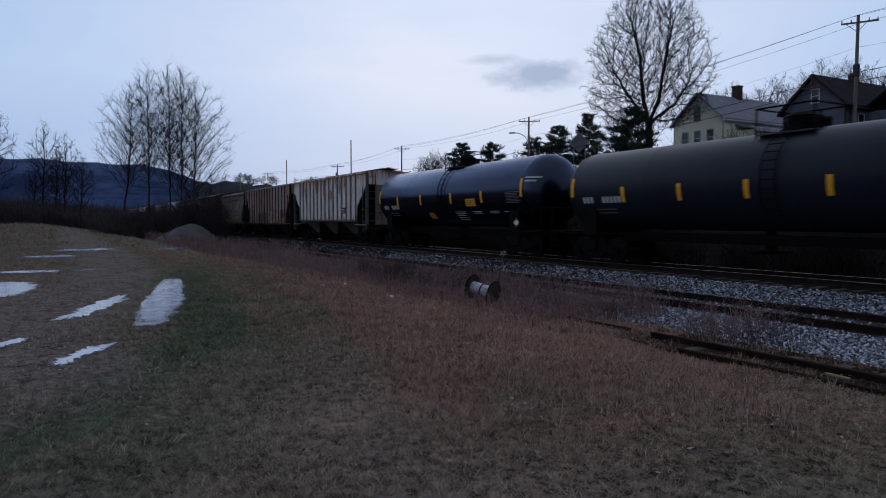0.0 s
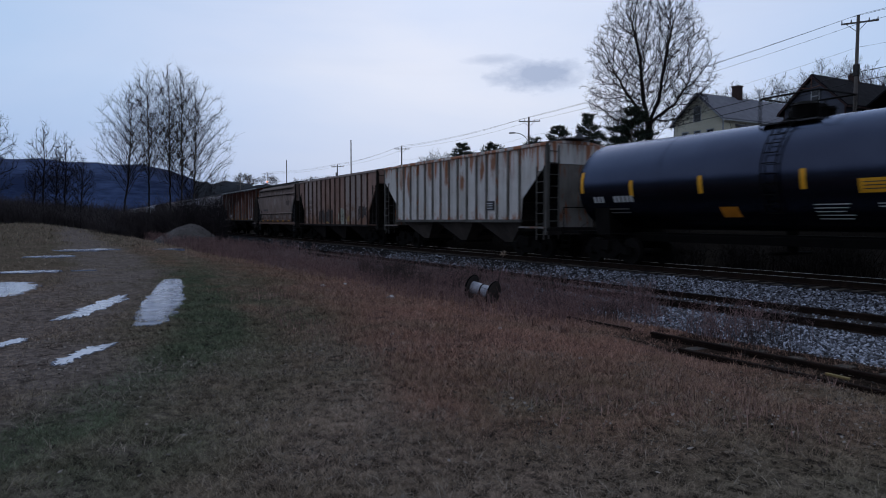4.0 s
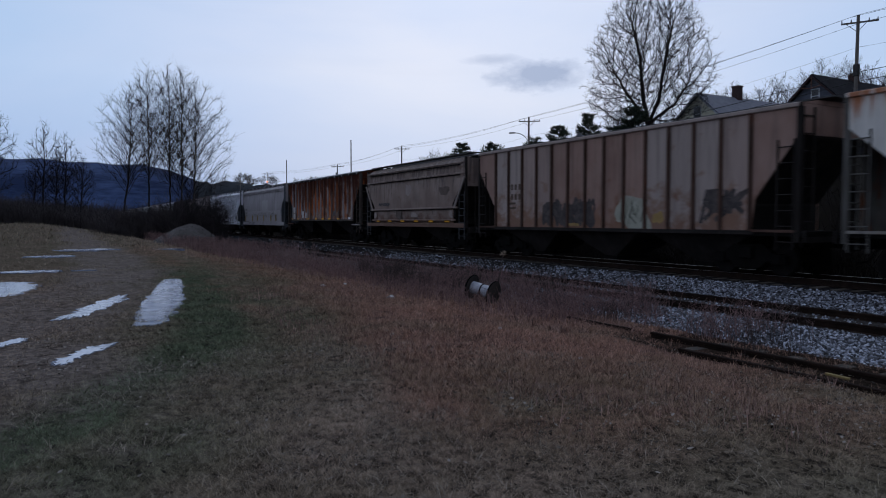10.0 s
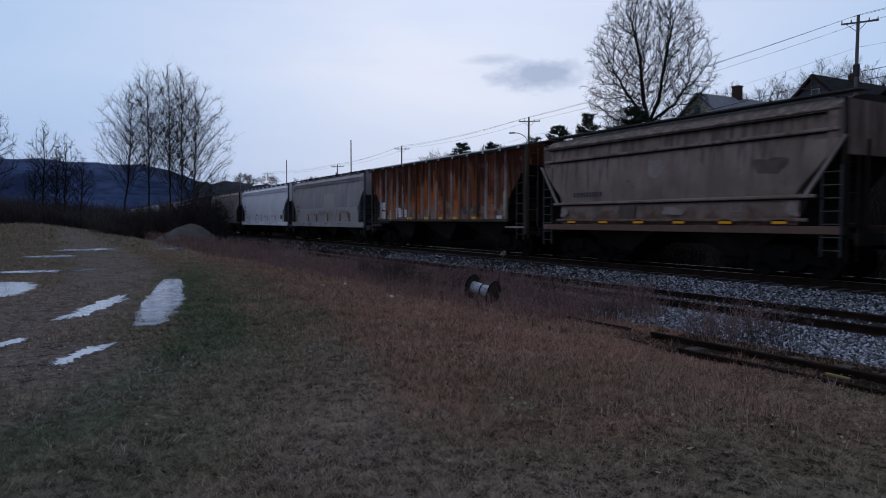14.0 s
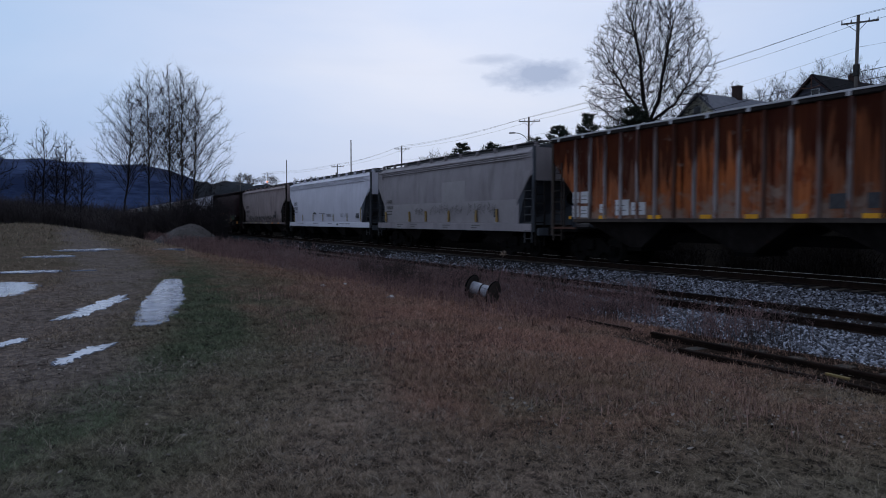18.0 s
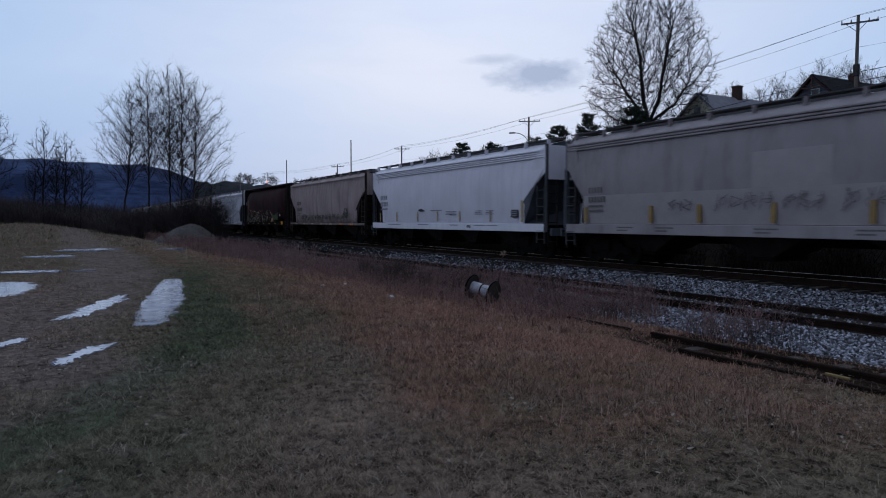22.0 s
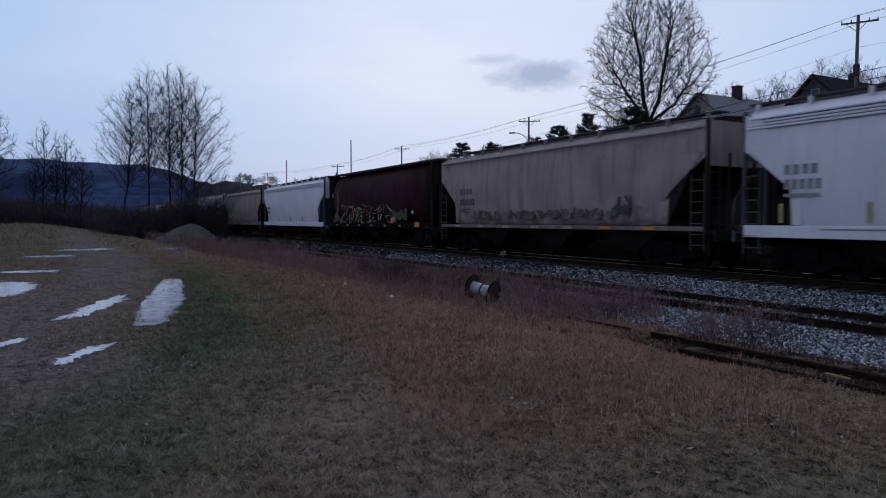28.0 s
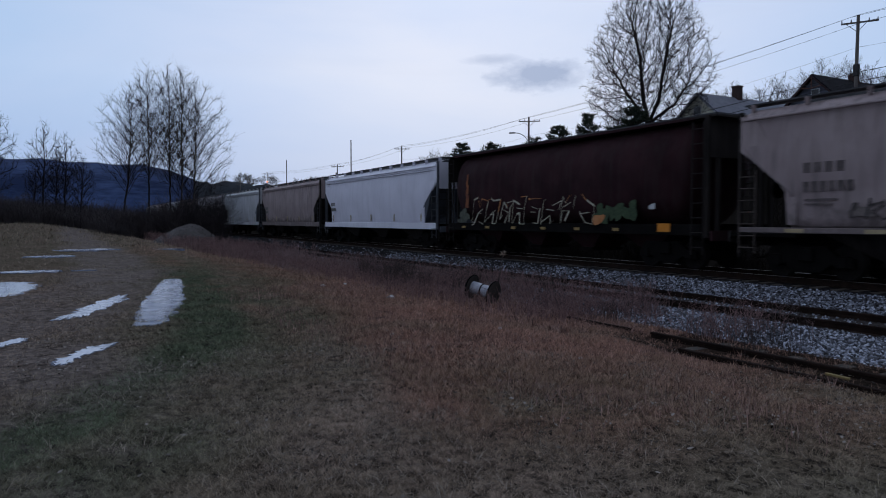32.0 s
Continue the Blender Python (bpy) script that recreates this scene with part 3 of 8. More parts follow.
def strokes(parent, x0, x1, z0, z1, mat, y, letters, seed, pen=0.05, name="graffiti", label=""):
    """Sprayed scribble: rows of loose, slanting, unreadable loops and strokes."""
    r = random.Random(seed)
    bm = bmesh.new()

    def line(a, b, w):
        a, b = Vector(a), Vector(b)
        d = (b - a)
        if d.length < 1e-4:
            return
        nrm = Vector((-d.y, d.x)).normalized() * w / 2
        lift = y - 0.004 - r.random() * 0.004
        bm.faces.new([bm.verts.new((q.x, lift, q.y)) for q in (a - nrm, b - nrm, b + nrm, a + nrm)])
    step = (x1 - x0) / letters
    for k in range(letters):
        cx = x0 + step * (k + 0.5)
        w, h = step * r.uniform(0.40, 0.55), (z1 - z0) * r.uniform(0.36, 0.52)
        cz = (z0 + z1) / 2 + r.uniform(-0.08, 0.08) * (z1 - z0)

        def spot(u, v):
            return (cx + w * u * 0.9 + 0.22 * h * v, cz + h * v)
        lean = r.uniform(-0.2, 0.2)
        stem = r.choice((-0.8, 0.0, 0.7))
        line(spot(stem, -1), spot(stem + lean, 1), pen)
        pts = [spot(r.choice((-1, -0.3, 0.4, 1)), v + r.uniform(-0.15, 0.15)) for v in (0.95, 0.3, -0.2, -0.9)]
        for a, b in zip(pts, pts[1:]):
            line(a, b, pen * r.uniform(0.7, 1.3))
        if r.random() < 0.6:
            line(spot(-0.9, r.uniform(-0.9, 0.9)), spot(0.9, r.uniform(-0.9, 0.9)), pen * 0.9)
        a0 = r.uniform(0, 6.28)
        ring = [spot(0.3 + 0.6 * math.cos(a0 + 0.62 * i), r.choice((0.4, -0.4)) * 0 + 0.45 * math.sin(a0 + 0.62 * i) + 0.2) for i in range(8)]
        if r.random() < 0.55:
            for a, b in zip(ring, ring[1:]):
                line(a, b, pen * 0.9)
        part(name, bm, mat, parent, label)
        bm = bmesh.new()
    bm.free()


def block_letters(parent, x0, x1, z0, z1, mat, accent, y, count, seed, pen=0.035, label=""):
    """Outlines of angular sprayed letters that cannot be read: jagged closed shapes with a bar inside."""
    r = random.Random(seed)
    low, high = bmesh.new(), bmesh.new()

    def line(bm, a, b, w):
        a, b = Vector(a), Vector(b)
        d = b - a
        if d.length < 1e-3:
            return
        nrm = Vector((-d.y, d.x)).normalized() * w / 2
        lift = y - 0.002 - r.random() * 0.006
        bm.faces.new([bm.verts.new((q.x, lift, q.y)) for q in (a - nrm * 0.6, b - nrm, b + nrm * 0.6, a + nrm)])
    step = (x1 - x0) / count
    for k in range(count):
        cx, cz = x0 + step * (k + 0.5), (z0 + z1) / 2 + r.uniform(-0.06, 0.06)
        w, h = step * r.uniform(0.42, 0.56), (z1 - z0) / 2 * r.uniform(0.8, 1.05)
        ring = []
        for u, v in ((-1, -1), (-0.55, -0.9), (-0.45, -0.2), (0.3, -0.3), (0.2, -1), (0.9, -0.9), (0.8, 0.1), (1.0, 0.9), (0.1, 0.8), (0.0, 0.35), (-0.6, 0.95), (-1.0, 0.8)):
            if r.random() < 0.8:
                ring.append((cx + w * (u + r.uniform(-0.22, 0.22)) + 0.12 * v, cz + h * (v + r.uniform(-0.18, 0.18))))
        for a, b in zip(ring, ring[1:] + ring[:1]):
            if r.random() < 0.82:
                up = (a[1] + b[1]) / 2 > cz + 0.45 * h
                line(high if up and r.random() < 0.6 else low, a, b, pen * r.choice((0.5, 0.8, 1.0, 1.9)))
        line(low, (cx - 0.4 * w, cz + r.uniform(-0.4, 0.3) * h), (cx + 0.5 * w, cz + r.uniform(-0.3, 0.4) * h), pen * 0.8)
        letter = part("graffiti", low, mat, parent, label)
        if len(high.verts):
            part("graffiti_accent", high, accent, letter, "orange sprayed accents")
        low, high = bmesh.new(), bmesh.new()


def blot(parent, cx, cz, rx, rz, mat, y, seed, name="paint_patch", label=""):
    """A flat patch of paint or rust with a ragged outline."""
    r = random.Random(seed)
    bm = bmesh.new()
    k = 22
    ph = [r.uniform(0, 6.28) for _ in range(3)]
    vs = []
    for i in range(k):
        a = 6.2832 * i / k
        q = 1 + 0.18 * math.sin(2 * a + ph[0]) + 0.12 * math.sin(3 * a + ph[1]) + 0.10 * math.sin(5 * a + ph[2])
        ca, sa = math.cos(a), math.sin(a)
        vs.append(bm.verts.new((cx + rx * q * math.copysign(abs(ca) ** 0.7, ca), y - 0.005, cz + rz * q * math.copysign(abs(sa) ** 0.7, sa))))
    bm.faces.new(vs)
    bmesh.ops.recalc_face_normals(bm, faces=bm.faces)
    return part(name, bm, mat, parent, label)


def ribbed_hopper(label, half, paint, panel_paint, panels=14, chute_paint=None, n_chutes=3, cut=1.6, rib_paint=None, top=4.52, low=1.52, ladder_paint=None, end_panel=None, chord_paint=None, fleet="freight wagons of the train"):
    """A covered hopper with flat sides, upright ribs and sloped ends; cut is how far the slope comes in at the foot."""
    car = thing("hopper_wagon", label, "freight wagon", fleet)
    e = half - 0.62                                   # end of the body
    chute_paint = chute_paint or paint
    rib_paint = rib_paint or paint
    ladder_paint = ladder_paint or P_DARKEND
    # hull inside the ribs: full length at the roof, pulled in at the foot
    bm = bmesh.new()
    prism(bm, [(-e, top), (-e, top - 0.85), (-e + cut, low + 0.75), (-e + cut, low), (e - cut, low), (e - cut, low + 0.75), (e, top - 0.85), (e, top)], "y", -W + 0.08, W - 0.08)
    part("body", bm, P_DARKEND, car, "sloping end sheets, coloured dark for their shade")
    # side panels between the ribs
    pitch = 2 * (e - cut) / panels
    for side in (-1, 1):
        if side < 0:
            me = shared(box(bmesh.new(), -pitch / 2 + 0.012, pitch / 2 - 0.012, -0.03, 0.03, low, top - 0.02), "side_panel")
            me.materials.append(panel_paint)
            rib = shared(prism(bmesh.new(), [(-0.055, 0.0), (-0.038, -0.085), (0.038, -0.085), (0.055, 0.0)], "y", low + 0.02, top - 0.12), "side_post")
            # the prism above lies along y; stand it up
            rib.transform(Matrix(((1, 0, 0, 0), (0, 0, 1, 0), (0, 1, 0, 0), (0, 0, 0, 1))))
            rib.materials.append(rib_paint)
        for k in range(panels):
            x = -e + cut + pitch * (k + 0.5)
            if side < 0:
                p = new("side_panel", me)
                p.parent = car
                p.matrix_basis = pose(x, -W + 0.07, 0)
        if side > 0:
            boxed("side_sheet", (-e + cut, e - cut, W - 0.08, W - 0.03, low, top - 0.02), paint, car)
        else:
            for k in range(panels + 1):
                p = new("side_post", rib)
                p.parent = car
                p.matrix_basis = pose(-e + cut + pitch * k, -W + 0.042, 0)
    # gussets of the side above the sloping ends
    for s in (-1, 1):
        bm = bmesh.new()
        prism(bm, [(s * (e - cut), top - 0.02), (s * e, top - 0.02), (s * e, top - 0.82), (s * (e - cut + 0.12), low + 0.85), (s * (e - cut), low)], "y", -W + 0.035, -W + 0.10)
        part("end_gusset", bm, panel_paint, car)
        # bulkhead that closes the end under the slope
        bm = bmesh.new()
        prism(bm, [(s * (e - cut), low), (s * (e - cut), low + 0.7), (s * (e - cut - 0.1), low + 0.7), (s * (e - cut - 0.1), low)], "y", -W + 0.15, W - 0.15)
        part("end_bulkhead", bm, M_STEEL, car)
        boxed("end_sheet", (s * (e - 0.02), s * (e + 0.025), -W + 0.06, W - 0.06, top - 0.80, top - 0.02), paint, car)
        for y in (-W + 0.06, W - 0.06):
            boxed("corner_post", (s * (e + 0.02) - 0.05, s * (e + 0.02) + 0.05, y - 0.05, y + 0.05, 0.95, top - 0.02), ladder_paint, car)
        ladder(car, s * (e - 0.55), s * (e - 0.08), -W + 0.01, 0.75, top - 0.9, ladder_paint, 7)
        end_ladder(car, s * (e + 0.05), -W + 0.15, -W + 0.62, 0.8, top - 0.1, ladder_paint, 8)
        if end_panel:
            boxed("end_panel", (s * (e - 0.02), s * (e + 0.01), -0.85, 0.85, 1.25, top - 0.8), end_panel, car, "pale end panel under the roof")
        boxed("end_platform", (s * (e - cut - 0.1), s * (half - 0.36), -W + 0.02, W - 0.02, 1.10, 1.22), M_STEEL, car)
        boxed("end_sill", (s * (half - 0.42), s * (half - 0.36), -W, W, 0.95, 1.25), P_DARKEND, car)
        bm = bmesh.new()
        rod(bm, (s * (e + 0.14), 0.45, 2.2), (s * (e + 0.20), 0.45, 2.2), 0.26, seg=16)
        rod(bm, (s * (e + 0.02), 0.45, 2.2), (s * (e + 0.16), 0.45, 2.2), 0.05, seg=8)
        part("brake_wheel", bm, M_STEEL, car)
    # chords, sill and roof
    boxed("top_chord", (-e - 0.03, e + 0.03, -W - 0.03, -W + 0.10, top - 0.12, top), chord_paint or paint, car, bevel=0.02)
    boxed("top_chord", (-e - 0.03, e + 0.03, W - 0.10, W + 0.03, top - 0.12, top), paint, car, bevel=0.02)
    boxed("side_sill", (-e + cut - 0.1, e - cut + 0.1, -W - 0.02, -W + 0.10, low - 0.10, low + 0.03), ladder_paint, car, bevel=0.015)
    boxed("walkway_step", (-e + 0.05, -e + cut, -W - 0.02, -W + 0.06, 1.20, 1.27), rib_paint, car)
    boxed("walkway_step", (e - cut, e - 0.05, -W - 0.02, -W + 0.06, 1.20, 1.27), rib_paint, car)
    bm = bmesh.new()
    prism(bm, [(-W, top - 0.02), (-W * 0.5, top + 0.10), (0, top + 0.13), (W * 0.5, top + 0.10), (W, top - 0.02)], "x", -e, e)
    part("roof", bm, paint, car)
    boxed("running_board", (-e - 0.3, e + 0.3, -0.55, 0.55, top + 0.17, top + 0.21), M_GRATE, car)
    chutes(car, n_chutes, e - cut, low - 0.02, chute_paint)
    underframe(car, half, e, paint)
    return car, e, pitch


def hull_section(round_):
    """Half outline of a rounded hopper body from sill to roof crown: (y, z)."""
    k = 14
    pts = [(1.36, 1.32)]
    for i in range(k + 1):
        t = i / k
        z = 1.38 + 2.85 * t
        bulge = math.sin(math.pi * (0.16 + 0.68 * t))
        pts.append((1.33 + (0.22 * bulge if round_ else 0.18), z))
    pts += [(1.40, 4.30), (1.12, 4.50), (0.62, 4.60), (0.0, 4.63)]
    return pts


def on_hull(parent, x0, x1, z0, z1, mat, label="", name="paint_patch"):
    """A coat of paint that follows the bulging side."""
    ys, zs = zip(*hull_section(True))
    bm = bmesh.new()
    prev = None
    for i in range(9):
        z = z0 + (z1 - z0) * i / 8
        y = -float(np.interp(z, zs[:16], ys[:16])) - 0.006
        cur = (bm.verts.new((x0, y, z)), bm.verts.new((x1, y, z)))
        if prev:
            bm.faces.new((prev[0], prev[1], cur[1], cur[0]))
        prev = cur
    return part(name, bm, mat, parent, label)


def curved_hopper(label, half, paint, sill_paint, end_paint=None, n_chutes=3, ridges=3, cut=1.35, fleet="freight wagons of the train", low=1.06, tall=0.0, posts=True, beads=(), sill_high=0.32, ladder_paint=None):
    """A covered hopper with bulging smooth sides, a straight side sill, rounded end openings, ladders and a roof walkway on posts."""
    car = thing("hopper_wagon", label, "freight wagon", fleet)
    end_paint = end_paint or paint
    e = half - 0.62
    # body: outline swept along x; ends slope in towards the foot
    sec = hull_section(True)
    full = [(-y, z) for y, z in sec] + [(y, z) for y, z in sec[::-1][1:]]
    stations = (-1.0, -0.985, -0.9, -0.5, 0.0, 0.5, 0.9, 0.985, 1.0)
    verts, faces = [], []
    zl, zh = 1.32, 4.63
    for s in stations:
        for y, z in full:
            t = max(0.0, min(1.0, (3.55 - z) / (3.55 - 1.75)))
            reach = e - 0.06 - cut * min(1.0, t / 0.72) ** 1.25
            verts.append((s * reach, y, z + tall * (z > 3.9)))
    k = len(full)
    for i in range(len(stations) - 1):
        for j in range(k - 1):
            faces.append((i * k + j, (i + 1) * k + j, (i + 1) * k + j + 1, i * k + j + 1))
        faces.append((i * k + k - 1, (i + 1) * k + k - 1, (i + 1) * k, i * k))
    faces.append(tuple(range(k)))
    faces.append(tuple(range((len(stations) - 1) * k, len(stations) * k))[::-1])
    body = raw("body", verts, faces, paint, car)
    body.data.polygons.foreach_set("use_smooth", [len(f) == 4 for f in faces])
    body.data.materials.append(end_paint)
    for face in body.data.polygons[-2:]:
        face.material_index = 1
    # upper band of pressed ridges
    for i in range(ridges):
        z = 4.22 - 0.085 * i
        y = 1.36 + 0.16 - 0.012 * (ridges - i) + (0.03 if i == 0 else 0)
        boxed("ridge", (-e + 0.12, e - 0.12, -y - 0.035, -y + 0.06, z - 0.03, z + 0.03), paint, car, bevel=0.012)
    for z, deep in beads:
        boxed("bead", (-e + 0.12 + deep, e - 0.12 - deep, -1.585, -1.50, z - 0.045, z + 0.045), paint, car, bevel=0.02)
    boxed("ridge", (-e + 0.12, e - 0.12, 1.44, 1.56, 4.05, 4.22), paint, car)
    # sill
    for s in (-1, 1):
        boxed("side_sill", (-e + 0.06, e - 0.06, s * 1.50 - 0.06, s * 1.50 + 0.06, low, low + sill_high), sill_paint, car, bevel=0.012)
    # ends: corner frame, arched gusset plate, ladders, platform
    for s in (-1, 1):
        for side in (-1, 1):
            bm = bmesh.new()
            prism(bm, [(s * e, 4.35), (s * e, 3.40), (s * (e - 0.28), 3.20), (s * (e - cut * 0.72), 2.62), (s * (e - cut * 0.95), 2.25), (s * (e - cut), 1.40), (s * (e - cut - 0.25), 1.40), (s * (e - cut - 0.25), 2.4), (s * (e - cut * 0.8), 3.2), (s * (e - 0.5), 4.2)], "y", side * 1.49 - 0.03, side * 1.49 + 0.03)
            part("end_gusset", bm, paint, car)
            boxed("corner_post", (s * (e - 0.05), s * (e + 0.03), side * 1.46 - 0.06, side * 1.46 + 0.06, low, 4.45 + tall), end_paint, car)
        ladder(car, s * (e - 0.52), s * (e - 0.04), -1.53, 0.62, 2.85, ladder_paint or P_ENDDARK, 7)
        end_ladder(car, s * (e + 0.04), -1.42, -0.98, 0.5, 3.1, P_DARKEND, 7)
        bm = bmesh.new()
        box(bm, s * (e - 0.02), s * (e + 0.02), -1.42, 1.42, 3.10, 4.42 + tall, 0)
        part("end_sheet", bm, paint, car)
        for y in (-0.55, 0.55):
            boxed("end_post", (s * (e - 0.04), s * (e + 0.04), y - 0.05, y + 0.05, 1.2, 3.5), end_paint, car)
        boxed("end_platform", (s * (e - cut - 0.2), s * (half - 0.3), -1.46, 1.46, 1.08, 1.16), M_STEEL, car)
        boxed("end_sill", (s * (half - 0.34), s * (half - 0.28), -1.5, 1.5, 0.92, 1.22), end_paint, car)
        bm = bmesh.new()
        rod(bm, (s * (e + 0.10), 0.35, 2.4), (s * (e + 0.16), 0.35, 2.4), 0.26, seg=16)
        rod(bm, (s * (e + 0.02), 0.35, 2.4), (s * (e + 0.12), 0.35, 2.4), 0.05, seg=8)
        part("brake_wheel", bm, M_STEEL, car)
    # roof: walkway on brackets along both edges, hatch in the middle
    zt = 4.63 + tall
    for s in (-1, 1):
        boxed("running_board", (-e - 0.12, e + 0.12, s * 0.95 - 0.22, s * 0.95 + 0.22, zt + 0.02, zt + 0.06), M_GRATE, car)
    boxed("roof_hatch", (-e + 1.2, e - 1.2, -0.42, 0.42, zt - 0.02, zt + 0.10), M_GRATE, car, bevel=0.03)
    if posts:
        count = max(6, int(2 * e / 1.35))
        br = shared(prism(bmesh.new(), [(-1.30, 4.42 + tall), (-1.30, zt + 0.02), (-1.14, zt + 0.02), (-1.14, 4.47 + tall)], "x", -0.022, 0.022), "bracket")
        br.materials.append(paint)
        for i in range(count):
            b = new("bracket", br)
            b.parent = car
            b.matrix_basis = pose(-e + 0.2 + (2 * e - 0.4) * i / (count - 1), 0, 0)
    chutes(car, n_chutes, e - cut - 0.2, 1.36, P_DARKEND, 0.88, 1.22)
    underframe(car, half, e, paint)
    return car, e


def round_hopper(label, half, paint, fleet="freight wagons of the train"):
    """A covered hopper with a barrel-shaped body and rounded ends."""
    car = thing("hopper_wagon", label, "freight wagon", fleet)
    e = half - 0.95
    verts, faces = [], []
    stations = [-1, -0.99, -0.965, -0.93, -0.6, 0, 0.6, 0.93, 0.965, 0.99, 1]
    shrink = [0.30, 0.62, 0.86, 1, 1, 1, 1, 1, 0.86, 0.62, 0.30]
    k = 26
    for s, q in zip(stations, shrink):
        for i in range(k):
            a = 6.2832 * i / k
            ca, sa = math.cos(a), math.sin(a)
            y = 1.53 * q * math.copysign(abs(ca) ** 0.62, ca)
            z = 2.86 + (1.68 if sa > 0 else 1.55) * (0.35 + 0.65 * q if sa < 0 else 0.75 + 0.25 * q) * math.copysign(abs(sa) ** 0.72, sa)
            verts.append((s * (e - (0.55 if sa < 0 else 0.0) * abs(sa)), y, z))
    for i in range(len(stations) - 1):
        for j in range(k):
            faces.append((i * k + j, (i + 1) * k + j, (i + 1) * k + (j + 1) % k, i * k + (j + 1) % k))
    faces.append(tuple(range(k)))
    faces.append(tuple(range((len(stations) - 1) * k, len(stations) * k))[::-1])
    raw("body", verts, faces, paint, car, smooth=True)
    for s in (-1, 1):
        boxed("side_sill", (-e - 0.3, e + 0.3, s * 1.46 - 0.06, s * 1.46 + 0.06, 1.06, 1.40), M_STEEL, car, bevel=0.012)
        x = s * (e + 0.42)
        for side in (-1, 1):
            boxed("corner_post", (x - 0.06, x + 0.06, side * 1.42 - 0.06, side * 1.42 + 0.06, 1.0, 4.55), P_DARKEND, car)
        boxed("end_sheet", (x - 0.03, x + 0.03, -1.40, 1.40, 3.35, 4.50), P_DARKEND, car)
        for y in (-0.95, 0.95):
            boxed("end_post", (x - 0.05, x + 0.05, y - 0.05, y + 0.05, 1.16, 3.35), P_DARKEND, car)
        boxed("roof_end", (x - 0.5, x + 0.3, -1.42, 1.42, 4.50, 4.56), P_DARKEND, car)
        ladder(car, s * (e - 0.06), s * (e + 0.36), -1.50, 0.5, 4.4, P_DARKEND, 9)
        boxed("end_platform", (s * (e - 0.6), s * (half - 0.3), -1.46, 1.46, 1.08, 1.16), M_STEEL, car)
        boxed("end_sill", (s * (half - 0.34), s * (half - 0.28), -1.5, 1.5, 0.92, 1.22), paint, car)
    boxed("running_board", (-e - 0.5, e + 0.5, -1.15, 1.15, 4.60, 4.66), M_GRATE, car)
    boxed("roof_edge", (-e - 0.48, e + 0.48, -1.34, -1.18, 4.50, 4.58), paint, car)
    chutes(car, 4, e - 0.9, 1.40, paint, 0.9, 1.15)
    underframe(car, half, e, paint)
    return car, e


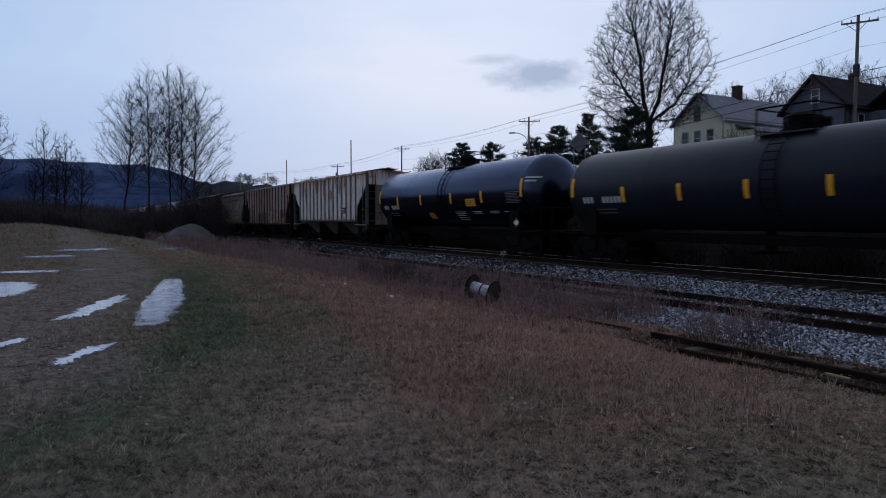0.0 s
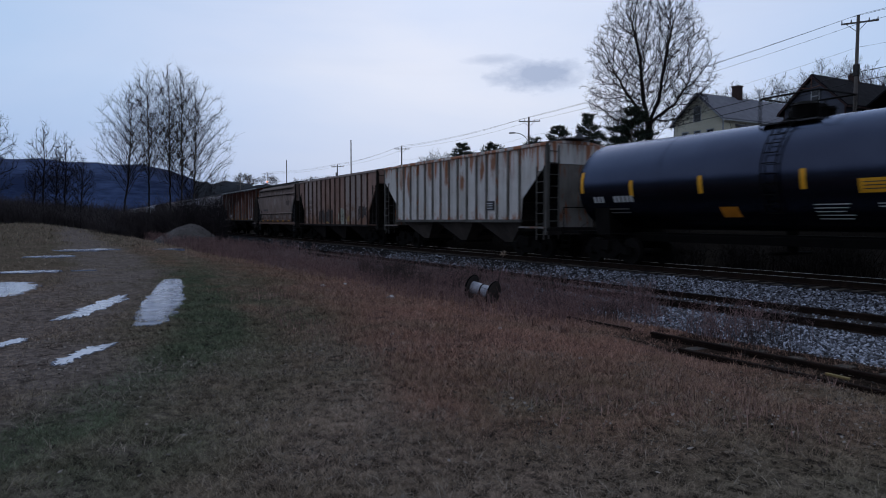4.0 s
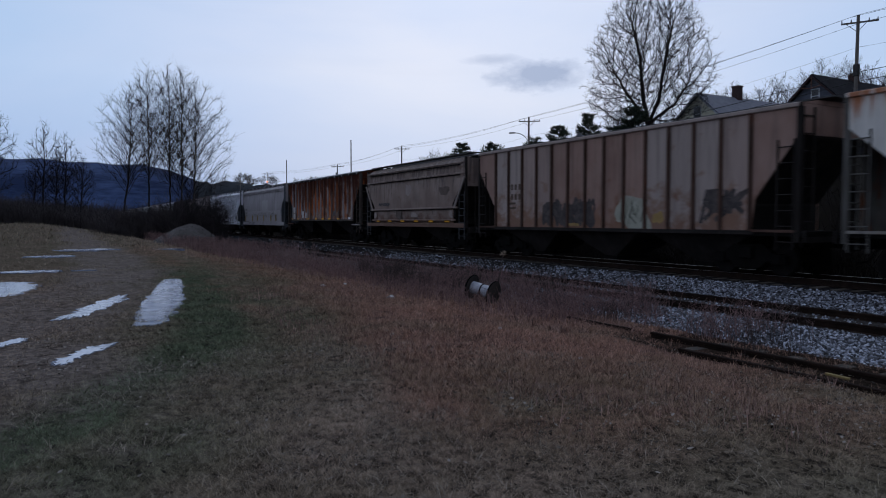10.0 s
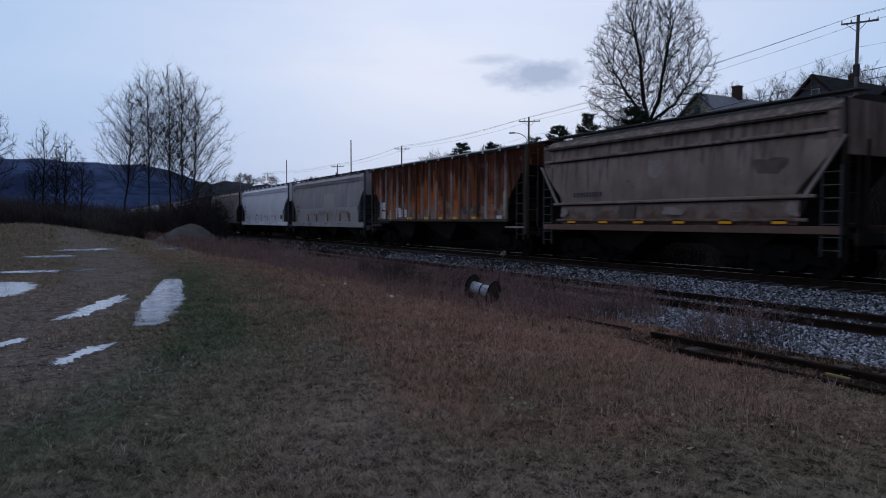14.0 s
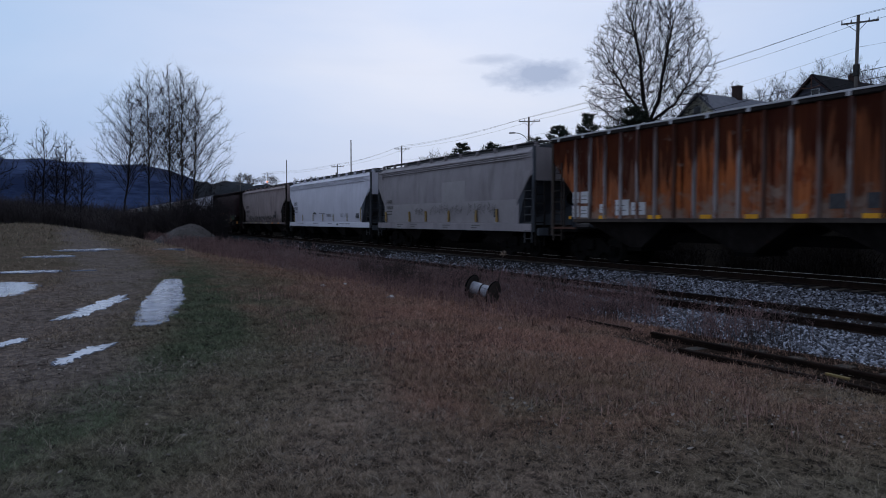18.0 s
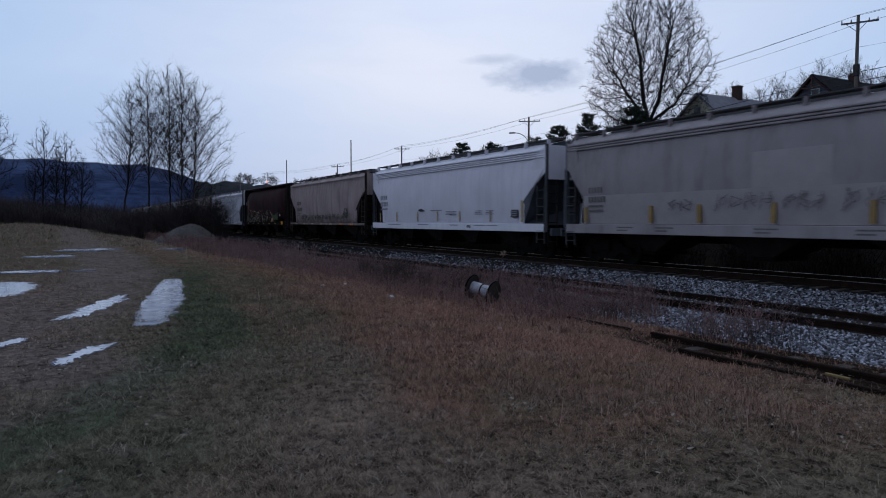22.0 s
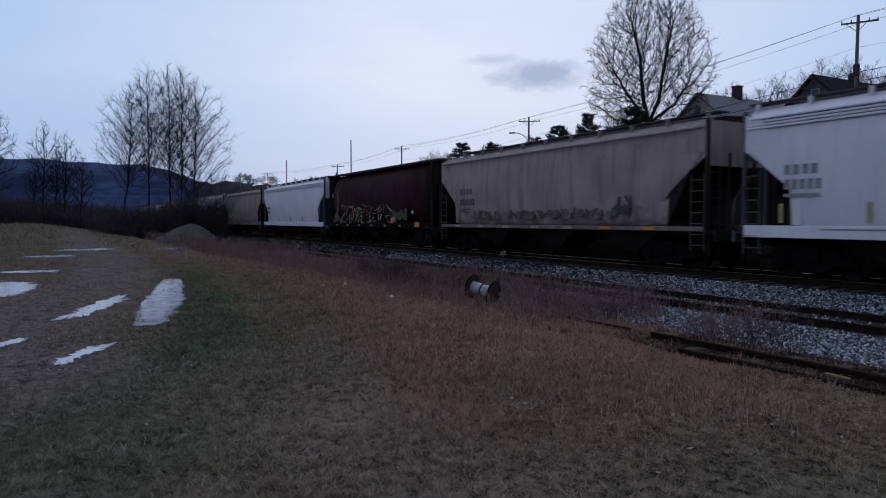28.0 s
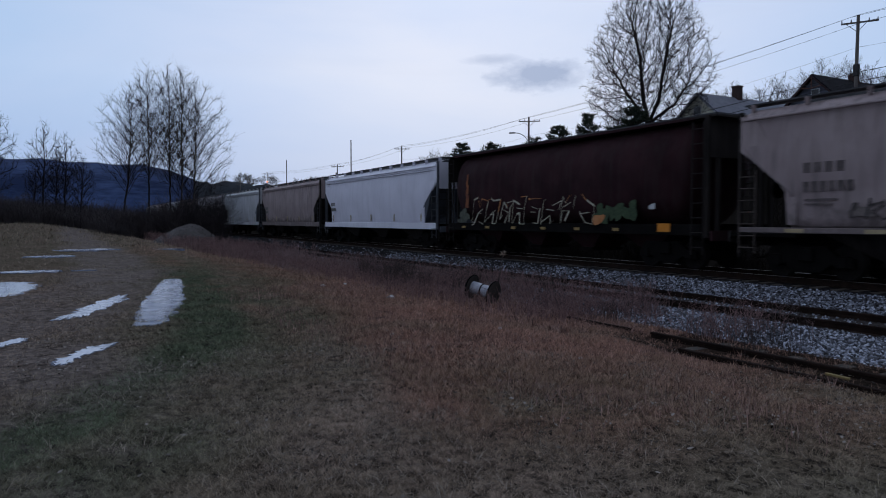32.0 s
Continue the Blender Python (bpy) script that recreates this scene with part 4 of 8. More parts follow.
def tank_wagon(label, half, seed, fleet="freight wagons of the train"):
    car = thing("tank_wagon", label, "tank wagon", fleet)
    R, zc, e = (1.40, 2.60, half - 0.75) if seed == 0 else (1.53, 2.74, half - 0.75)
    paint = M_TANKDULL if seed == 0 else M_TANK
    verts, faces = [], []
    k = 48
    st = [(-e, 0.0)]
    for i in range(1, 9):
        a = math.pi / 2 * i / 8
        st.append((-e + 0.78 * (1 - math.cos(a)), R * math.sin(a)))
    st += [(0.0, R)] + [(-x, r) for x, r in st[::-1]]
    for x, r in st:
        for i in range(k):
            a = 6.2832 * i / k
            verts.append((x, max(r, 0.02) * math.cos(a), zc + max(r, 0.02) * math.sin(a)))
    for i in range(len(st) - 1):
        for j in range(k):
            faces.append((i * k + j, (i + 1) * k + j, (i + 1) * k + (j + 1) % k, i * k + (j + 1) % k))
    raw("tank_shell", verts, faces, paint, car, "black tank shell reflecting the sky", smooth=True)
    # weld bands round the shell
    for x in (-e + 0.80, -e * 0.45, 0.0, e * 0.45, e - 0.80):
        bm = bmesh.new()
        rod(bm, (x - 0.04, 0, zc), (x + 0.04, 0, zc), R + 0.004, seg=48)
        part("weld_band", bm, paint, car, smooth=False)
    # manway, valves, platform and rails on the crown
    mx = 0.9 if seed == 0 else 0.35
    crown = zc + R
    bm = bmesh.new()
    rod(bm, (mx, 0, crown - 0.05), (mx, 0, crown + 0.36), 0.40, seg=20)
    rod(bm, (mx, 0, crown + 0.36), (mx, 0, crown + 0.46), 0.43, 0.26, seg=20)
    part("manway_housing", bm, M_STEEL, car)
    for x, y in ((-0.55, 0.22), (0.58, -0.18), (0.52, 0.28)):
        bm = rod(bmesh.new(), (mx + x, y, crown - 0.1), (mx + x, y, crown + 0.22), 0.11, seg=10)
        rod(bm, (mx + x, y, crown + 0.22), (mx + x, y, crown + 0.30), 0.15, 0.10, seg=10)
        part("valve", bm, M_STEEL, car)
    for y in (-0.62, 0.62):
        boxed("platform", (mx - 0.85, mx + 0.85, y - 0.20, y + 0.20, crown - 0.14, crown - 0.10), M_GRATE, car)
    bm = bmesh.new()
    for y in (-0.80, 0.80):
        for x in (-0.85, 0, 0.85):
            rod(bm, (mx + x, y, crown - 0.22), (mx + x, y, crown + 0.62), 0.025, seg=6)
        rod(bm, (mx - 0.85, y, crown + 0.60), (mx + 0.85, y, crown + 0.60), 0.025, seg=6)
    for x in (-0.85, 0.85):
        rod(bm, (mx + x, -0.80, crown + 0.60), (mx + x, 0.80, crown + 0.60), 0.025, seg=6)
    part("handrail", bm, M_STEEL, car)
    # side ladder that hugs the shell
    arc = [math.radians(a) for a in range(100, 221, 10)]
    spots = [((R + 0.09) * math.cos(a), zc + (R + 0.09) * math.sin(a)) for a in arc]
    stiles = car
    for dx, name in ((-0.22, "ladder"), (0.22, "stile")):
        bm = bmesh.new()
        for (y0, z0), (y1, z1) in zip(spots, spots[1:]):
            rod(bm, (mx + dx, y0, z0), (mx + dx, y1, z1), 0.022, seg=5)
        made = part(name, bm, M_STEEL, stiles)
        stiles = made if name == "ladder" else stiles
    me = rung_mesh(0.44, "x", M_STEEL)
    for y0, z0 in spots[1:]:
        o = new("rung", me)
        o.parent = stiles
        o.matrix_basis = pose(mx, y0, z0)
    # saddles and stub sills, steps, long hand rail
    for s in (-1, 1):
        bm = bmesh.new()
        prism(bm, [(-1.25, 1.0), (1.25, 1.0), (1.32, 1.95), (1.05, 1.62), (0.6, 1.38), (0, 1.28), (-0.6, 1.38), (-1.05, 1.62), (-1.32, 1.95)], "x", s * (half - 2.35) - 0.35, s * (half - 2.35) + 0.35)
        part("saddle", bm, M_STEEL, car)
        boxed("end_platform", (s * (e - 0.5), s * (half - 0.3), -1.45, 1.45, 1.05, 1.12), M_STEEL, car)
        ladder(car, s * (half - 0.80), s * (half - 0.40), -1.48, 0.45, 1.10, M_STEEL, 3)
        bm = bmesh.new()
        for y in (-1.40, 1.40):
            rod(bm, (s * (half - 0.35), y, 1.1), (s * (half - 0.35), y, 2.0), 0.02, seg=5)
        rod(bm, (s * (half - 0.35), -1.40, 2.0), (s * (half - 0.35), 1.40, 2.0), 0.02, seg=5)
        part("end_handrail", bm, M_STEEL, car)
    bm = bmesh.new()
    rod(bm, (-e + 0.3, -1.50, 1.06), (e - 0.3, -1.50, 1.06), 0.012, seg=5)
    for i in range(9):
        x = -e + 0.3 + (2 * e - 0.6) * i / 8
        rod(bm, (x, -1.50, 1.06), (x, -0.85, 1.45), 0.009, seg=4)
    part("long_handrail", bm, M_STEEL, car)
    bm = bmesh.new()
    rod(bm, (0, 0, 0.55), (0, 0, 1.3), 0.16, seg=10)
    rod(bm, (0, -0.9, 0.6), (0, 0.9, 0.6), 0.05, seg=8)
    part("bottom_outlet", bm, M_STEEL, car)
    underframe(car, half, e, M_STEEL)

    def hug(name, x0, x1, z0, z1, mat, label=""):
        """A decal that follows the shell."""
        bm = bmesh.new()
        rows = 5
        prev = None
        for i in range(rows + 1):
            z = z0 + (z1 - z0) * i / rows
            y = -math.sqrt((R + 0.006) ** 2 - (z - zc) ** 2)
            cur = (bm.verts.new((x0, y, z)), bm.verts.new((x1, y, z)))
            if prev:
                bm.faces.new((prev[0], prev[1], cur[1], cur[0]))
            prev = cur
        return part(name, bm, mat, car, label)

    for x in ((-4.55, -2.15, 0.2, 2.55, 4.6) if seed == 0 else (-4.69, -1.91, 1.27, 4.02)):
        hug("reflector", x - 0.08, x + 0.08, zc - 0.44 - 0.04 * (seed == 0), zc + 0.08 - 0.04 * (seed == 0), M_YELLOW, "upright yellow reflective strip")
    for s in (-1, 1):
        bm = bmesh.new()
        for i in range(10):
            a0, a1 = math.radians(190 - i * 2.8), math.radians(190 - (i + 1) * 2.8)
            bm.faces.new([bm.verts.new((s * (e - 0.79 + dx), (R + 0.012) * math.cos(a), zc + (R + 0.012) * math.sin(a))) for dx, a in ((-0.08, a0), (0.08, a0), (0.08, a1), (-0.08, a1))])
        part("reflector", bm, M_YELLOW, car, "yellow band at the tank head")
    # stencilled lines on the tank head
    for k, (z, long_) in enumerate(((3.22, 0.42), (3.08, 0.34))):
        bm = bmesh.new()
        prev = None
        for i in range(7):
            x = e - 0.62 + long_ * i / 6
            rx = R * math.sqrt(max(0.0, 1 - ((x - e + 0.78) / 0.78) ** 2)) + 0.008
            cur = [bm.verts.new((x, -math.sqrt(max(0.01, rx * rx - (zz - zc) ** 2)), zz)) for zz in (z, z + 0.07)]
            if prev:
                bm.faces.new((prev[0], cur[0], cur[1], prev[1]))
            prev = cur
        part("lettering", bm, M_PALEPATCH, car)
    return car, e, hug


# ---------------------------------------------------------------- wagons of this train
def q(t):
    """How far the train has gone after t seconds."""
    return 4.5103 * t - 0.0046077 * t * t


CARS = []


def place(car, front, back):
    car.matrix_basis = pose((front + back) / 2, MAIN, RAIL)
    CARS.append((car, (front + back) / 2))


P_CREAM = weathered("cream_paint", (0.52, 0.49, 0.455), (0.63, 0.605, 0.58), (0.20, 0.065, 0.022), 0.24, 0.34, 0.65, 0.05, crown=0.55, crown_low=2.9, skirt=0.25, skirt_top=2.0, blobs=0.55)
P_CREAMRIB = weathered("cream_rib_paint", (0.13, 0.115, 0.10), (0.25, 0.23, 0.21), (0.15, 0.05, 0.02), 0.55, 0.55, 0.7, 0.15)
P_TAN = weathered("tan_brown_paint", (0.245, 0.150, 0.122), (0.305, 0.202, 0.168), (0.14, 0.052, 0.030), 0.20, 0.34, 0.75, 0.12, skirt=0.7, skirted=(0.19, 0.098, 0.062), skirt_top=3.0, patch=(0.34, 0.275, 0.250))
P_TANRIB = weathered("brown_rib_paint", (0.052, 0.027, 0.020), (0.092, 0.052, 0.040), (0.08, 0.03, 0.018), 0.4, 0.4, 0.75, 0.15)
P_TAUPE = weathered("taupe_paint", (0.195, 0.141, 0.120), (0.272, 0.208, 0.181), (0.12, 0.05, 0.03), 0.22, 0.36, 0.7, 0.05, 0.9, crown=0.5, crowned=(0.105, 0.080, 0.072), crown_low=1.6, skirt=1.2, skirted=(0.118, 0.064, 0.046), skirt_top=2.1)
P_RUST = weathered("burnt_orange_paint", (0.385, 0.108, 0.032), (0.280, 0.105, 0.052), (0.115, 0.027, 0.010), 0.54, 0.85, 0.85, 0.26, 3.6, soak=0.47, gloss=0.06, crown=3.2, crowned=(0.034, 0.008, 0.005), crown_low=2.3, soot=(0.044, 0.013, 0.009), skirt=0.8, skirted=(0.230, 0.170, 0.138), skirt_top=2.7, patch=(0.135, 0.062, 0.040))
P_PALERIB = weathered("pale_rib_paint", (0.215, 0.175, 0.168), (0.37, 0.345, 0.35), (0.11, 0.034, 0.014), 0.50, 0.45, 0.75, 0.2, crown=2.3, crowned=(0.060, 0.019, 0.011), crown_low=2.6, patch=(0.110, 0.055, 0.040))
P_GREY = weathered("light_grey_paint", (0.262, 0.234, 0.246), (0.318, 0.288, 0.300), (0.13, 0.06, 0.035), 0.10, 0.34, 0.55, 0.03, 0.7)
P_WHITE = weathered("white_paint", (0.60, 0.59, 0.66), (0.67, 0.66, 0.735), (0.25, 0.15, 0.1), 0.02, 0.10, 0.42, 0.02)
P_BEIGE = weathered("beige_paint", (0.262, 0.205, 0.204), (0.335, 0.268, 0.262), (0.13, 0.055, 0.03), 0.16, 0.42, 0.6, 0.03, skirt=0.2, skirted=(0.13, 0.105, 0.10), skirt_top=2.2)
P_MAROON = weathered("dark_maroon_paint", (0.023, 0.0095, 0.0115), (0.040, 0.0165, 0.0195), (0.055, 0.02, 0.013), 0.2, 0.30, 0.75, 0.05, gloss=0.06)
P_PALEGREY = weathered("pale_grey_paint", (0.42, 0.42, 0.43), (0.50, 0.50, 0.52), (0.15, 0.07, 0.04), 0.10, 0.25, 0.55, 0.03)
# Darker than the body paint: shade on the wagon ends is in the colour.
P_ENDGREY = weathered("shaded_end_frame_paint", (0.069, 0.077, 0.092), (0.108, 0.119, 0.140), (0.10, 0.05, 0.03), 0.2, 0.45, 0.7, 0.05)
P_ENDDARK = weathered("dark_grey_ladder_paint", (0.045, 0.046, 0.050), (0.080, 0.082, 0.088), (0.08, 0.04, 0.025), 0.2, 0.4, 0.7, 0.05)
# Near-black for recessed end sheets and chutes; their shade is in the colour.
P_DARKEND = weathered("shaded_dark_end_paint", (0.013, 0.0105, 0.010), (0.027, 0.022, 0.020), (0.05, 0.018, 0.010), 0.3, 0.4, 0.8, 0.05, gloss=0.12)
P_WHITESILL = weathered("white_sill_paint", (0.62, 0.62, 0.68), (0.70, 0.70, 0.75), (0.25, 0.15, 0.1), 0.03, 0.12, 0.5, 0.02)
M_BLACKSPRAY = mottled("black_spray_paint", (0.024, 0.021, 0.022), (0.095, 0.075, 0.07), 4.0, 0.8, 0.0, 0.0, 14.0)
M_GREENSPRAY = mottled("pale_green_spray_paint", (0.25, 0.245, 0.195), (0.36, 0.35, 0.29), 4.0, 0.75, 0.0, 0.0, 20.0)
M_LIMESPRAY = mottled("pale_spray_paint", (0.30, 0.27, 0.20), (0.46, 0.42, 0.33), 3.0, 0.7, 0.0, 0.0, 20.0)
M_ORANGESPRAY = mottled("orange_spray_paint", (0.35, 0.12, 0.03), (0.45, 0.2, 0.08), 3.0, 0.7, 0.0, 0.0, 20.0)
M_PALEPATCH = mottled("pale_touch_up_paint", (0.36, 0.36, 0.36), (0.46, 0.46, 0.46), 2.0, 0.65, 0.0, 0.05)
M_CHALK = mottled("faded_grey_scrawl", (0.10, 0.095, 0.09), (0.15, 0.14, 0.135), 3.0, 0.8, 0.0, 0.0)


def build_train():
    # two black tank wagons
    for i, (front, back) in enumerate(((-4.0, -21.3), (-21.3, -38.55))):
        half = (front - back) / 2
        car, e, hug = tank_wagon("glossy black tank wagon with yellow reflective strips", half, i)
        for k in range(8):
            x = -6.56 + 0.19 * k + (0.42 if k > 2 else 0.0)
            hug("lettering", x, x + 0.14, 2.12, 2.33, M_PALEPATCH)
        for k in range(2):
            hug("lettering", -6.4, -5.0, 1.88 - 0.12 * k, 1.92 - 0.12 * k, M_CHALK)
        if i == 1:
            plate = hug("placard", 2.64, 3.46, 2.16, 2.50, M_YELLOW, "yellow warning panel")
            for k in range(3):
                hug("placard_line", 2.74, 3.36, 2.24 + 0.08 * k, 2.265 + 0.08 * k, M_DARK_MARK).location.y = -0.004
            hug("placard", -1.40, -0.80, 1.60, 1.90, M_ORANGE, "orange hazard placard")
            for k in range(8):
                hug("lettering", 5.95, 6.95 - 0.08 * (k % 3), 2.68 - 0.062 * k, 2.705 - 0.062 * k, M_CHALK)
            for k in range(5):
                hug("lettering", 1.42, 2.35 - 0.09 * (k % 3), 1.90 - 0.09 * k, 1.925 - 0.09 * k, M_WHITE_MARK)
            for x0, x1 in ((3.0, 3.75), (4.42, 5.15)):
                for k in range(2):
                    hug("lettering", x0, x1, 1.90 - 0.07 * k, 1.925 - 0.07 * k, M_WHITE_MARK)
            for z in (1.60, 1.88):
                hug("lettering", 5.55, 6.12, z, z + 0.022, M_WHITE_MARK)
            bm = box(bmesh.new(), -0.13, 0.13, -0.008, 0.0, -0.13, 0.13)
            bm.transform(pose(6.55, -1.36, 1.42, 0, 45, 0))
            d = part("diamond_placard", bm, M_WHITE_MARK, car, "white diamond placard with red corners")
            bm = bmesh.new()
            for z in (-0.12, 0.12):
                box(bm, 6.49, 6.61, -1.376, -1.369, 1.42 + z - 0.03, 1.42 + z + 0.03)
            part("placard_corner", bm, M_REDMARK, d)
        place(car, front, back)
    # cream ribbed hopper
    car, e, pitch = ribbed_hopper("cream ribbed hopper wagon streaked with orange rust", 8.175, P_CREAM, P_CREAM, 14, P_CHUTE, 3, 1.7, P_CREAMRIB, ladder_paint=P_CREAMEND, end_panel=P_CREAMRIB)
    bars(car, -e + 2.1, 2.55, (3,), M_WHITE_MARK, -W + 0.038, 0.12, 0.3)
    bars(car, -e + 2.1, 2.15, (3, -3, -3), M_WHITE_MARK, -W + 0.038, 0.12, 0.26)
    sign = boxed("notice_board", (3.30, 3.95, -W + 0.0, -W + 0.038, 1.95, 2.35), M_DARK_MARK, car, "small dark notice panel with white lines")
    for k in range(3):
        boxed("notice_line", (3.42, 3.85, -W - 0.004, -W + 0.0, 2.03 + 0.1 * k, 2.06 + 0.1 * k), M_WHITE_MARK, sign)
    place(car, -38.55, -54.9)
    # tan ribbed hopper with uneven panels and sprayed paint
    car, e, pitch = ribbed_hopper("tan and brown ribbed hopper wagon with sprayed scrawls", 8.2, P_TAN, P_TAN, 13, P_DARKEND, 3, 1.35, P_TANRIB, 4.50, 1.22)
    yy = -W + 0.036
    for k, (x, w) in enumerate(((-2.65, 0.30), (-2.0, 0.26), (-1.45, 0.26), (-0.9, 0.22), (-0.35, 0.34))):
        blot(car, x, 1.74 + 0.05 * (k % 2), w, 0.50 - 0.05 * (k % 3), M_BLACKSPRAY, yy, 60 + k, "graffiti", "smudged black sprayed letter")
    strokes(car, -2.9, 0.05, 1.3, 2.25, M_BLACKSPRAY, yy - 0.004, 6, 3, 0.12, label="black sprayed letters")
    blot(car, -1.1, 1.36, 0.28, 0.06, M_YELLOW_OLD, yy - 0.008, 71, "graffiti", "orange sprayed smear")
    blot(car, 1.85, 1.74, 0.70, 0.56, M_GREENSPRAY, yy, 12, "graffiti", "pale green sprayed patch")
    strokes(car, 1.3, 2.5, 1.4, 2.2, M_GREENFADE, yy - 0.004, 3, 15, 0.03, label="faded lines on the green patch")
    blot(car, 2.95, 1.60, 0.20, 0.20, M_YELLOW_OLD, yy, 18, "graffiti", "orange sprayed smear")
    strokes(car, 4.6, 6.1, 1.5, 2.45, M_BLACKSPRAY, yy, 3, 8, 0.13, label="dark sprayed loops")
    blot(car, 5.1, 2.1, 0.30, 0.30, M_BLACKSPRAY, yy + 0.002, 19, "graffiti", "smudged black sprayed letter")
    bars(car, -e + 2.2, 3.0, (4,), M_TANRIB_DARK, yy, 0.14, 0.24, 0.12)
    bars(car, -e + 2.2, 2.6, (4, -5, -5), M_TANRIB_DARK, yy, 0.14, 0.24, 0.12)
    place(car, -54.9, -71.3)
    # short taupe hopper with beads
    car, e = curved_hopper("short taupe hopper wagon with stained sides and yellow sill marks", 6.45, P_TAUPE, P_TAUPE, P_DARKEND, 2, 1, 1.15, beads=((3.72, 0.0), (2.12, 0.55), (1.52, 0.75)), posts=False, low=1.17, sill_high=0.20)
    for k in range(6):
        x = -4.3 + 8.3 * k / 5
        boxed("reflector", (x, x + 0.42, -1.585, -1.565, 1.42, 1.53), M_YELLOW, car, "yellow reflective strip")
    for s_ in (-1, 1):
        bm = bmesh.new()
        prism(bm, [(s_ * 5.86, 3.55), (s_ * 5.94, 3.55), (s_ * 4.92, 2.08), (s_ * 4.80, 2.08)], "y", -1.60, -1.54)
        part("slope_edge", bm, M_EMBLEM, car, "pale worn edge of the sloping end")
        blot(car, s_ * 4.55, 1.80, 0.17, 0.17, M_EMBLEM, -1.548, 33 + s_, "paint_patch", "pale worn paint")
    # Dark strips below the beads and top ridge stand for the shade there.
    for z in (3.655, 2.055, 4.13):
        boxed("seam", (-5.4, 5.4, -1.572, -1.50, z - 0.018, z + 0.018), M_STEEL, car)
    blot(car, -0.1, 3.15, 0.28, 0.33, M_EMBLEM, -1.548, 4, "paint_patch", "faded round emblem")
    blot(car, -1.3, 1.83, 0.45, 0.2, M_STAIN, -1.545, 6, "stain", "dark stain")
    blot(car, 3.9, 2.95, 0.42, 0.24, M_STAIN, -1.55, 8, "stain", "dark stain")
    blot(car, 0.6, 1.8, 0.34, 0.14, M_EMBLEM, -1.545, 16, "stain", "pale stain")
    bm = bmesh.new()
    for dims in ((2.70, 3.06, 1.75, 1.775), (2.70, 3.06, 2.03, 2.055), (2.70, 2.725, 1.775, 2.03), (3.035, 3.06, 1.775, 2.03)):
        box(bm, dims[0], dims[1], -1.56, -1.54, dims[2], dims[3])
    part("notice_border", bm, M_EMBLEM, car, "thin pale square outline")
    bars(car, -4.0, 2.5, (9,), M_DARK_MARK, -1.545, 0.12, 0.16)
    place(car, -71.3, -84.2)
    # rusted orange hopper
    # Its top chord is coloured near-black for shade under the roof edge.
    car, e, pitch = ribbed_hopper("burnt orange rusted hopper wagon with pale ribs", 8.45, P_RUST, P_RUST, 17, P_DARKEND, 3, 1.35, P_PALERIB, 4.55, 1.55, ladder_paint=P_RUSTEND, chord_paint=P_DARKEND)
    for x, z, w, h in ((-6.68, 1.64, 0.36, 0.40), (-6.68, 2.14, 0.36, 0.40), (-6.22, 1.62, 0.42, 0.40), (-6.22, 2.12, 0.40, 0.42), (-5.22, 1.78, 0.30, 0.30), (-4.45, 1.68, 0.62, 0.52), (-3.72, 1.70, 0.62, 0.40)):
        p = boxed("stencil_panel", (x, x + w, -W + 0.030, -W + 0.044, z, z + h), M_PALESTENCIL, car, "pale stencil panel")
        for k in range(2):
            boxed("stencil_line", (x + 0.10 * w, x + w * (0.82 - 0.14 * k), -W + 0.026, -W + 0.030, z + h * (0.30 + 0.30 * k), z + h * (0.36 + 0.30 * k)), M_CHALK, p)
    for x in (2.92, 3.83):
        boxed("notice_board", (x, x + 0.45, -W + 0.03, -W + 0.044, 1.80, 2.16), M_DARK_MARK, car)
    boxed("stencil_panel", (5.62, 6.15, -W + 0.016, -W + 0.03, 1.56, 1.72), M_PALESTENCIL, car, "pale stencil panel")
    boxed("reflector", (6.28, 6.42, -W + 0.012, -W + 0.03, 1.70, 2.75), M_YELLOW_DULL, car, "upright faded yellow strip")
    for x0, x1 in ((-5.22, -4.9), (-2.94, -2.4), (-0.9, -0.5), (0.61, 1.0), (3.75, 4.25), (2.0, 2.4), (-6.8, -6.7)):
        boxed("reflector", (x0, x1, -W - 0.02, -W + 0.0, 1.56, 1.68), M_YELLOW, car, "yellow reflective strip")
    boxed("roof_edge", (-e - 0.05, e + 0.05, -W - 0.045, -W + 0.02, 4.552, 4.60), M_PALESTENCIL, car, "pale worn roof edge")
    for k in range(12):
        x = -e + 0.4 + (2 * e - 0.8) * k / 11
        boxed("roof_stub", (x - 0.05, x + 0.05, -W - 0.05, -W - 0.032, 4.44, 4.552), M_PALESTENCIL, car)
    place(car, -84.2, -101.1)
    # grey hopper with a scrawl
    car, e = curved_hopper("long light grey hopper wagon with a faded scrawl", 8.25, P_GREY, P_GREY, P_ENDGREY, 3, 3, 1.0)
    strokes(car, -1.0, 0.9, 1.75, 2.25, M_SCRAWL, -1.567, 4, 21, 0.022, label="dark hand-sprayed scrawl")
    strokes(car, 1.15, 2.25, 1.78, 2.28, M_SCRAWL, -1.567, 3, 22, 0.022, label="dark hand-sprayed scrawl")
    strokes(car, 2.7, 5.0, 1.75, 2.32, M_SCRAWL, -1.567, 6, 24, 0.022, label="dark hand-sprayed scrawl")
    strokes(car, -2.75, -1.8, 1.8, 2.12, M_SCRAWL, -1.567, 3, 23, 0.03, label="faded hand-sprayed scrawl")
    on_hull(car, -6.6, 6.5, 1.40, 2.38, M_REPAINT, "paler repainted lower strip", "repainted_strip")
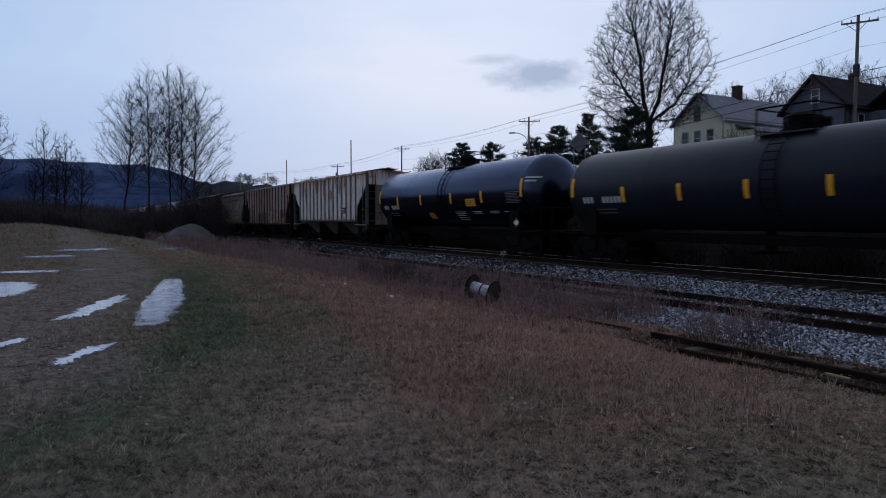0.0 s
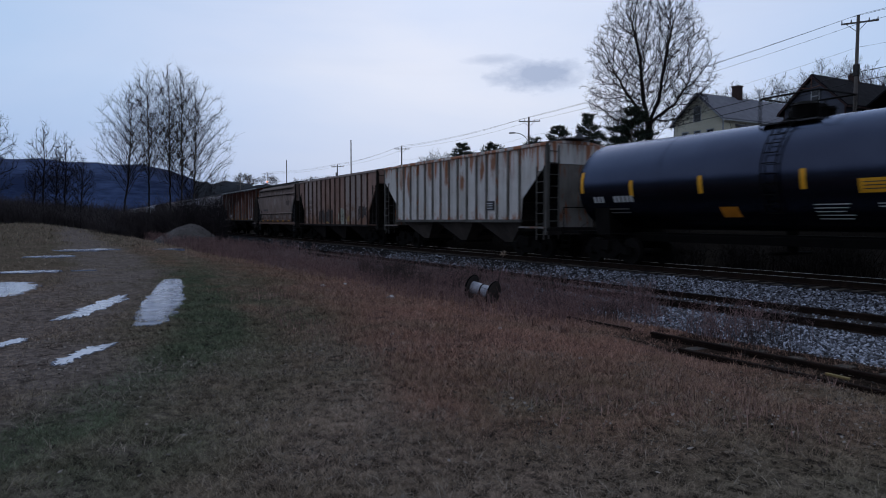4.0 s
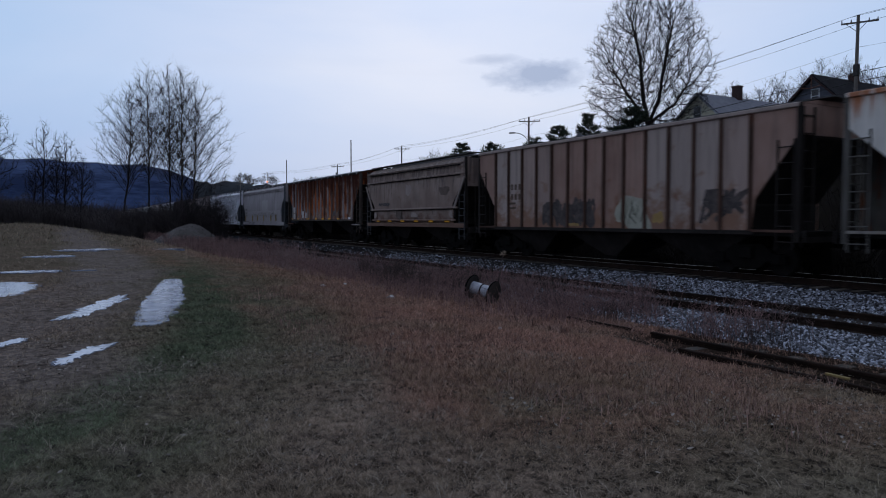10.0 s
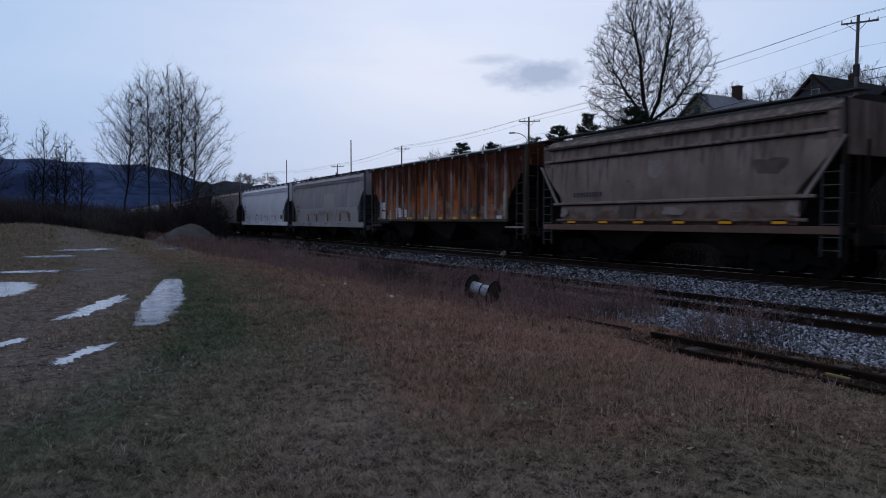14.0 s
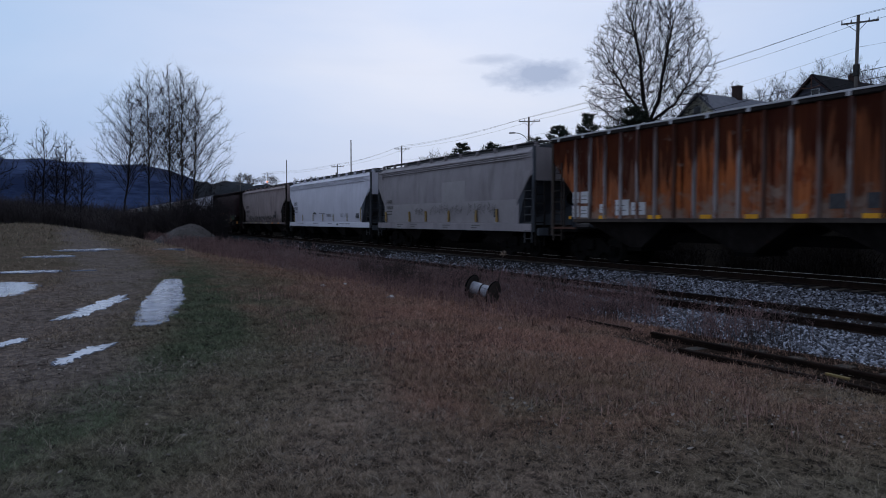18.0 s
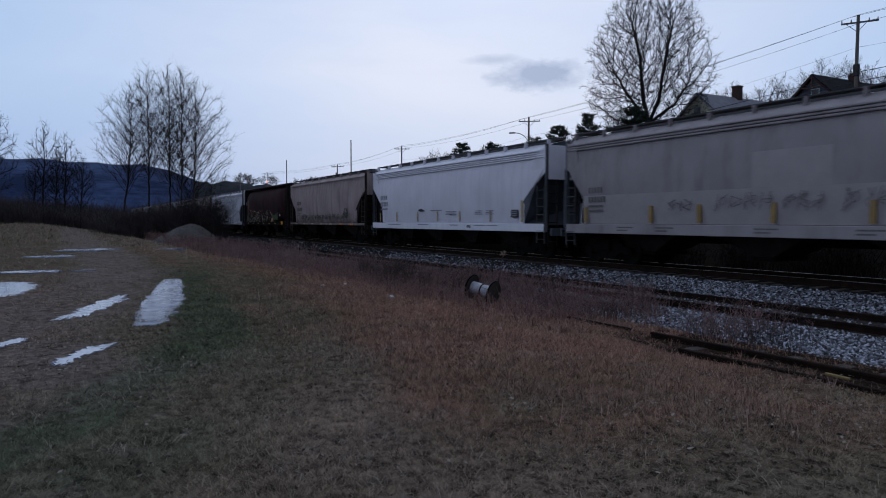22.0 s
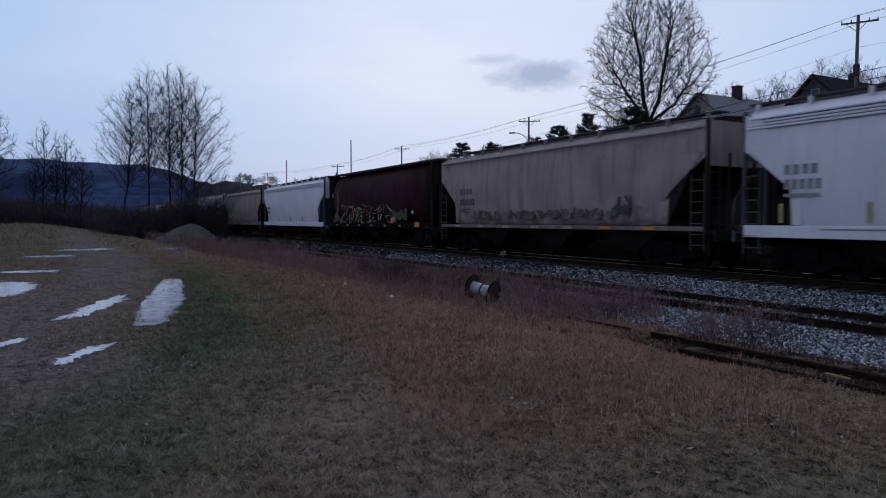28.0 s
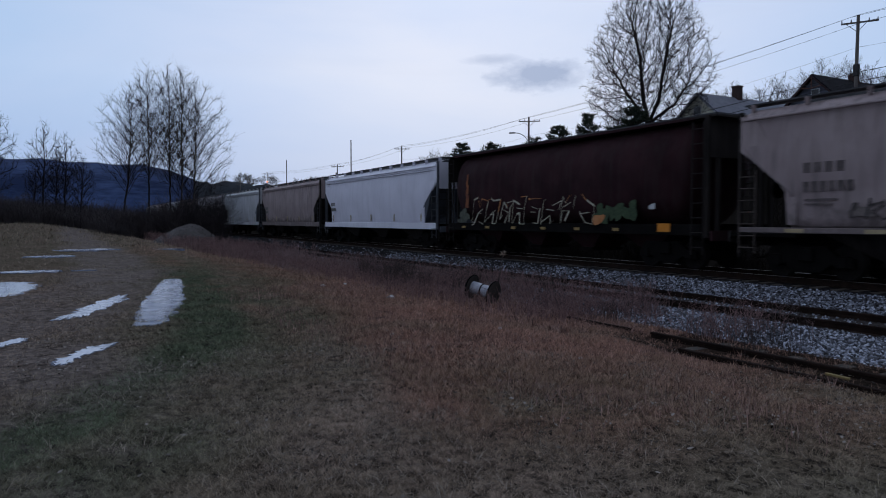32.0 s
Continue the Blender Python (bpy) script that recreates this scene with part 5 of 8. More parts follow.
    on_hull(car, 0.2, 2.4, 2.384, 3.35, M_REPAINT, "paler repainted panel", "touch_up_panel")
    for x in (-6.55, -3.49, -1.6, 0.79, 3.31, 5.0):
        boxed("reflector", (x, x + 0.13, -1.570, -1.515, 1.44, 1.98), M_YELLOW_OLD, car, "faded yellow strip")
    bars(car, -6.35, 2.66, (5,), M_CHALK, -1.552, 0.10, 0.2)
    bars(car, -6.35, 2.34, (6, -6, -6), M_CHALK, -1.550, 0.10, 0.2)
    for x in (-4.9, -3.2, 0.3, 3.0):
        bars(car, x, 1.30, (-6, -4), M_CHALK, -1.562, 0.1, 0.12)
    boxed("notice_board", (4.85, 5.15, -1.55, -1.53, 1.65, 2.0), M_DARK_MARK, car)
    place(car, -101.1, -117.6)
    # white hopper
    car, e = curved_hopper("clean white hopper wagon with a bright side sill", 9.05, P_WHITE, P_WHITESILL, P_ENDGREY, 4, 4, 1.45)
    bars(car, -7.2, 2.93, (4,), M_FAINT, -1.553, 0.17, 0.25, 0.07)
    bars(car, -7.2, 2.56, (5, -8), M_FAINT, -1.550, 0.15, 0.25, 0.06)
    for x in (-7.35, -5.12, -2.57, -0.36, 1.81, 4.46):
        boxed("reflector", (x, x + 0.10, -1.525, -1.505, 1.45, 1.95), M_YELLOW_DULL, car, "faded yellow strip")
    boxed("reflector", (6.82, 6.98, -1.535, -1.505, 1.44, 2.38), M_YELLOW_DULL, car, "faded yellow strip")
    b = boxed("notice_board", (6.15, 6.65, -1.552, -1.530, 1.64, 1.95), M_DARK_MARK, car, "dark data panel")
    for k in range(3):
        boxed("notice_line", (6.2, 6.6, -1.556, -1.552, 1.69 + 0.09 * k, 1.72 + 0.09 * k), M_FAINT, b)
    for x, z in ((-2.1, 2.05), (-1.95, 2.0)):
        blot(car, x, z, 0.24, 0.05, M_DARK_MARK, -1.546, int(x * 10) + 70, "emblem")
    bars(car, -1.0, 2.03, (-10,), M_FAINT, -1.546, 0.1, 0.14)
    for x, w in ((3.2, 8), (-6.2, 14), (-2.4, 10), (1.0, 6), (4.3, 7)):
        bars(car, x, 1.31, (-w,), M_FAINT, -1.562, 0.1, 0.12)
    for x in (0.6, 1.0, 3.3, 4.2):
        bars(car, x, 1.95, (-5, -4, -5), M_FAINT, -1.545, 0.1, 0.09)
    bars(car, 2.6, 1.30, (4,), M_DARK_MARK, -1.562, 0.06, 0.12, 0.03)
    place(car, -117.6, -135.7)
    # beige hopper with dark scrawl
    car, e = curved_hopper("beige hopper wagon with dark sprayed scrawl along its foot", 8.55, P_BEIGE, P_BEIGE, P_DARKEND, 3, 1, 1.45, low=1.19, sill_high=0.14, ladder_paint=P_RUSTEND)
    bars(car, -6.05, 2.95, (4,), M_WORNMARK, -1.553, 0.20, 0.26, 0.08)
    bars(car, -6.05, 2.48, (6,), M_WORNMARK, -1.550, 0.16, 0.26, 0.06)
    bars(car, -6.0, 2.05, (-7, -6), M_WORNMARK, -1.546, 0.1, 0.14)
    strokes(car, -4.9, -2.9, 1.52, 2.0, M_BLACKSPRAY, -1.54, 5, 31, 0.06, label="dark sprayed letters")
    strokes(car, -2.2, 3.9, 1.55, 1.95, M_BLACKSPRAY, -1.54, 15, 33, 0.045, label="dark sprayed letters")
    strokes(car, 4.1, 5.0, 1.6, 2.3, M_BLACKSPRAY, -1.545, 2, 35, 0.09, label="dark sprayed loop")
    for k in range(12):
        blot(car, -4.6 + 0.78 * k, 1.72 + 0.06 * math.sin(2.3 * k), 0.24, 0.13, M_SMUDGE, -1.538, 80 + k, "graffiti", "smudged grey sprayed paint")
    for k in range(7):
        x = -6.5 + 2.0 * k
        boxed("reflector", (x, x + 0.5, -1.580, -1.562, 1.205, 1.30), M_ORANGE if k > 4 else M_YELLOW_DULL, car, "worn yellow strip")
    boxed("notice_board", (4.35, 4.8, -1.552, -1.535, 1.75, 2.0), M_DARK_MARK, car)
    place(car, -135.7, -152.8)
    # dark maroon barrel hopper with bright scrawl
    car, e = round_hopper("dark maroon barrel-sided hopper wagon with pale sprayed letters", 8.1, P_MAROON)
    block_letters(car, -5.1, 2.9, 1.40, 2.50, M_LIMESPRAY, M_ORANGESPRAY, -1.56, 8, 44, 0.045, "pale outlines of sprayed letters")
    for k in range(9):
        blot(car, -5.75 + 0.04 * (k % 3), 2.2 + 0.16 * k, 0.13 - 0.008 * k, 0.14, M_EMBER, -1.552 - 0.001 * k, 47 + k, "graffiti", "orange sprayed smear")
    for k in range(5):
        blot(car, -6.15 + 0.18 * (k % 3), 1.52 + 0.10 * k, 0.34 - 0.03 * k, 0.13, M_GREENFADE, -1.552 - 0.001 * k, 146 + k, "graffiti", "faded green sprayed patch")
    for k in range(9):
        blot(car, 3.0 + 0.22 * k, 1.62 + 0.24 * abs(math.sin(1.7 * k)), 0.20, 0.15 + 0.07 * (k % 3), M_GREENDARK, -1.552 - 0.0012 * k, 160 + k, "graffiti", "dark green sprayed patch")
    blot(car, 5.6, 1.95, 0.11, 0.10, M_PALEPATCH, -1.56, 180, "paint_patch", "small pale patch")
    blot(car, 3.1, 1.55, 0.30, 0.16, M_ORANGESPRAY, -1.560, 52, "graffiti", "orange sprayed smear")
    for k in range(7):
        x = -6.2 + 2.0 * k
        boxed("reflector", (x, x + (0.5 if k == 6 else 0.28), -1.545, -1.521, 1.16, 1.42 if k == 6 else 1.26), M_ORANGE if k == 6 else M_YELLOW_OLD, car, "yellow reflective strip")
    place(car, -152.8, -169.0)
    # wagons that follow
    rear = ((-186.9, "white hopper wagon, its ends coloured grey for shade", P_WHITE, P_WHITESILL, P_ENDGREY, 3), (-204.6, "brownish grey smooth-sided hopper wagon", P_BEIGE, P_BEIGE, P_DARKEND, 2), (-222.0, "pale grey hopper wagon with smooth sides", P_PALEGREY, P_PALEGREY, P_ENDGREY, 3), (-239.5, "light grey hopper wagon with smooth sides", P_GREY, P_GREY, P_ENDGREY, 3), (-256.5, "brown stained hopper wagon", P_TAUPE, P_TAUPE, P_DARKEND, 1), (-274.0, "pale grey smooth-sided hopper wagon", P_PALEGREY, P_PALEGREY, P_ENDGREY, 3), (-291.0, "beige smooth-sided hopper wagon", P_BEIGE, P_BEIGE, P_DARKEND, 2), (-308.0, "light grey smooth-sided hopper wagon", P_GREY, P_GREY, P_ENDGREY, 3))
    front = -169.0
    for back, label, paint, sill, ends, ridges in rear:
        half = (front - back) / 2
        car, e = curved_hopper(label, half, paint, sill, ends, 3, ridges, 1.4)
        bars(car, -half + 1.9, 2.7, (4,), M_CHALK, -1.553, 0.15, 0.22, 0.06)
        bars(car, -half + 1.9, 2.35, (5,), M_CHALK, -1.550, 0.15, 0.22, 0.06)
        for k in range(5):
            x = -half + 2.2 + (2 * half - 4.6) * k / 4
            boxed("reflector", (x, x + 0.10, -1.535, -1.515, 1.45, 1.85), M_YELLOW_DULL, car)
        place(car, front, back)
        front = back


P_CREAMEND = weathered("grey_cream_end_paint", (0.070, 0.064, 0.058), (0.125, 0.118, 0.11), (0.10, 0.04, 0.02), 0.3, 0.5, 0.75, 0.05)
P_RUSTEND = weathered("faded_brown_end_paint", (0.045, 0.035, 0.030), (0.085, 0.068, 0.060), (0.09, 0.035, 0.02), 0.4, 0.4, 0.8, 0.05)
M_FAINT = mottled("faint_grey_lettering", (0.17, 0.17, 0.19), (0.30, 0.30, 0.34), 6.0, 0.7, 0.0, 0.0, 25.0)
M_SCRAWL = mottled("dark_grey_scrawl", (0.065, 0.060, 0.062), (0.20, 0.175, 0.175), 5.0, 0.8, 0.0, 0.0, 25.0)
M_YELLOW_OLD = mottled("worn_yellow_strip", (0.24, 0.155, 0.055), (0.33, 0.215, 0.08), 4.0, 0.7, 0.0, 0.0)
M_EMBER = mottled("dull_orange_spray", (0.10, 0.030, 0.018), (0.26, 0.09, 0.03), 3.0, 0.8, 0.0, 0.0, 9.0)
M_GREENFADE = mottled("faded_green_spray", (0.030, 0.032, 0.025), (0.105, 0.115, 0.085), 3.0, 0.8, 0.0, 0.0, 9.0)
M_REPAINT = mottled("repainted_grey", (0.288, 0.262, 0.270), (0.345, 0.315, 0.322), 2.0, 0.6, 0.0, 0.05)
# Stained, and darker than the cream body: shade beneath it is in the colour.
P_CHUTE = weathered("stained_shaded_chute_paint", (0.060, 0.050, 0.044), (0.11, 0.092, 0.08), (0.06, 0.03, 0.02), 0.3, 0.55, 0.8, 0.05)
M_REDMARK = mottled("faded_red_mark", (0.22, 0.04, 0.04), (0.32, 0.07, 0.06), 4.0, 0.7, 0.0, 0.0)
M_PALESTENCIL = mottled("pale_stencil_paint", (0.48, 0.48, 0.50), (0.60, 0.60, 0.62), 5.0, 0.7, 0.0, 0.0)
M_SMUDGE = mottled("grey_smudge", (0.11, 0.09, 0.085), (0.19, 0.155, 0.14), 5.0, 0.8, 0.0, 0.0, 20.0)
M_GREENDARK = mottled("dark_green_spray", (0.018, 0.034, 0.016), (0.055, 0.085, 0.040), 5.0, 0.8, 0.0, 0.0, 20.0)
M_WORNMARK = mottled("worn_dark_lettering", (0.055, 0.045, 0.045), (0.14, 0.11, 0.105), 5.0, 0.8, 0.0, 0.0, 22.0)
M_STAIN = mottled("brown_stain", (0.070, 0.052, 0.044), (0.125, 0.092, 0.077), 4.0, 0.85, 0.0, 0.0)
M_EMBLEM = mottled("faded_emblem_paint", (0.205, 0.160, 0.145), (0.285, 0.235, 0.215), 3.0, 0.7, 0.0, 0.0)
M_TANRIB_DARK = mottled("faded_dark_lettering", (0.075, 0.05, 0.038), (0.10, 0.07, 0.05), 3.0, 0.8, 0.0, 0.0)
M_YELLOW_DULL = mottled("faded_yellow_strip", (0.30, 0.235, 0.13), (0.40, 0.32, 0.19), 4.0, 0.7, 0.0, 0.0)
build_train()


# ---------------------------------------------------------------- trees
def tubes(segs, sides):
    """Tapered tubes from an array of rows ax ay az bx by bz ra rb: verts and quads."""
    s = np.asarray(segs, dtype=float)
    a, b, ra, rb = s[:, 0:3], s[:, 3:6], s[:, 6], s[:, 7]
    d = b - a
    d /= np.maximum(np.linalg.norm(d, axis=1, keepdims=True), 1e-6)
    ref = np.where(np.abs(d[:, 2:3]) > 0.9, np.array([[1.0, 0, 0]]), np.array([[0, 0, 1.0]]))
    u = np.cross(d, ref)
    u /= np.maximum(np.linalg.norm(u, axis=1, keepdims=True), 1e-6)
    v = np.cross(d, u)
    ang = np.arange(sides) * 2 * np.pi / sides
    ring = u[:, None, :] * np.cos(ang)[None, :, None] + v[:, None, :] * np.sin(ang)[None, :, None]
    lo = a[:, None, :] + ring * ra[:, None, None]
    hi = b[:, None, :] + ring * rb[:, None, None]
    verts = np.concatenate([lo, hi], 1).reshape(-1, 3)
    base = np.arange(len(s))[:, None] * 2 * sides
    j = np.arange(sides)
    k = (j + 1) % sides
    faces = np.stack([base + j, base + k, base + sides + k, base + sides + j], -1).reshape(-1, 4)
    return verts, faces


def pipe(points, radii, sides):
    """One bent, tapering tube along a path: verts and quads."""
    p = np.asarray([tuple(q) for q in points], dtype=float)
    d = np.gradient(p, axis=0)
    d /= np.maximum(np.linalg.norm(d, axis=1, keepdims=True), 1e-6)
    u = np.cross(d, np.where(np.abs(d[:, 2:3]) > 0.9, np.array([[1.0, 0, 0]]), np.array([[0, 0, 1.0]])))
    u /= np.maximum(np.linalg.norm(u, axis=1, keepdims=True), 1e-6)
    v = np.cross(d, u)
    ang = np.arange(sides) * 2 * np.pi / sides
    ring = u[:, None, :] * np.cos(ang)[None, :, None] + v[:, None, :] * np.sin(ang)[None, :, None]
    verts = (p[:, None, :] + ring * np.asarray(radii, dtype=float)[:, None, None]).reshape(-1, 3)
    j = np.arange(sides)
    k = (j + 1) % sides
    base = np.arange(len(p) - 1)[:, None] * sides
    return verts, np.stack([base + j, base + k, base + sides + k, base + sides + j], -1).reshape(-1, 4)


def ribbons(segs, seed):
    """Hair-thin far twigs: one narrow strip each, turned at random."""
    s = np.asarray(segs, dtype=float)
    a, b = s[:, 0:3], s[:, 3:6]
    d = b - a
    w = np.cross(d, np.random.default_rng(seed).normal(0, 1, d.shape))
    w /= np.maximum(np.linalg.norm(w, axis=1, keepdims=True), 1e-6)
    verts = np.stack([a - w * s[:, 6:7], a + w * s[:, 6:7], b + w * s[:, 7:8], b - w * s[:, 7:8]], 1).reshape(-1, 3)
    return verts, np.arange(len(s) * 4).reshape(-1, 4)


def grow(segs, r, p, d, length, rad, lvl, top, plan, fine=0.006):
    """A limb that bends, tapers and branches. plan[lvl] = pieces, children a piece, angle, length ratio, bend, lift."""
    pieces, kids, angle, ratio, bend, lift = plan[lvl]
    step = length / pieces
    for i in range(pieces):
        d = (d + Vector((r.gauss(0, bend), r.gauss(0, bend), r.gauss(0, bend) + lift))).normalized()
        nxt = p + d * step
        r0 = rad * (1 - 0.78 * i / pieces)
        r1 = rad * (1 - 0.78 * (i + 1) / pieces)
        segs[min(lvl, 3)].append((*p, *nxt, max(r0, fine), max(r1, fine * 0.8)))
        p = nxt
        if lvl < top and i >= (pieces * 0.25 if lvl == 0 else 0):
            n = int(kids + r.random())
            for _ in range(n):
                side = d.orthogonal().normalized()
                side.rotate(Matrix.Rotation(r.uniform(0, 6.283), 3, d))
                a = math.radians(angle * r.uniform(0.7, 1.3))
                cd = d * math.cos(a) + side * math.sin(a)
                grow(segs, r, p, cd, length * ratio * r.uniform(0.75, 1.2) * (1.0 - 0.45 * i / pieces), r1 * 0.62, lvl + 1, top, plan, fine)


def dome_tree(name, label, at, stems, reach, seed, bark, twig, group="", bare_to=0.34, rise=26.0, fine=0.015, bow=0.9):
    """A tree of straight rising stems whose branches bend upwards and end on a rounded dome.
    stems: foot x, foot y, top x, top y, height; reach: how far the widest branches go out."""
    r = random.Random(seed)
    segs = ([], [], [], [])
    for fx, fy, tx, ty, tall, *rest in stems:
        z0, stout = rest if rest else (-0.2, 1.0)
        pts = [Vector((fx + (tx - fx) * (i / 14) ** bow + r.gauss(0, 0.08), fy + (ty - fy) * (i / 14) ** bow + r.gauss(0, 0.06), z0 + (tall - z0) * i / 14)) for i in range(15)]
        foot = 0.0105 * (tall - z0) * stout
        if len(segs[0]) == 0 or not rest:
            segs[0].append(pipe(pts, [foot * (1 - 0.9 * i / 14) for i in range(15)], 7))
        else:
            for i in range(14):
                segs[1].append((*pts[i], *pts[i + 1], foot * (1 - 0.9 * i / 14), foot * (1 - 0.9 * (i + 1) / 14)))
        z, turn = bare_to * (tall - z0), r.uniform(0, 6.28)
        while z < (tall - z0) * 0.985:
            t = z / (tall - z0)
            k = min(13, int(t * 14))
            p = pts[k].lerp(pts[k + 1], t * 14 - k)
            turn += 2.4 + r.uniform(-0.5, 0.5)
            # the dome: widest a little below the middle of the crown
            s_ = (t - bare_to) / (1 - bare_to)
            out = reach * (0.55 + 0.6 * s_ if s_ < 0.35 else 1.02 * math.sqrt(max(0.0, 1 - ((s_ - 0.30) / 0.74) ** 2)) * 0.75) * r.uniform(0.5, 1.15)
            length = max(0.5, out * 1.45)
            elev = math.radians(rise + 30 * s_ + r.uniform(-9, 9))
            n = max(3, int(length / 0.55))
            d = Vector((math.cos(turn) * math.cos(elev), math.sin(turn) * math.cos(elev), math.sin(elev)))
            rad = 0.0075 * length + 0.006
            for i in range(n):
                d = (d + Vector((r.gauss(0, 0.07), r.gauss(0, 0.07), 0.030 + r.gauss(0, 0.075)))).normalized()
                q = p + d * (length / n)
                segs[1].append((*p, *q, max(fine, rad * (1 - 0.8 * i / n)), max(fine, rad * (1 - 0.8 * (i + 1) / n))))
                for _ in range(3 if i else 1):
                    twig_out(segs, r, p.lerp(q, r.random()), d, (0.35 + 0.30 * length * (1 - i / n) ** 0.7) * r.uniform(0.6, 1.2), fine)
                p = q
            z += (0.13 + 0.008 * tall) * r.uniform(0.5, 1.3)
    t = thing(name, label, "tree", group, (at[0], at[1], float(height(at[0], at[1]))))
    for v, f in segs[0]:
        arrays("trunk", v, f, bark, t, smooth=True)
    v1, f1 = tubes(segs[1], 4)
    v2, f2 = ribbons(segs[2] + segs[3], seed)
    arrays("crown", np.concatenate([v1, v2]), np.concatenate([f1, f2 + len(v1)]), twig, t, "bare leafless twigs")
    return t


def twig_out(segs, r, p, d, length, fine):
    """A side twig with a few finer ones, bending upwards."""
    side = d.orthogonal().normalized()
    side.rotate(Matrix.Rotation(r.uniform(0, 6.283), 3, d))
    a = math.radians(r.uniform(24, 46))
    d = d * math.cos(a) + side * math.sin(a)
    n = 3
    for i in range(n):
        d = (d + Vector((r.gauss(0, 0.08), r.gauss(0, 0.08), 0.09))).normalized()
        q = p + d * (length / n)
        segs[2].append((*p, *q, fine * (1.1 - 0.15 * i), fine * (0.95 - 0.15 * i)))
        side = d.orthogonal().normalized()
        side.rotate(Matrix.Rotation(r.uniform(0, 6.283), 3, d))
        e = (d + side * 0.6 + Vector((0, 0, 0.25))).normalized()
        segs[3].append((*q, *(q + e * length * r.uniform(0.2, 0.42)), fine * 0.75, fine * 0.5))
        p = q




def pine(name, label, at, tall, wide, seed, ragged=0.35, group="pines by the road"):
    """A pine: trunk, whorls of limbs, and sprays of needles on them."""
    r = random.Random(seed)
    segs, leaf = [], []
    segs.append((0, 0, -0.2, 0, 0, tall * 0.97, 0.018 * tall, 0.03))
    levels = int(tall * 1.9)
    for i in range(levels):
        z = tall * (0.14 + 0.85 * i / levels)
        reach = wide * (1 - ((z / tall - 0.30) / 0.75) ** 2 if z / tall > 0.30 else 0.75 + 0.25 * z / tall / 0.3) * 0.9 + 0.15
        for k in range(r.randint(4, 6)):
            a = r.uniform(0, 6.283)
            L = reach * r.uniform(1 - ragged, 1 + ragged * 0.45)
            up = r.uniform(0.05, 0.38)
            end = (math.cos(a) * L, math.sin(a) * L, z + L * up)
            segs.append((0, 0, z, *end, 0.035, 0.01))
            n = max(3, int(L * 7))
            for j in range(n):
                t = 0.25 + 0.75 * (j + r.random()) / n
                c = Vector((end[0] * t, end[1] * t, z + L * up * t))
                for _ in range(6):
                    d = Vector((math.cos(a) + r.gauss(0, 0.8), math.sin(a) + r.gauss(0, 0.8), r.gauss(0.7, 0.7))).normalized()
                    w = d.orthogonal().normalized() * 0.055
                    c2 = c + Vector((r.gauss(0, 0.15), r.gauss(0, 0.15), r.gauss(0, 0.08)))
                    leaf.append((c2 - w, c2 + w, c2 + d * r.uniform(0.3, 0.65)))
    t = thing(name, label, "tree", group, (at[0], at[1], float(height(at[0], at[1])) + (at[2] if len(at) > 2 else 0)))
    v, f = tubes(segs, 5)
    arrays("trunk", v, f, M_BARK, t)
    v = np.array([[tuple(q) for q in tri] for tri in leaf]).reshape(-1, 3)
    arrays("crown", v, np.arange(len(v)).reshape(-1, 3), M_NEEDLE, t, "dark green needles")
    return t


def colonise(starts, parents, buds, step, kill, lift, rounds, steep=0.0, wobble=0.16, seed=0):
    """Branches that grow step by step towards a cloud of buds, each bud drawing the node that is easiest to reach; steep: how much flat detours cost. Gives nodes and their parents."""
    r = np.random.default_rng(seed)
    p, par = np.array(starts, dtype=float), list(parents)
    near, who = np.full(len(buds), np.inf), np.zeros(len(buds), dtype=int)
    kids = np.zeros(len(p), dtype=int)
    first = 0
    for _ in range(rounds):
        d = buds[:, None, :] - p[None, first:, :]
        flat = np.hypot(d[..., 0], d[..., 1])
        cost = np.sqrt(flat ** 2 + d[..., 2] ** 2) + steep * np.maximum(0, flat - d[..., 2])
        best = cost.argmin(1)
        low = cost[np.arange(len(buds)), best]
        better = low < near
        near[better], who[better] = low[better], best[better] + first
        keep = (near > kill) & (kids[who] < 4)
        buds, near, who = buds[keep], near[keep], who[keep]
        if len(buds) == 0:
            break
        pull = buds - p[who]
        pull /= np.maximum(np.linalg.norm(pull, axis=1, keepdims=True), 1e-6)
        total = np.zeros_like(p)
        np.add.at(total, who, pull)
        idx = np.unique(who)
        d = total[idx] / np.maximum(np.linalg.norm(total[idx], axis=1, keepdims=True), 1e-6)
        d = d + r.normal(0, wobble, d.shape) + np.array([0, 0, lift])
        d /= np.linalg.norm(d, axis=1, keepdims=True)
        first = len(p)
        p = np.concatenate([p, p[idx] + d * step])
        par.extend(int(i) for i in idx)
        kids[idx] += 1
        kids = np.concatenate([kids, np.zeros(len(idx), dtype=int)])
    return p, np.array(par)


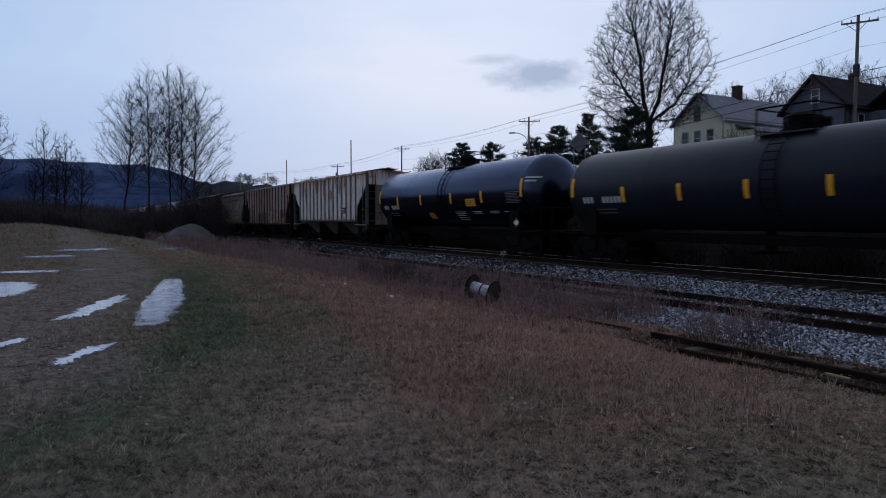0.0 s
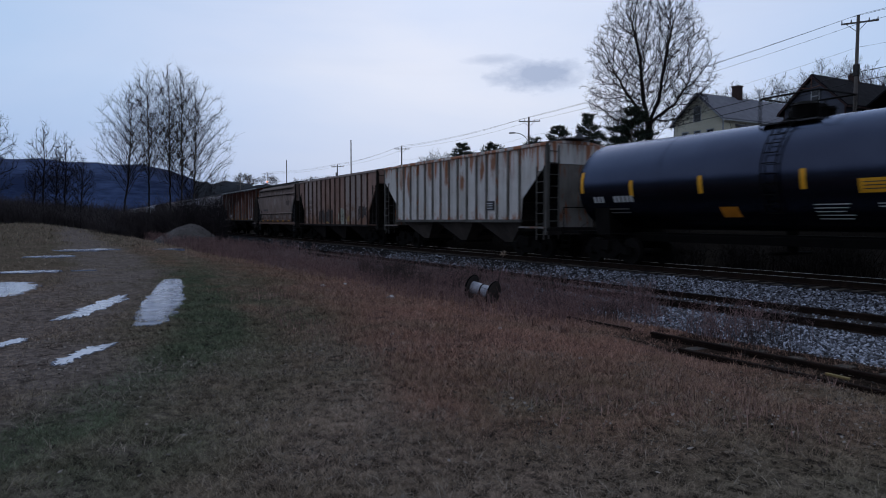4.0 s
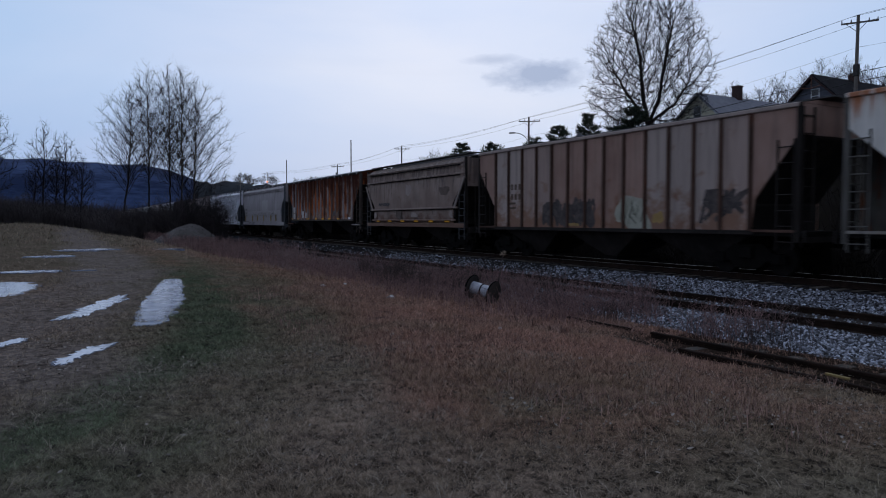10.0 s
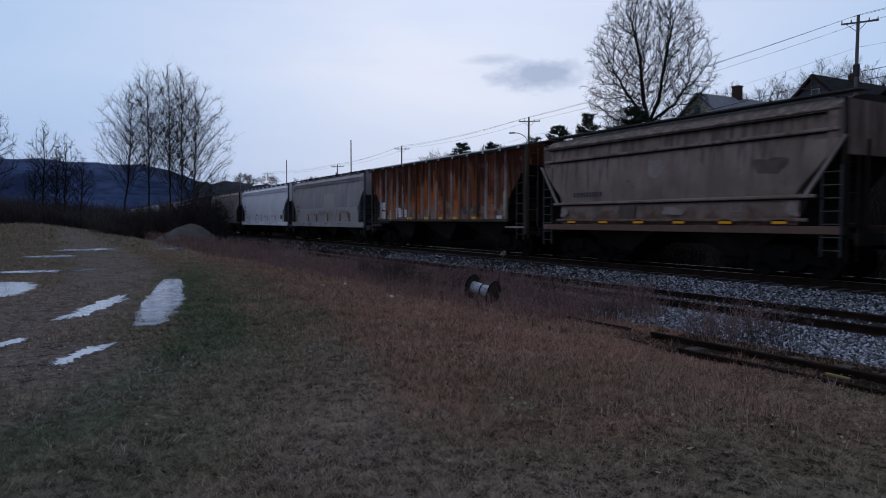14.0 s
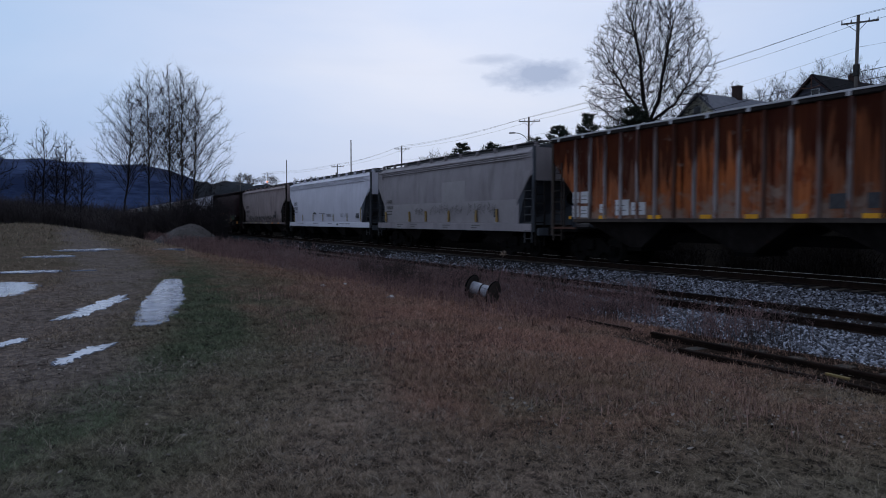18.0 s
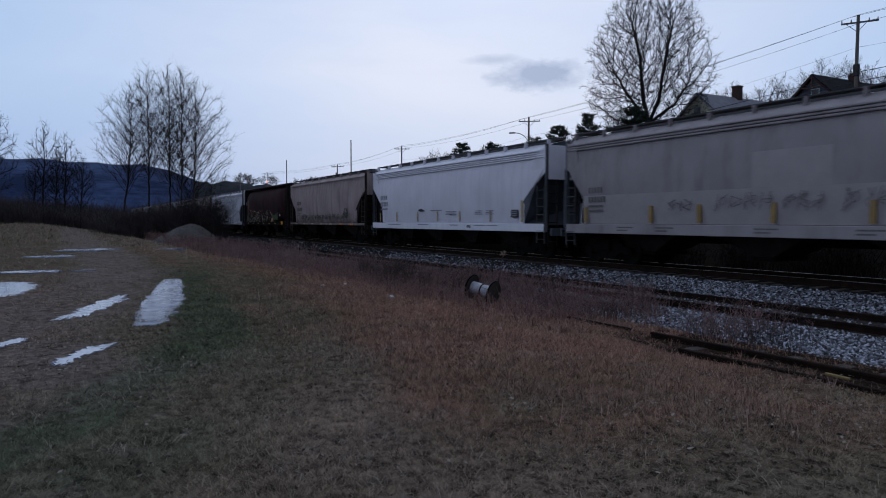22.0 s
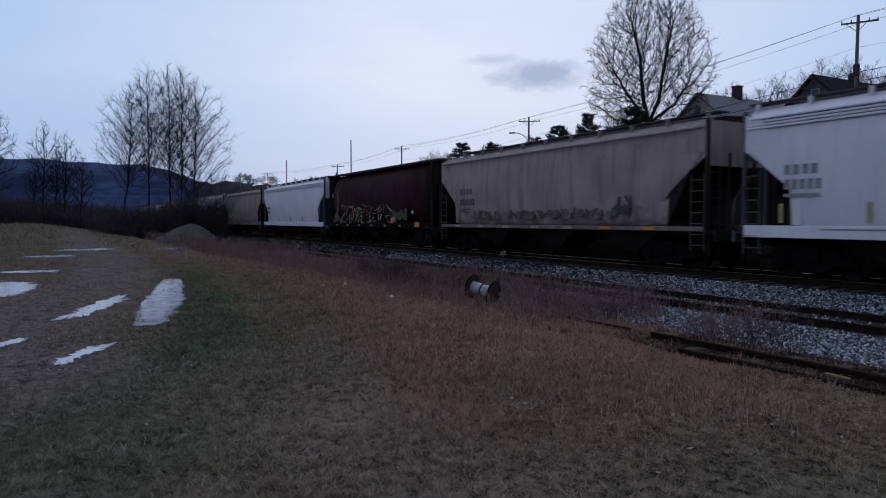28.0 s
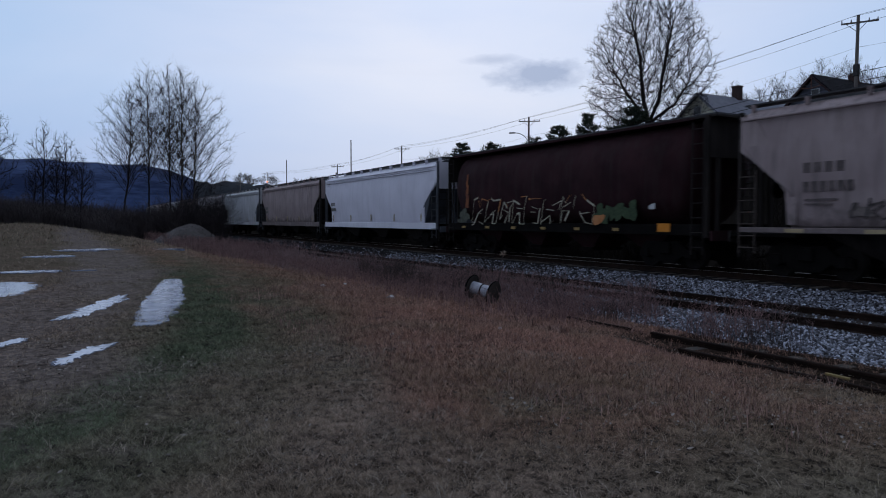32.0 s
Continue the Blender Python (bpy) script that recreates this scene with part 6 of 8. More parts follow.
def crowned_tree(name, label, at, stem, crown, buds, seed, bark, twig, group="", step=0.34, kill=0.55, lift=0.10, steep=0.0, tip=0.011, power=2.35, twigs=3, twig_long=0.55, shell=0.45, flat=1.0, wobble=0.16, limbs=()):
    """A bare tree grown into its crown, with limbs that leave the top of its stem. stem: points of the trunk; crown: heights and half widths; buds: how many tips; shell: how far they crowd to the outside."""
    r = np.random.default_rng(seed)
    pts = [np.array(stem[0], dtype=float)]
    for q in stem[1:]:
        n = max(1, int(np.linalg.norm(np.array(q) - pts[-1]) / step))
        base = pts[-1]
        pts += [base + (np.array(q) - base) * (i + 1) / n + np.append(r.normal(0, 0.02, 2), 0) for i in range(n)]
    back = [-1] + list(range(len(pts) - 1))
    fork, axis = len(pts) - 1, np.array(pts)
    for limb in limbs:
        last = fork
        for q in limb:
            n = max(1, int(np.linalg.norm(np.array(q) - pts[last]) / step))
            base = pts[last]
            for i in range(n):
                pts.append(base + (np.array(q) - base) * (i + 1) / n + r.normal(0, 0.03, 3))
                back.append(last)
                last = len(pts) - 1
    hs, ws = zip(*crown)
    z = r.uniform(hs[0], hs[-1], buds * 3)
    w = np.interp(z, hs, ws)
    ok = r.uniform(0, max(ws), len(z)) < w
    z, w = z[ok][:buds], w[ok][:buds]
    a = r.uniform(0, 6.2832, len(z))
    out = w * r.uniform(0, 1, len(z)) ** shell * (1 + 0.10 * np.sin(3 * a + z) + r.normal(0, 0.05, len(z)))
    cx, cy = np.interp(z, axis[:, 2], axis[:, 0]), np.interp(z, axis[:, 2], axis[:, 1])
    cloud = np.stack([cx + np.cos(a) * out, cy + np.sin(a) * out * flat, z], -1)
    p, par = colonise(pts, back, cloud, step, kill, lift, 150, steep, wobble, seed)
    rad = np.zeros(len(p))
    kids = np.bincount(par[1:], minlength=len(p))
    for i in range(len(p) - 1, 0, -1):
        if kids[i] == 0:
            rad[i] = tip ** power
        rad[par[i]] += rad[i]
    rad = np.maximum(rad, tip ** power) ** (1 / power)
    c = np.arange(1, len(p))
    rows = np.hstack([p[par[c]], p[c], np.minimum(rad[par[c]], rad[c] * 1.5 + 0.004)[:, None], rad[c][:, None]])
    thick = rad[c] > 5.5 * tip
    # fine twigs off every thin branch
    thin = c[rad[c] < 3.2 * tip]
    pick = np.repeat(thin, twigs)
    d = p[pick] - p[par[pick]]
    d /= np.maximum(np.linalg.norm(d, axis=1, keepdims=True), 1e-6)
    d = d + r.normal(0, 0.42, d.shape) + np.array([0, 0, 0.22])
    d /= np.linalg.norm(d, axis=1, keepdims=True)
    t0 = p[pick] - (p[pick] - p[par[pick]]) * r.uniform(0, 1, (len(pick), 1))
    t1 = t0 + d * (twig_long * r.uniform(0.4, 1.2, (len(pick), 1)))
    e = d + r.normal(0, 0.40, d.shape) + np.array([0, 0, 0.15])
    t2 = t1 + e * (twig_long * r.uniform(0.2, 0.6, (len(pick), 1)))
    f = np.full((len(pick), 1), tip)
    fine = np.concatenate([np.hstack([t0, t1, f * 0.75, f * 0.6]), np.hstack([t1, t2, f * 0.6, f * 0.4])])
    t = thing(name, label, "tree", group, (at[0], at[1], float(height(at[0], at[1])) + (at[2] if len(at) > 2 else 0)))
    v, q = tubes(rows[thick], 7)
    arrays("trunk", v, q, bark, t, smooth=True)
    v1, f1 = tubes(rows[~thick], 4)
    v2, f2 = ribbons(fine, seed)
    arrays("crown", np.concatenate([v1, v2]), np.concatenate([f1, f2 + len(v1)]), twig, t, "bare leafless twigs")
    return t


def build_trees():
    # clump of tall poplars at the field's far corner: foot, lean of the top, height, half width, where the crown begins
    for k, (x, y, lean, tall, half, low) in enumerate((
            (-74.6, 4.7, 1.3, 15.0, 3.4, 5.6), (-75.5, 7.5, 0.1, 17.8, 2.9, 7.4), (-73.8, 9.3, 0.1, 18.0, 2.7, 7.4),
            (-74.8, 10.4, 0.35, 17.8, 3.0, 6.4), (-74.0, 11.2, 0.8, 16.6, 4.0, 4.6))):
        stem = ((0, 0, -0.2), (0.05, lean * 0.7, tall * 0.35), (0.0, lean, tall * 0.80))
        crown = ((low, half * 0.55), (low + 2.0, half * 0.95), (tall * 0.62, half), (tall * 0.82, half * 0.72), (tall * 0.94, half * 0.40), (tall, 0.12 * half))
        crowned_tree("poplar", "tall bare poplar with slender rising branches", (x, y), stem, crown, 470, 100 + k, M_BARK if k > 2 else M_DARKBARK, M_DARKTWIG, "poplars at the field's corner", 0.36, 0.45, 0.20, 1.0, 0.0100, 2.62, 3, 0.66, 0.60, wobble=0.07)
    for k, (x, y, tall, half) in enumerate(((-92.0, -2.2, 11.8, 2.3), (-94.0, 0.0, 11.2, 2.2), (-90.0, 1.6, 8.4, 1.6), (-96.0, -1.0, 9.6, 1.8), (-84.0, -6.6, 12.2, 2.6), (-82.0, 15.0, 4.6, 1.5), (-79.0, 13.6, 3.6, 1.2), (-93.0, -3.2, 7.0, 1.3))):
        stem = ((0, 0, -0.2), (0.1, 0.1, tall * 0.28), (0.0, 0.3, tall * 0.62))
        crown = ((tall * 0.22, half * 0.5), (tall * 0.5, half), (tall * 0.75, half * 0.85), (tall * 0.9, half * 0.5), (tall, 0.15 * half))
        crowned_tree("bare_tree", "bare spreading tree among dark brush", (x, y), stem, crown, 380, 130 + k, M_DARKBARK, M_DARKTWIG, "bare trees along the field", 0.34, 0.42, 0.14, 0.6, 0.0130, 2.5, 2, 0.55, 0.55, wobble=0.09)
    # the large maple behind the train, and its neighbours on the bank
    crown = ((5.4, 4.2), (7.2, 6.0), (9.6, 6.6), (12.6, 6.2), (15.6, 5.6), (18.2, 4.4), (19.6, 2.9), (20.6, 1.0))
    def aside(u, v, z):
        """A spot of the crown: along the road u, across it v."""
        return (0.4836 * u - 0.875 * v, 0.875 * u + 0.4836 * v, z)
    limbs = ((aside(-0.7, 0.2, 9.0), aside(-0.9, 0.3, 12.5), aside(-1.7, 0.4, 16.2)), (aside(0.9, -0.3, 8.2), aside(1.4, -0.4, 11.5), aside(2.2, -0.6, 16.0)),
             (aside(-2.4, -0.8, 8.6), aside(-4.0, -1.2, 11.0)), (aside(3.0, 0.8, 8.0), aside(4.6, 1.2, 10.4)), (aside(0.1, 2.2, 8.8), aside(0.2, 3.4, 12.0)))
    crowned_tree("maple", "large bare maple with a wide rounded crown", (-53.0, 54.0), ((0, 0, -0.2), (0.05, 0.1, 3.0), (0.0, 0.0, 5.8)), crown, 5200, 171, M_DARKBARK, M_DARKTWIG, "", 0.38, 0.40, 0.05, 0.65, 0.0105, 2.22, 3, 0.46, 0.44, wobble=0.05, limbs=limbs)
    pine("pine", "dark pine in front of a bare maple", (-51.4, 50.0), 7.2, 2.7, 5)
    for k, (px, tall, wide, y) in enumerate(((-101.8, 11.2, 3.1, 60.0), (-92.2, 9.6, 3.3, 60.0), (-84.0, 9.0, 2.6, 62.0), (-78.2, 9.6, 2.7, 62.0), (-76.3, 11.2, 2.6, 66.0), (-132.0, 9.0, 2.2, 60.0), (-163.0, 8.6, 2.4, 60.0))):
        pine("pine", "dark ragged pine by the road", (px, y), tall, wide, 20 + k)
    # bare trees behind the houses
    for k, (x, y, tall, reach) in enumerate(((-84.5, 97, 15.2, 3.4), (-80.0, 97, 17.0, 3.6), (-76.0, 96, 17.6, 3.6), (-72.0, 97, 15.8, 3.4), (-68.0, 96, 16.8, 3.6), (-64.7, 97, 16.6, 3.4), (-61.0, 96, 17.6, 3.6), (-57.5, 97, 17.6, 3.6), (-54.0, 96, 16.0, 3.4), (-50.0, 95, 15.0, 3.2), (-141, 75, 13.0, 3.4), (-144, 80, 13.2, 3.4), (-150, 78, 11.4, 3.0), (-136, 76, 12.2, 3.0), (-139, 73, 12.0, 3.0), (-100, 66, 8.6, 2.6), (-94, 68, 8.6, 2.6), (-88, 69, 8.8, 2.8), (-82, 70, 9.4, 2.8), (-75, 71, 10.4, 3.0), (-70, 68, 10.0, 3.0), (-106, 64, 7.6, 2.4))):
        dome_tree("bare_tree", "bare tree behind the houses", (x, y), ((0.0, 0.0, 0.2, 0.1, tall), (0.1, 0.1, 0.9, 1.5, tall * 0.9), (-0.1, -0.1, -0.8, -1.6, tall * 0.92)), reach, 200 + k, M_DARKBARK, M_DARKTWIG, "bare trees behind the houses", 0.30, 28.0, 0.012)


build_trees()


# ---------------------------------------------------------------- far woods and hills
def stamp(protos, spots, name, mat, label, category):
    """Many far trees joined: (verts, faces) prototypes set at x, y, z, size, turn."""
    vs, fs, base = [], [], 0
    for k, (x, y, z, s, a) in enumerate(spots):
        v, f = protos[k % len(protos)]
        c, d = math.cos(a), math.sin(a)
        w = np.stack([(v[:, 0] * c - v[:, 1] * d) * s + x, (v[:, 0] * d + v[:, 1] * c) * s + y, v[:, 2] * s + z], -1)
        vs.append(w)
        fs.append(f + base)
        base += len(v)
    ob = arrays(name, np.concatenate(vs), np.concatenate(fs), mat)
    return tagged(ob, label, category, kind="stuff")


def far_protos():
    out = []
    for k in range(4):
        r = random.Random(300 + k)
        segs = ([], [], [], [])
        grow(segs, r, Vector((0, 0, 0)), Vector((0, 0, 1)), 10.0, 0.22, 0, 3, ((5, 2.4, 38, 0.50, 0.06, 0.02), (4, 1.7, 42, 0.5, 0.12, 0.02), (3, 1.5, 42, 0.6, 0.15, 0.0), (2, 0, 40, 0.6, 0.2, 0.0)))
        rows = np.array(segs[0] + segs[1] + segs[2] + segs[3])
        rows[:, 6:8] = np.maximum(rows[:, 6:8], 0.05)
        out.append(ribbons(rows, k))
    return out


def scrub_protos():
    out = []
    for k in range(4):
        r = np.random.default_rng(400 + k)
        n = 130
        a, rad = r.uniform(0, 6.283, n), np.sqrt(r.uniform(0, 1, n)) * 1.5
        base = np.stack([np.cos(a) * rad, np.sin(a) * rad, np.full(n, -0.1)], -1)
        mid = base + np.stack([r.normal(0, 0.3, n), r.normal(0, 0.3, n), r.uniform(0.7, 1.5, n)], -1)
        tip = mid + np.stack([r.normal(0, 0.55, n), r.normal(0, 0.55, n), r.uniform(0.3, 1.5, n)], -1)
        tip2 = mid + np.stack([r.normal(0, 0.7, n), r.normal(0, 0.7, n), r.uniform(0.1, 1.0, n)], -1)
        w = r.uniform(0.008, 0.018, (n, 1))
        rows = np.concatenate([np.hstack([base, mid, w, w * 0.8]), np.hstack([mid, tip, w * 0.8, w * 0.4]), np.hstack([mid, tip2, w * 0.7, w * 0.4])])
        out.append(ribbons(rows, k))
    return out


def build_far():
    r = random.Random(77)
    trees, scrub = far_protos(), scrub_protos()
    spots = []
    for _ in range(60):
        x, y = r.uniform(-330, -130), r.uniform(62, 120)
        spots.append((x, y, float(height(x, y)) - 0.3, r.uniform(0.5, 0.85), r.uniform(0, 6.28)))
    for _ in range(80):
        x, y = r.uniform(-190, -108), r.uniform(-60, 6)
        spots.append((x, y, float(height(x, y)) - 0.5, r.uniform(0.22, 0.42), r.uniform(0, 6.28)))
    for _ in range(80):
        a, d = math.radians(r.uniform(10, 34)), r.uniform(595, 640)
        spots.append((-math.cos(a) * d, math.sin(a) * d, 25.0 + r.uniform(-1, 1), r.uniform(0.9, 1.4), r.uniform(0, 6.28)))
    stamp(trees, spots, "far_woods", M_TWIG, "distant bare woods", "trees")
    spots = []
    for _ in range(420):
        x, y = r.uniform(-118, -84), r.uniform(-40, 8)
        spots.append((x, y, float(height(x, y)), r.uniform(0.7, 1.45), r.uniform(0, 6.28)))
    for _ in range(60):
        x, y = r.uniform(-98, -70), r.uniform(4.5, 13.0)
        spots.append((x, y, float(height(x, y)), r.uniform(0.35, 0.85), r.uniform(0, 6.28)))
    for _ in range(16):
        x, y = r.uniform(-125, -80), r.uniform(8.0, 13.8)
        spots.append((x, y, float(height(x, y)), r.uniform(0.7, 1.25), r.uniform(0, 6.28)))
    for _ in range(120):
        x, y = r.uniform(-260, -120), r.uniform(2, 12.5)
        spots.append((x, y, float(height(x, y)), r.uniform(0.9, 1.7), r.uniform(0, 6.28)))
    for x, y, wide, n, big in ((-74.0, 10.6, 1.1, 26, 1.7), (-74.5, 5.4, 1.5, 24, 1.25), (-76.0, 8.0, 2.0, 14, 0.9), (-82.0, 12.6, 1.0, 5, 1.3)):
        for _ in range(n):
            px, py = x + r.gauss(0, 1.2), min(13.4, y + r.gauss(0, wide * 0.6))
            spots.append((px, py, float(height(px, py)), big * r.uniform(0.6, 1.1), r.uniform(0, 6.28)))
    stamp(scrub, spots, "brush", M_BRUSH, "dense dark leafless brush", "brush")
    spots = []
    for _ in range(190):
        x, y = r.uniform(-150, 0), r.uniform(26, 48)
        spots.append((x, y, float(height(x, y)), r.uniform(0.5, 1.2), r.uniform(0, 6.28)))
    # Extra brush, added to keep the gaps under the wagons black.
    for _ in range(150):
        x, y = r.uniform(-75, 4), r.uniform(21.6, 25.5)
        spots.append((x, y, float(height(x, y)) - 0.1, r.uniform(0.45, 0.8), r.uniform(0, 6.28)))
    stamp(scrub, spots, "bank_brush", M_BANKBRUSH, "brush on the bank behind the railway, coloured near-black for shade", "brush")


build_far()


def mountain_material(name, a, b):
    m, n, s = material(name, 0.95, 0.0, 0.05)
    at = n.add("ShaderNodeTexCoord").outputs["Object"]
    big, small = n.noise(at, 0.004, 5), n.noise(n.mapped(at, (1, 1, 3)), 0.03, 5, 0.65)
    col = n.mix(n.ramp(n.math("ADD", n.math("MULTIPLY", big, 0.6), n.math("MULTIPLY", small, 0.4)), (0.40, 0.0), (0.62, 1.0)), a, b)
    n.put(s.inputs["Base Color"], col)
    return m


def ridge(name, label, near, depth, a0, a1, crest, mat, steps=160, rough=6.0, seed=0):
    """A hill as a sheet on a sector of distance and bearing; crest(bearing) is the height of its skyline. Bearings in degrees from -x towards +y."""
    ang = np.radians(np.linspace(a0, a1, steps))
    rows = np.linspace(0, 1, 14)
    g, t = np.meshgrid(ang, rows, indexing="ij")
    prof = np.sin(np.clip(t * 1.25, 0, 1) * np.pi / 2) * np.where(t > 0.8, 1 - (t - 0.8) * 1.5, 1)
    dist = near + depth * t
    rr = np.random.default_rng(seed)
    z = crest(np.degrees(g)) * prof
    for k in range(9):
        z = z + prof * rough / (1 + k * 0.7) * np.sin(np.degrees(g) * (2.1 + 1.9 * k) + rr.uniform(0, 6.3) + t * (3 + 2 * k))
    verts = np.stack([-np.cos(g) * dist, np.sin(g) * dist, z - 3], -1).reshape(-1, 3)
    k = len(rows)
    i = np.arange(steps - 1)[:, None] * k + np.arange(k - 1)[None, :]
    faces = np.stack([i, i + k, i + k + 1, i + 1], -1).reshape(-1, 4)
    return tagged(arrays(name, verts, faces, mat, smooth=True), label, "mountain", kind="structure")


# The mountain's blue is distance haze put into its base colour.
M_MOUNT = mountain_material("haze_blue_wooded_mountain", (0.0062, 0.0145, 0.047), (0.041, 0.066, 0.146))
M_FOOT = mountain_material("dark_wooded_hill", (0.006, 0.009, 0.014), (0.013, 0.016, 0.022))


def mountain_crest(b):
    return 58 + 132 * sm(15.0, 5.0, b) + 8 * np.exp(-((b + 2.0) / 2.5) ** 2)


ridge("backdrop_mountain", "long wooded mountain on the horizon, coloured blue for haze", 1700, 1100, -75, 24, mountain_crest, M_MOUNT, rough=2.5, seed=2)
ridge("backdrop_hill", "low dark wooded hill beyond the railway", 420, 260, 9, 60, lambda b: 37 - 4.5 * sm(12, 17, b) + 4 * sm(20, 36, b), M_FOOT, rough=1.2, seed=4)


# ---------------------------------------------------------------- road side: poles, wires, houses
M_INSUL = mottled("grey_insulator", (0.10, 0.10, 0.11), (0.2, 0.2, 0.21), 5.0, 0.4, 0.0, 0.0)
M_INSULDARK = mottled("dark_cable_box", (0.02, 0.02, 0.022), (0.05, 0.045, 0.045), 5.0, 0.7, 0.0, 0.0)
M_LAMPGREY = mottled("galvanised_lamp_arm", (0.10, 0.10, 0.105), (0.18, 0.18, 0.19), 4.0, 0.5, 0.6, 0.0)


def glow_material(name, colour, power):
    m, n, s = material(name, 0.5)
    n.put(s.inputs["Base Color"], colour)
    n.put(s.inputs["Emission Color"], colour)
    s.inputs["Emission Strength"].default_value = power
    return m


M_LAMP = glow_material("orange_street_light", (1.0, 0.30, 0.12), 1.3)
ARMS = []


def utility_pole(x, y, top, arm=1.2, low_arm=False, transformer=False, lamp=False, lit=False, turn=0.0, bare=False, lean=0.0):
    z = float(height(x, y))
    p = thing("utility_pole", "weathered wooden utility pole" + ("" if bare else " with a crossarm"), "utility pole", "poles along the road", (x, y, z))
    h = top - z
    bm = rod(bmesh.new(), (0, 0, -0.3), (lean * h, 0, h), 0.17, 0.11, 10)
    part("shaft", bm, M_WOOD, p, smooth=False)
    if not bare:
        for zz, on in ((h - 0.55, True), (h - 1.7, low_arm)):
            if on:
                bm = box(bmesh.new(), -0.06, 0.06, -arm, arm, -0.06, 0.06, 0.01)
                bm.transform(pose(lean * zz + 0.12, 0, zz, 0, 0, turn))
                a = part("crossarm", bm, M_WOOD, p)
                for k in (-0.95, -0.45, 0.5, 0.95):
                    c = pose(lean * zz + 0.12, 0, zz, 0, 0, turn) @ Vector((0, arm * k, 0))
                    bm = rod(bmesh.new(), c + Vector((0, 0, 0.05)), c + Vector((0, 0, 0.26)), 0.05, 0.035, 8)
                    part("insulator", bm, M_INSUL, a)
        bm = bmesh.new()
        for s in (-1, 1):
            b = pose(0, 0, 0, 0, 0, turn) @ Vector((0.1, s * arm * 0.55, h - 0.58))
            rod(bm, (0.1, 0, h - 1.25), b, 0.02, seg=4)
        part("arm_brace", bm, M_INSUL, p)
    if transformer:
        bm = rod(bmesh.new(), (-0.42, 0, h - 3.0), (-0.42, 0, h - 1.9), 0.26, seg=12)
        rod(bm, (-0.42, 0, h - 1.9), (-0.42, 0, h - 1.8), 0.2, 0.1, seg=12)
        part("transformer", bm, M_INSUL, p, "grey transformer can")
    if lamp:
        bm = bmesh.new()
        pts = [(0, -0.1, h - 3.1), (-0.5, -0.4, h - 2.4), (-1.0, -0.8, h - 2.05), (-1.5, -1.2, h - 1.95)]
        for a, b in zip(pts, pts[1:]):
            rod(bm, a, b, 0.05, seg=6)
        arm_ob = part("lamp_arm", bm, M_LAMPGREY, p)
        bm = bmesh.new()
        box(bm, -0.42, 0.42, -0.13, 0.13, -0.09, 0.09, 0.05)
        bm.transform(pose(-1.75, -1.42, h - 1.95, 0, 0, 39))
        part("lamp_head", bm, M_LAMP if lit else M_LAMPGREY, arm_ob, "orange glowing street light" if lit else "")
    ARMS.append((x + lean * h, y, top))
    return p


def cable(a, b, sag, r=0.013, n=10):
    pts = [Vector(a).lerp(Vector(b), i / n) - Vector((0, 0, sag * 4 * (i / n) * (1 - i / n))) for i in range(n + 1)]
    v, f = pipe(pts, [r] * (n + 1), 4)
    return tagged(arrays("overhead_cable", v, f, M_WIRE), "black overhead cable strung between poles", "cable", "overhead cables")


def build_poles():
    y = 53.8
    near = utility_pole(-31.4, y, 17.4, 1.25, lean=0.012, turn=-60)
    zb = 13.3 - float(height(-31.4, y))
    boxed("cable_bracket", (-0.12, 0.30, -0.16, 0.16, zb - 0.55, zb + 0.40), M_INSULDARK, near, "dark cable box strapped to the pole", bevel=0.06)
    utility_pole(-74.0, y, 15.2, 1.4, lamp=True, turn=-36)
    utility_pole(-112.9, y, 15.1, 1.35, turn=-28)
    utility_pole(-146.4, y, 14.2, 1.35, transformer=True, turn=-25)
    utility_pole(-206.4, y, 16.1, 1.5, low_arm=True, turn=-20)
    utility_pole(-243.5, y, 15.8, 1.5, low_arm=True, turn=-20)
    utility_pole(-136.7, y - 0.5, 18.6, bare=True)
    utility_pole(-186.5, y, 18.1, bare=True)
    lit = thing("street_lamp", "orange glowing street light on a steel arm", "street lamp", "", (-204.0, 53.0, float(height(-204.0, 53.0))))
    h = 13.0 - float(height(-204.0, 53.0))
    part("post", rod(bmesh.new(), (0, 0, -0.3), (0, 0, h), 0.1, 0.07, 8), M_LAMPGREY, lit)
    part("lamp_head", box(bmesh.new(), -0.35, 0.25, -0.22, 0.22, h - 0.1, h + 0.28, 0.08), M_LAMP, lit, "orange glowing lamp head")
    tops = [(6.0, y, 18.8)] + [ARMS[i] for i in (0, 1, 2, 3, 4, 5)]
    for a, b in zip(tops, tops[1:]):
        for off, drop, sag in ((-1.0, 0.30, 0.5), (1.0, 0.30, 0.55), (0.0, -0.05, 0.45), (0.12, 2.4, 0.8), (0.12, 4.3, 0.3), (0.12, 5.0, 0.4)):
            cable((a[0], a[1] + off, a[2] - drop), (b[0], b[1] + off, b[2] - drop), sag, 0.028 if drop > 4 else 0.008 if drop > 2 else 0.013)
    # service drops
    cable((-31.4, y, 13.0), (-40.0, 61.8, 12.0), 0.3)
    cable((-31.4, y, 12.0), (-50.4, 61.9, 11.2), 0.6)


build_poles()

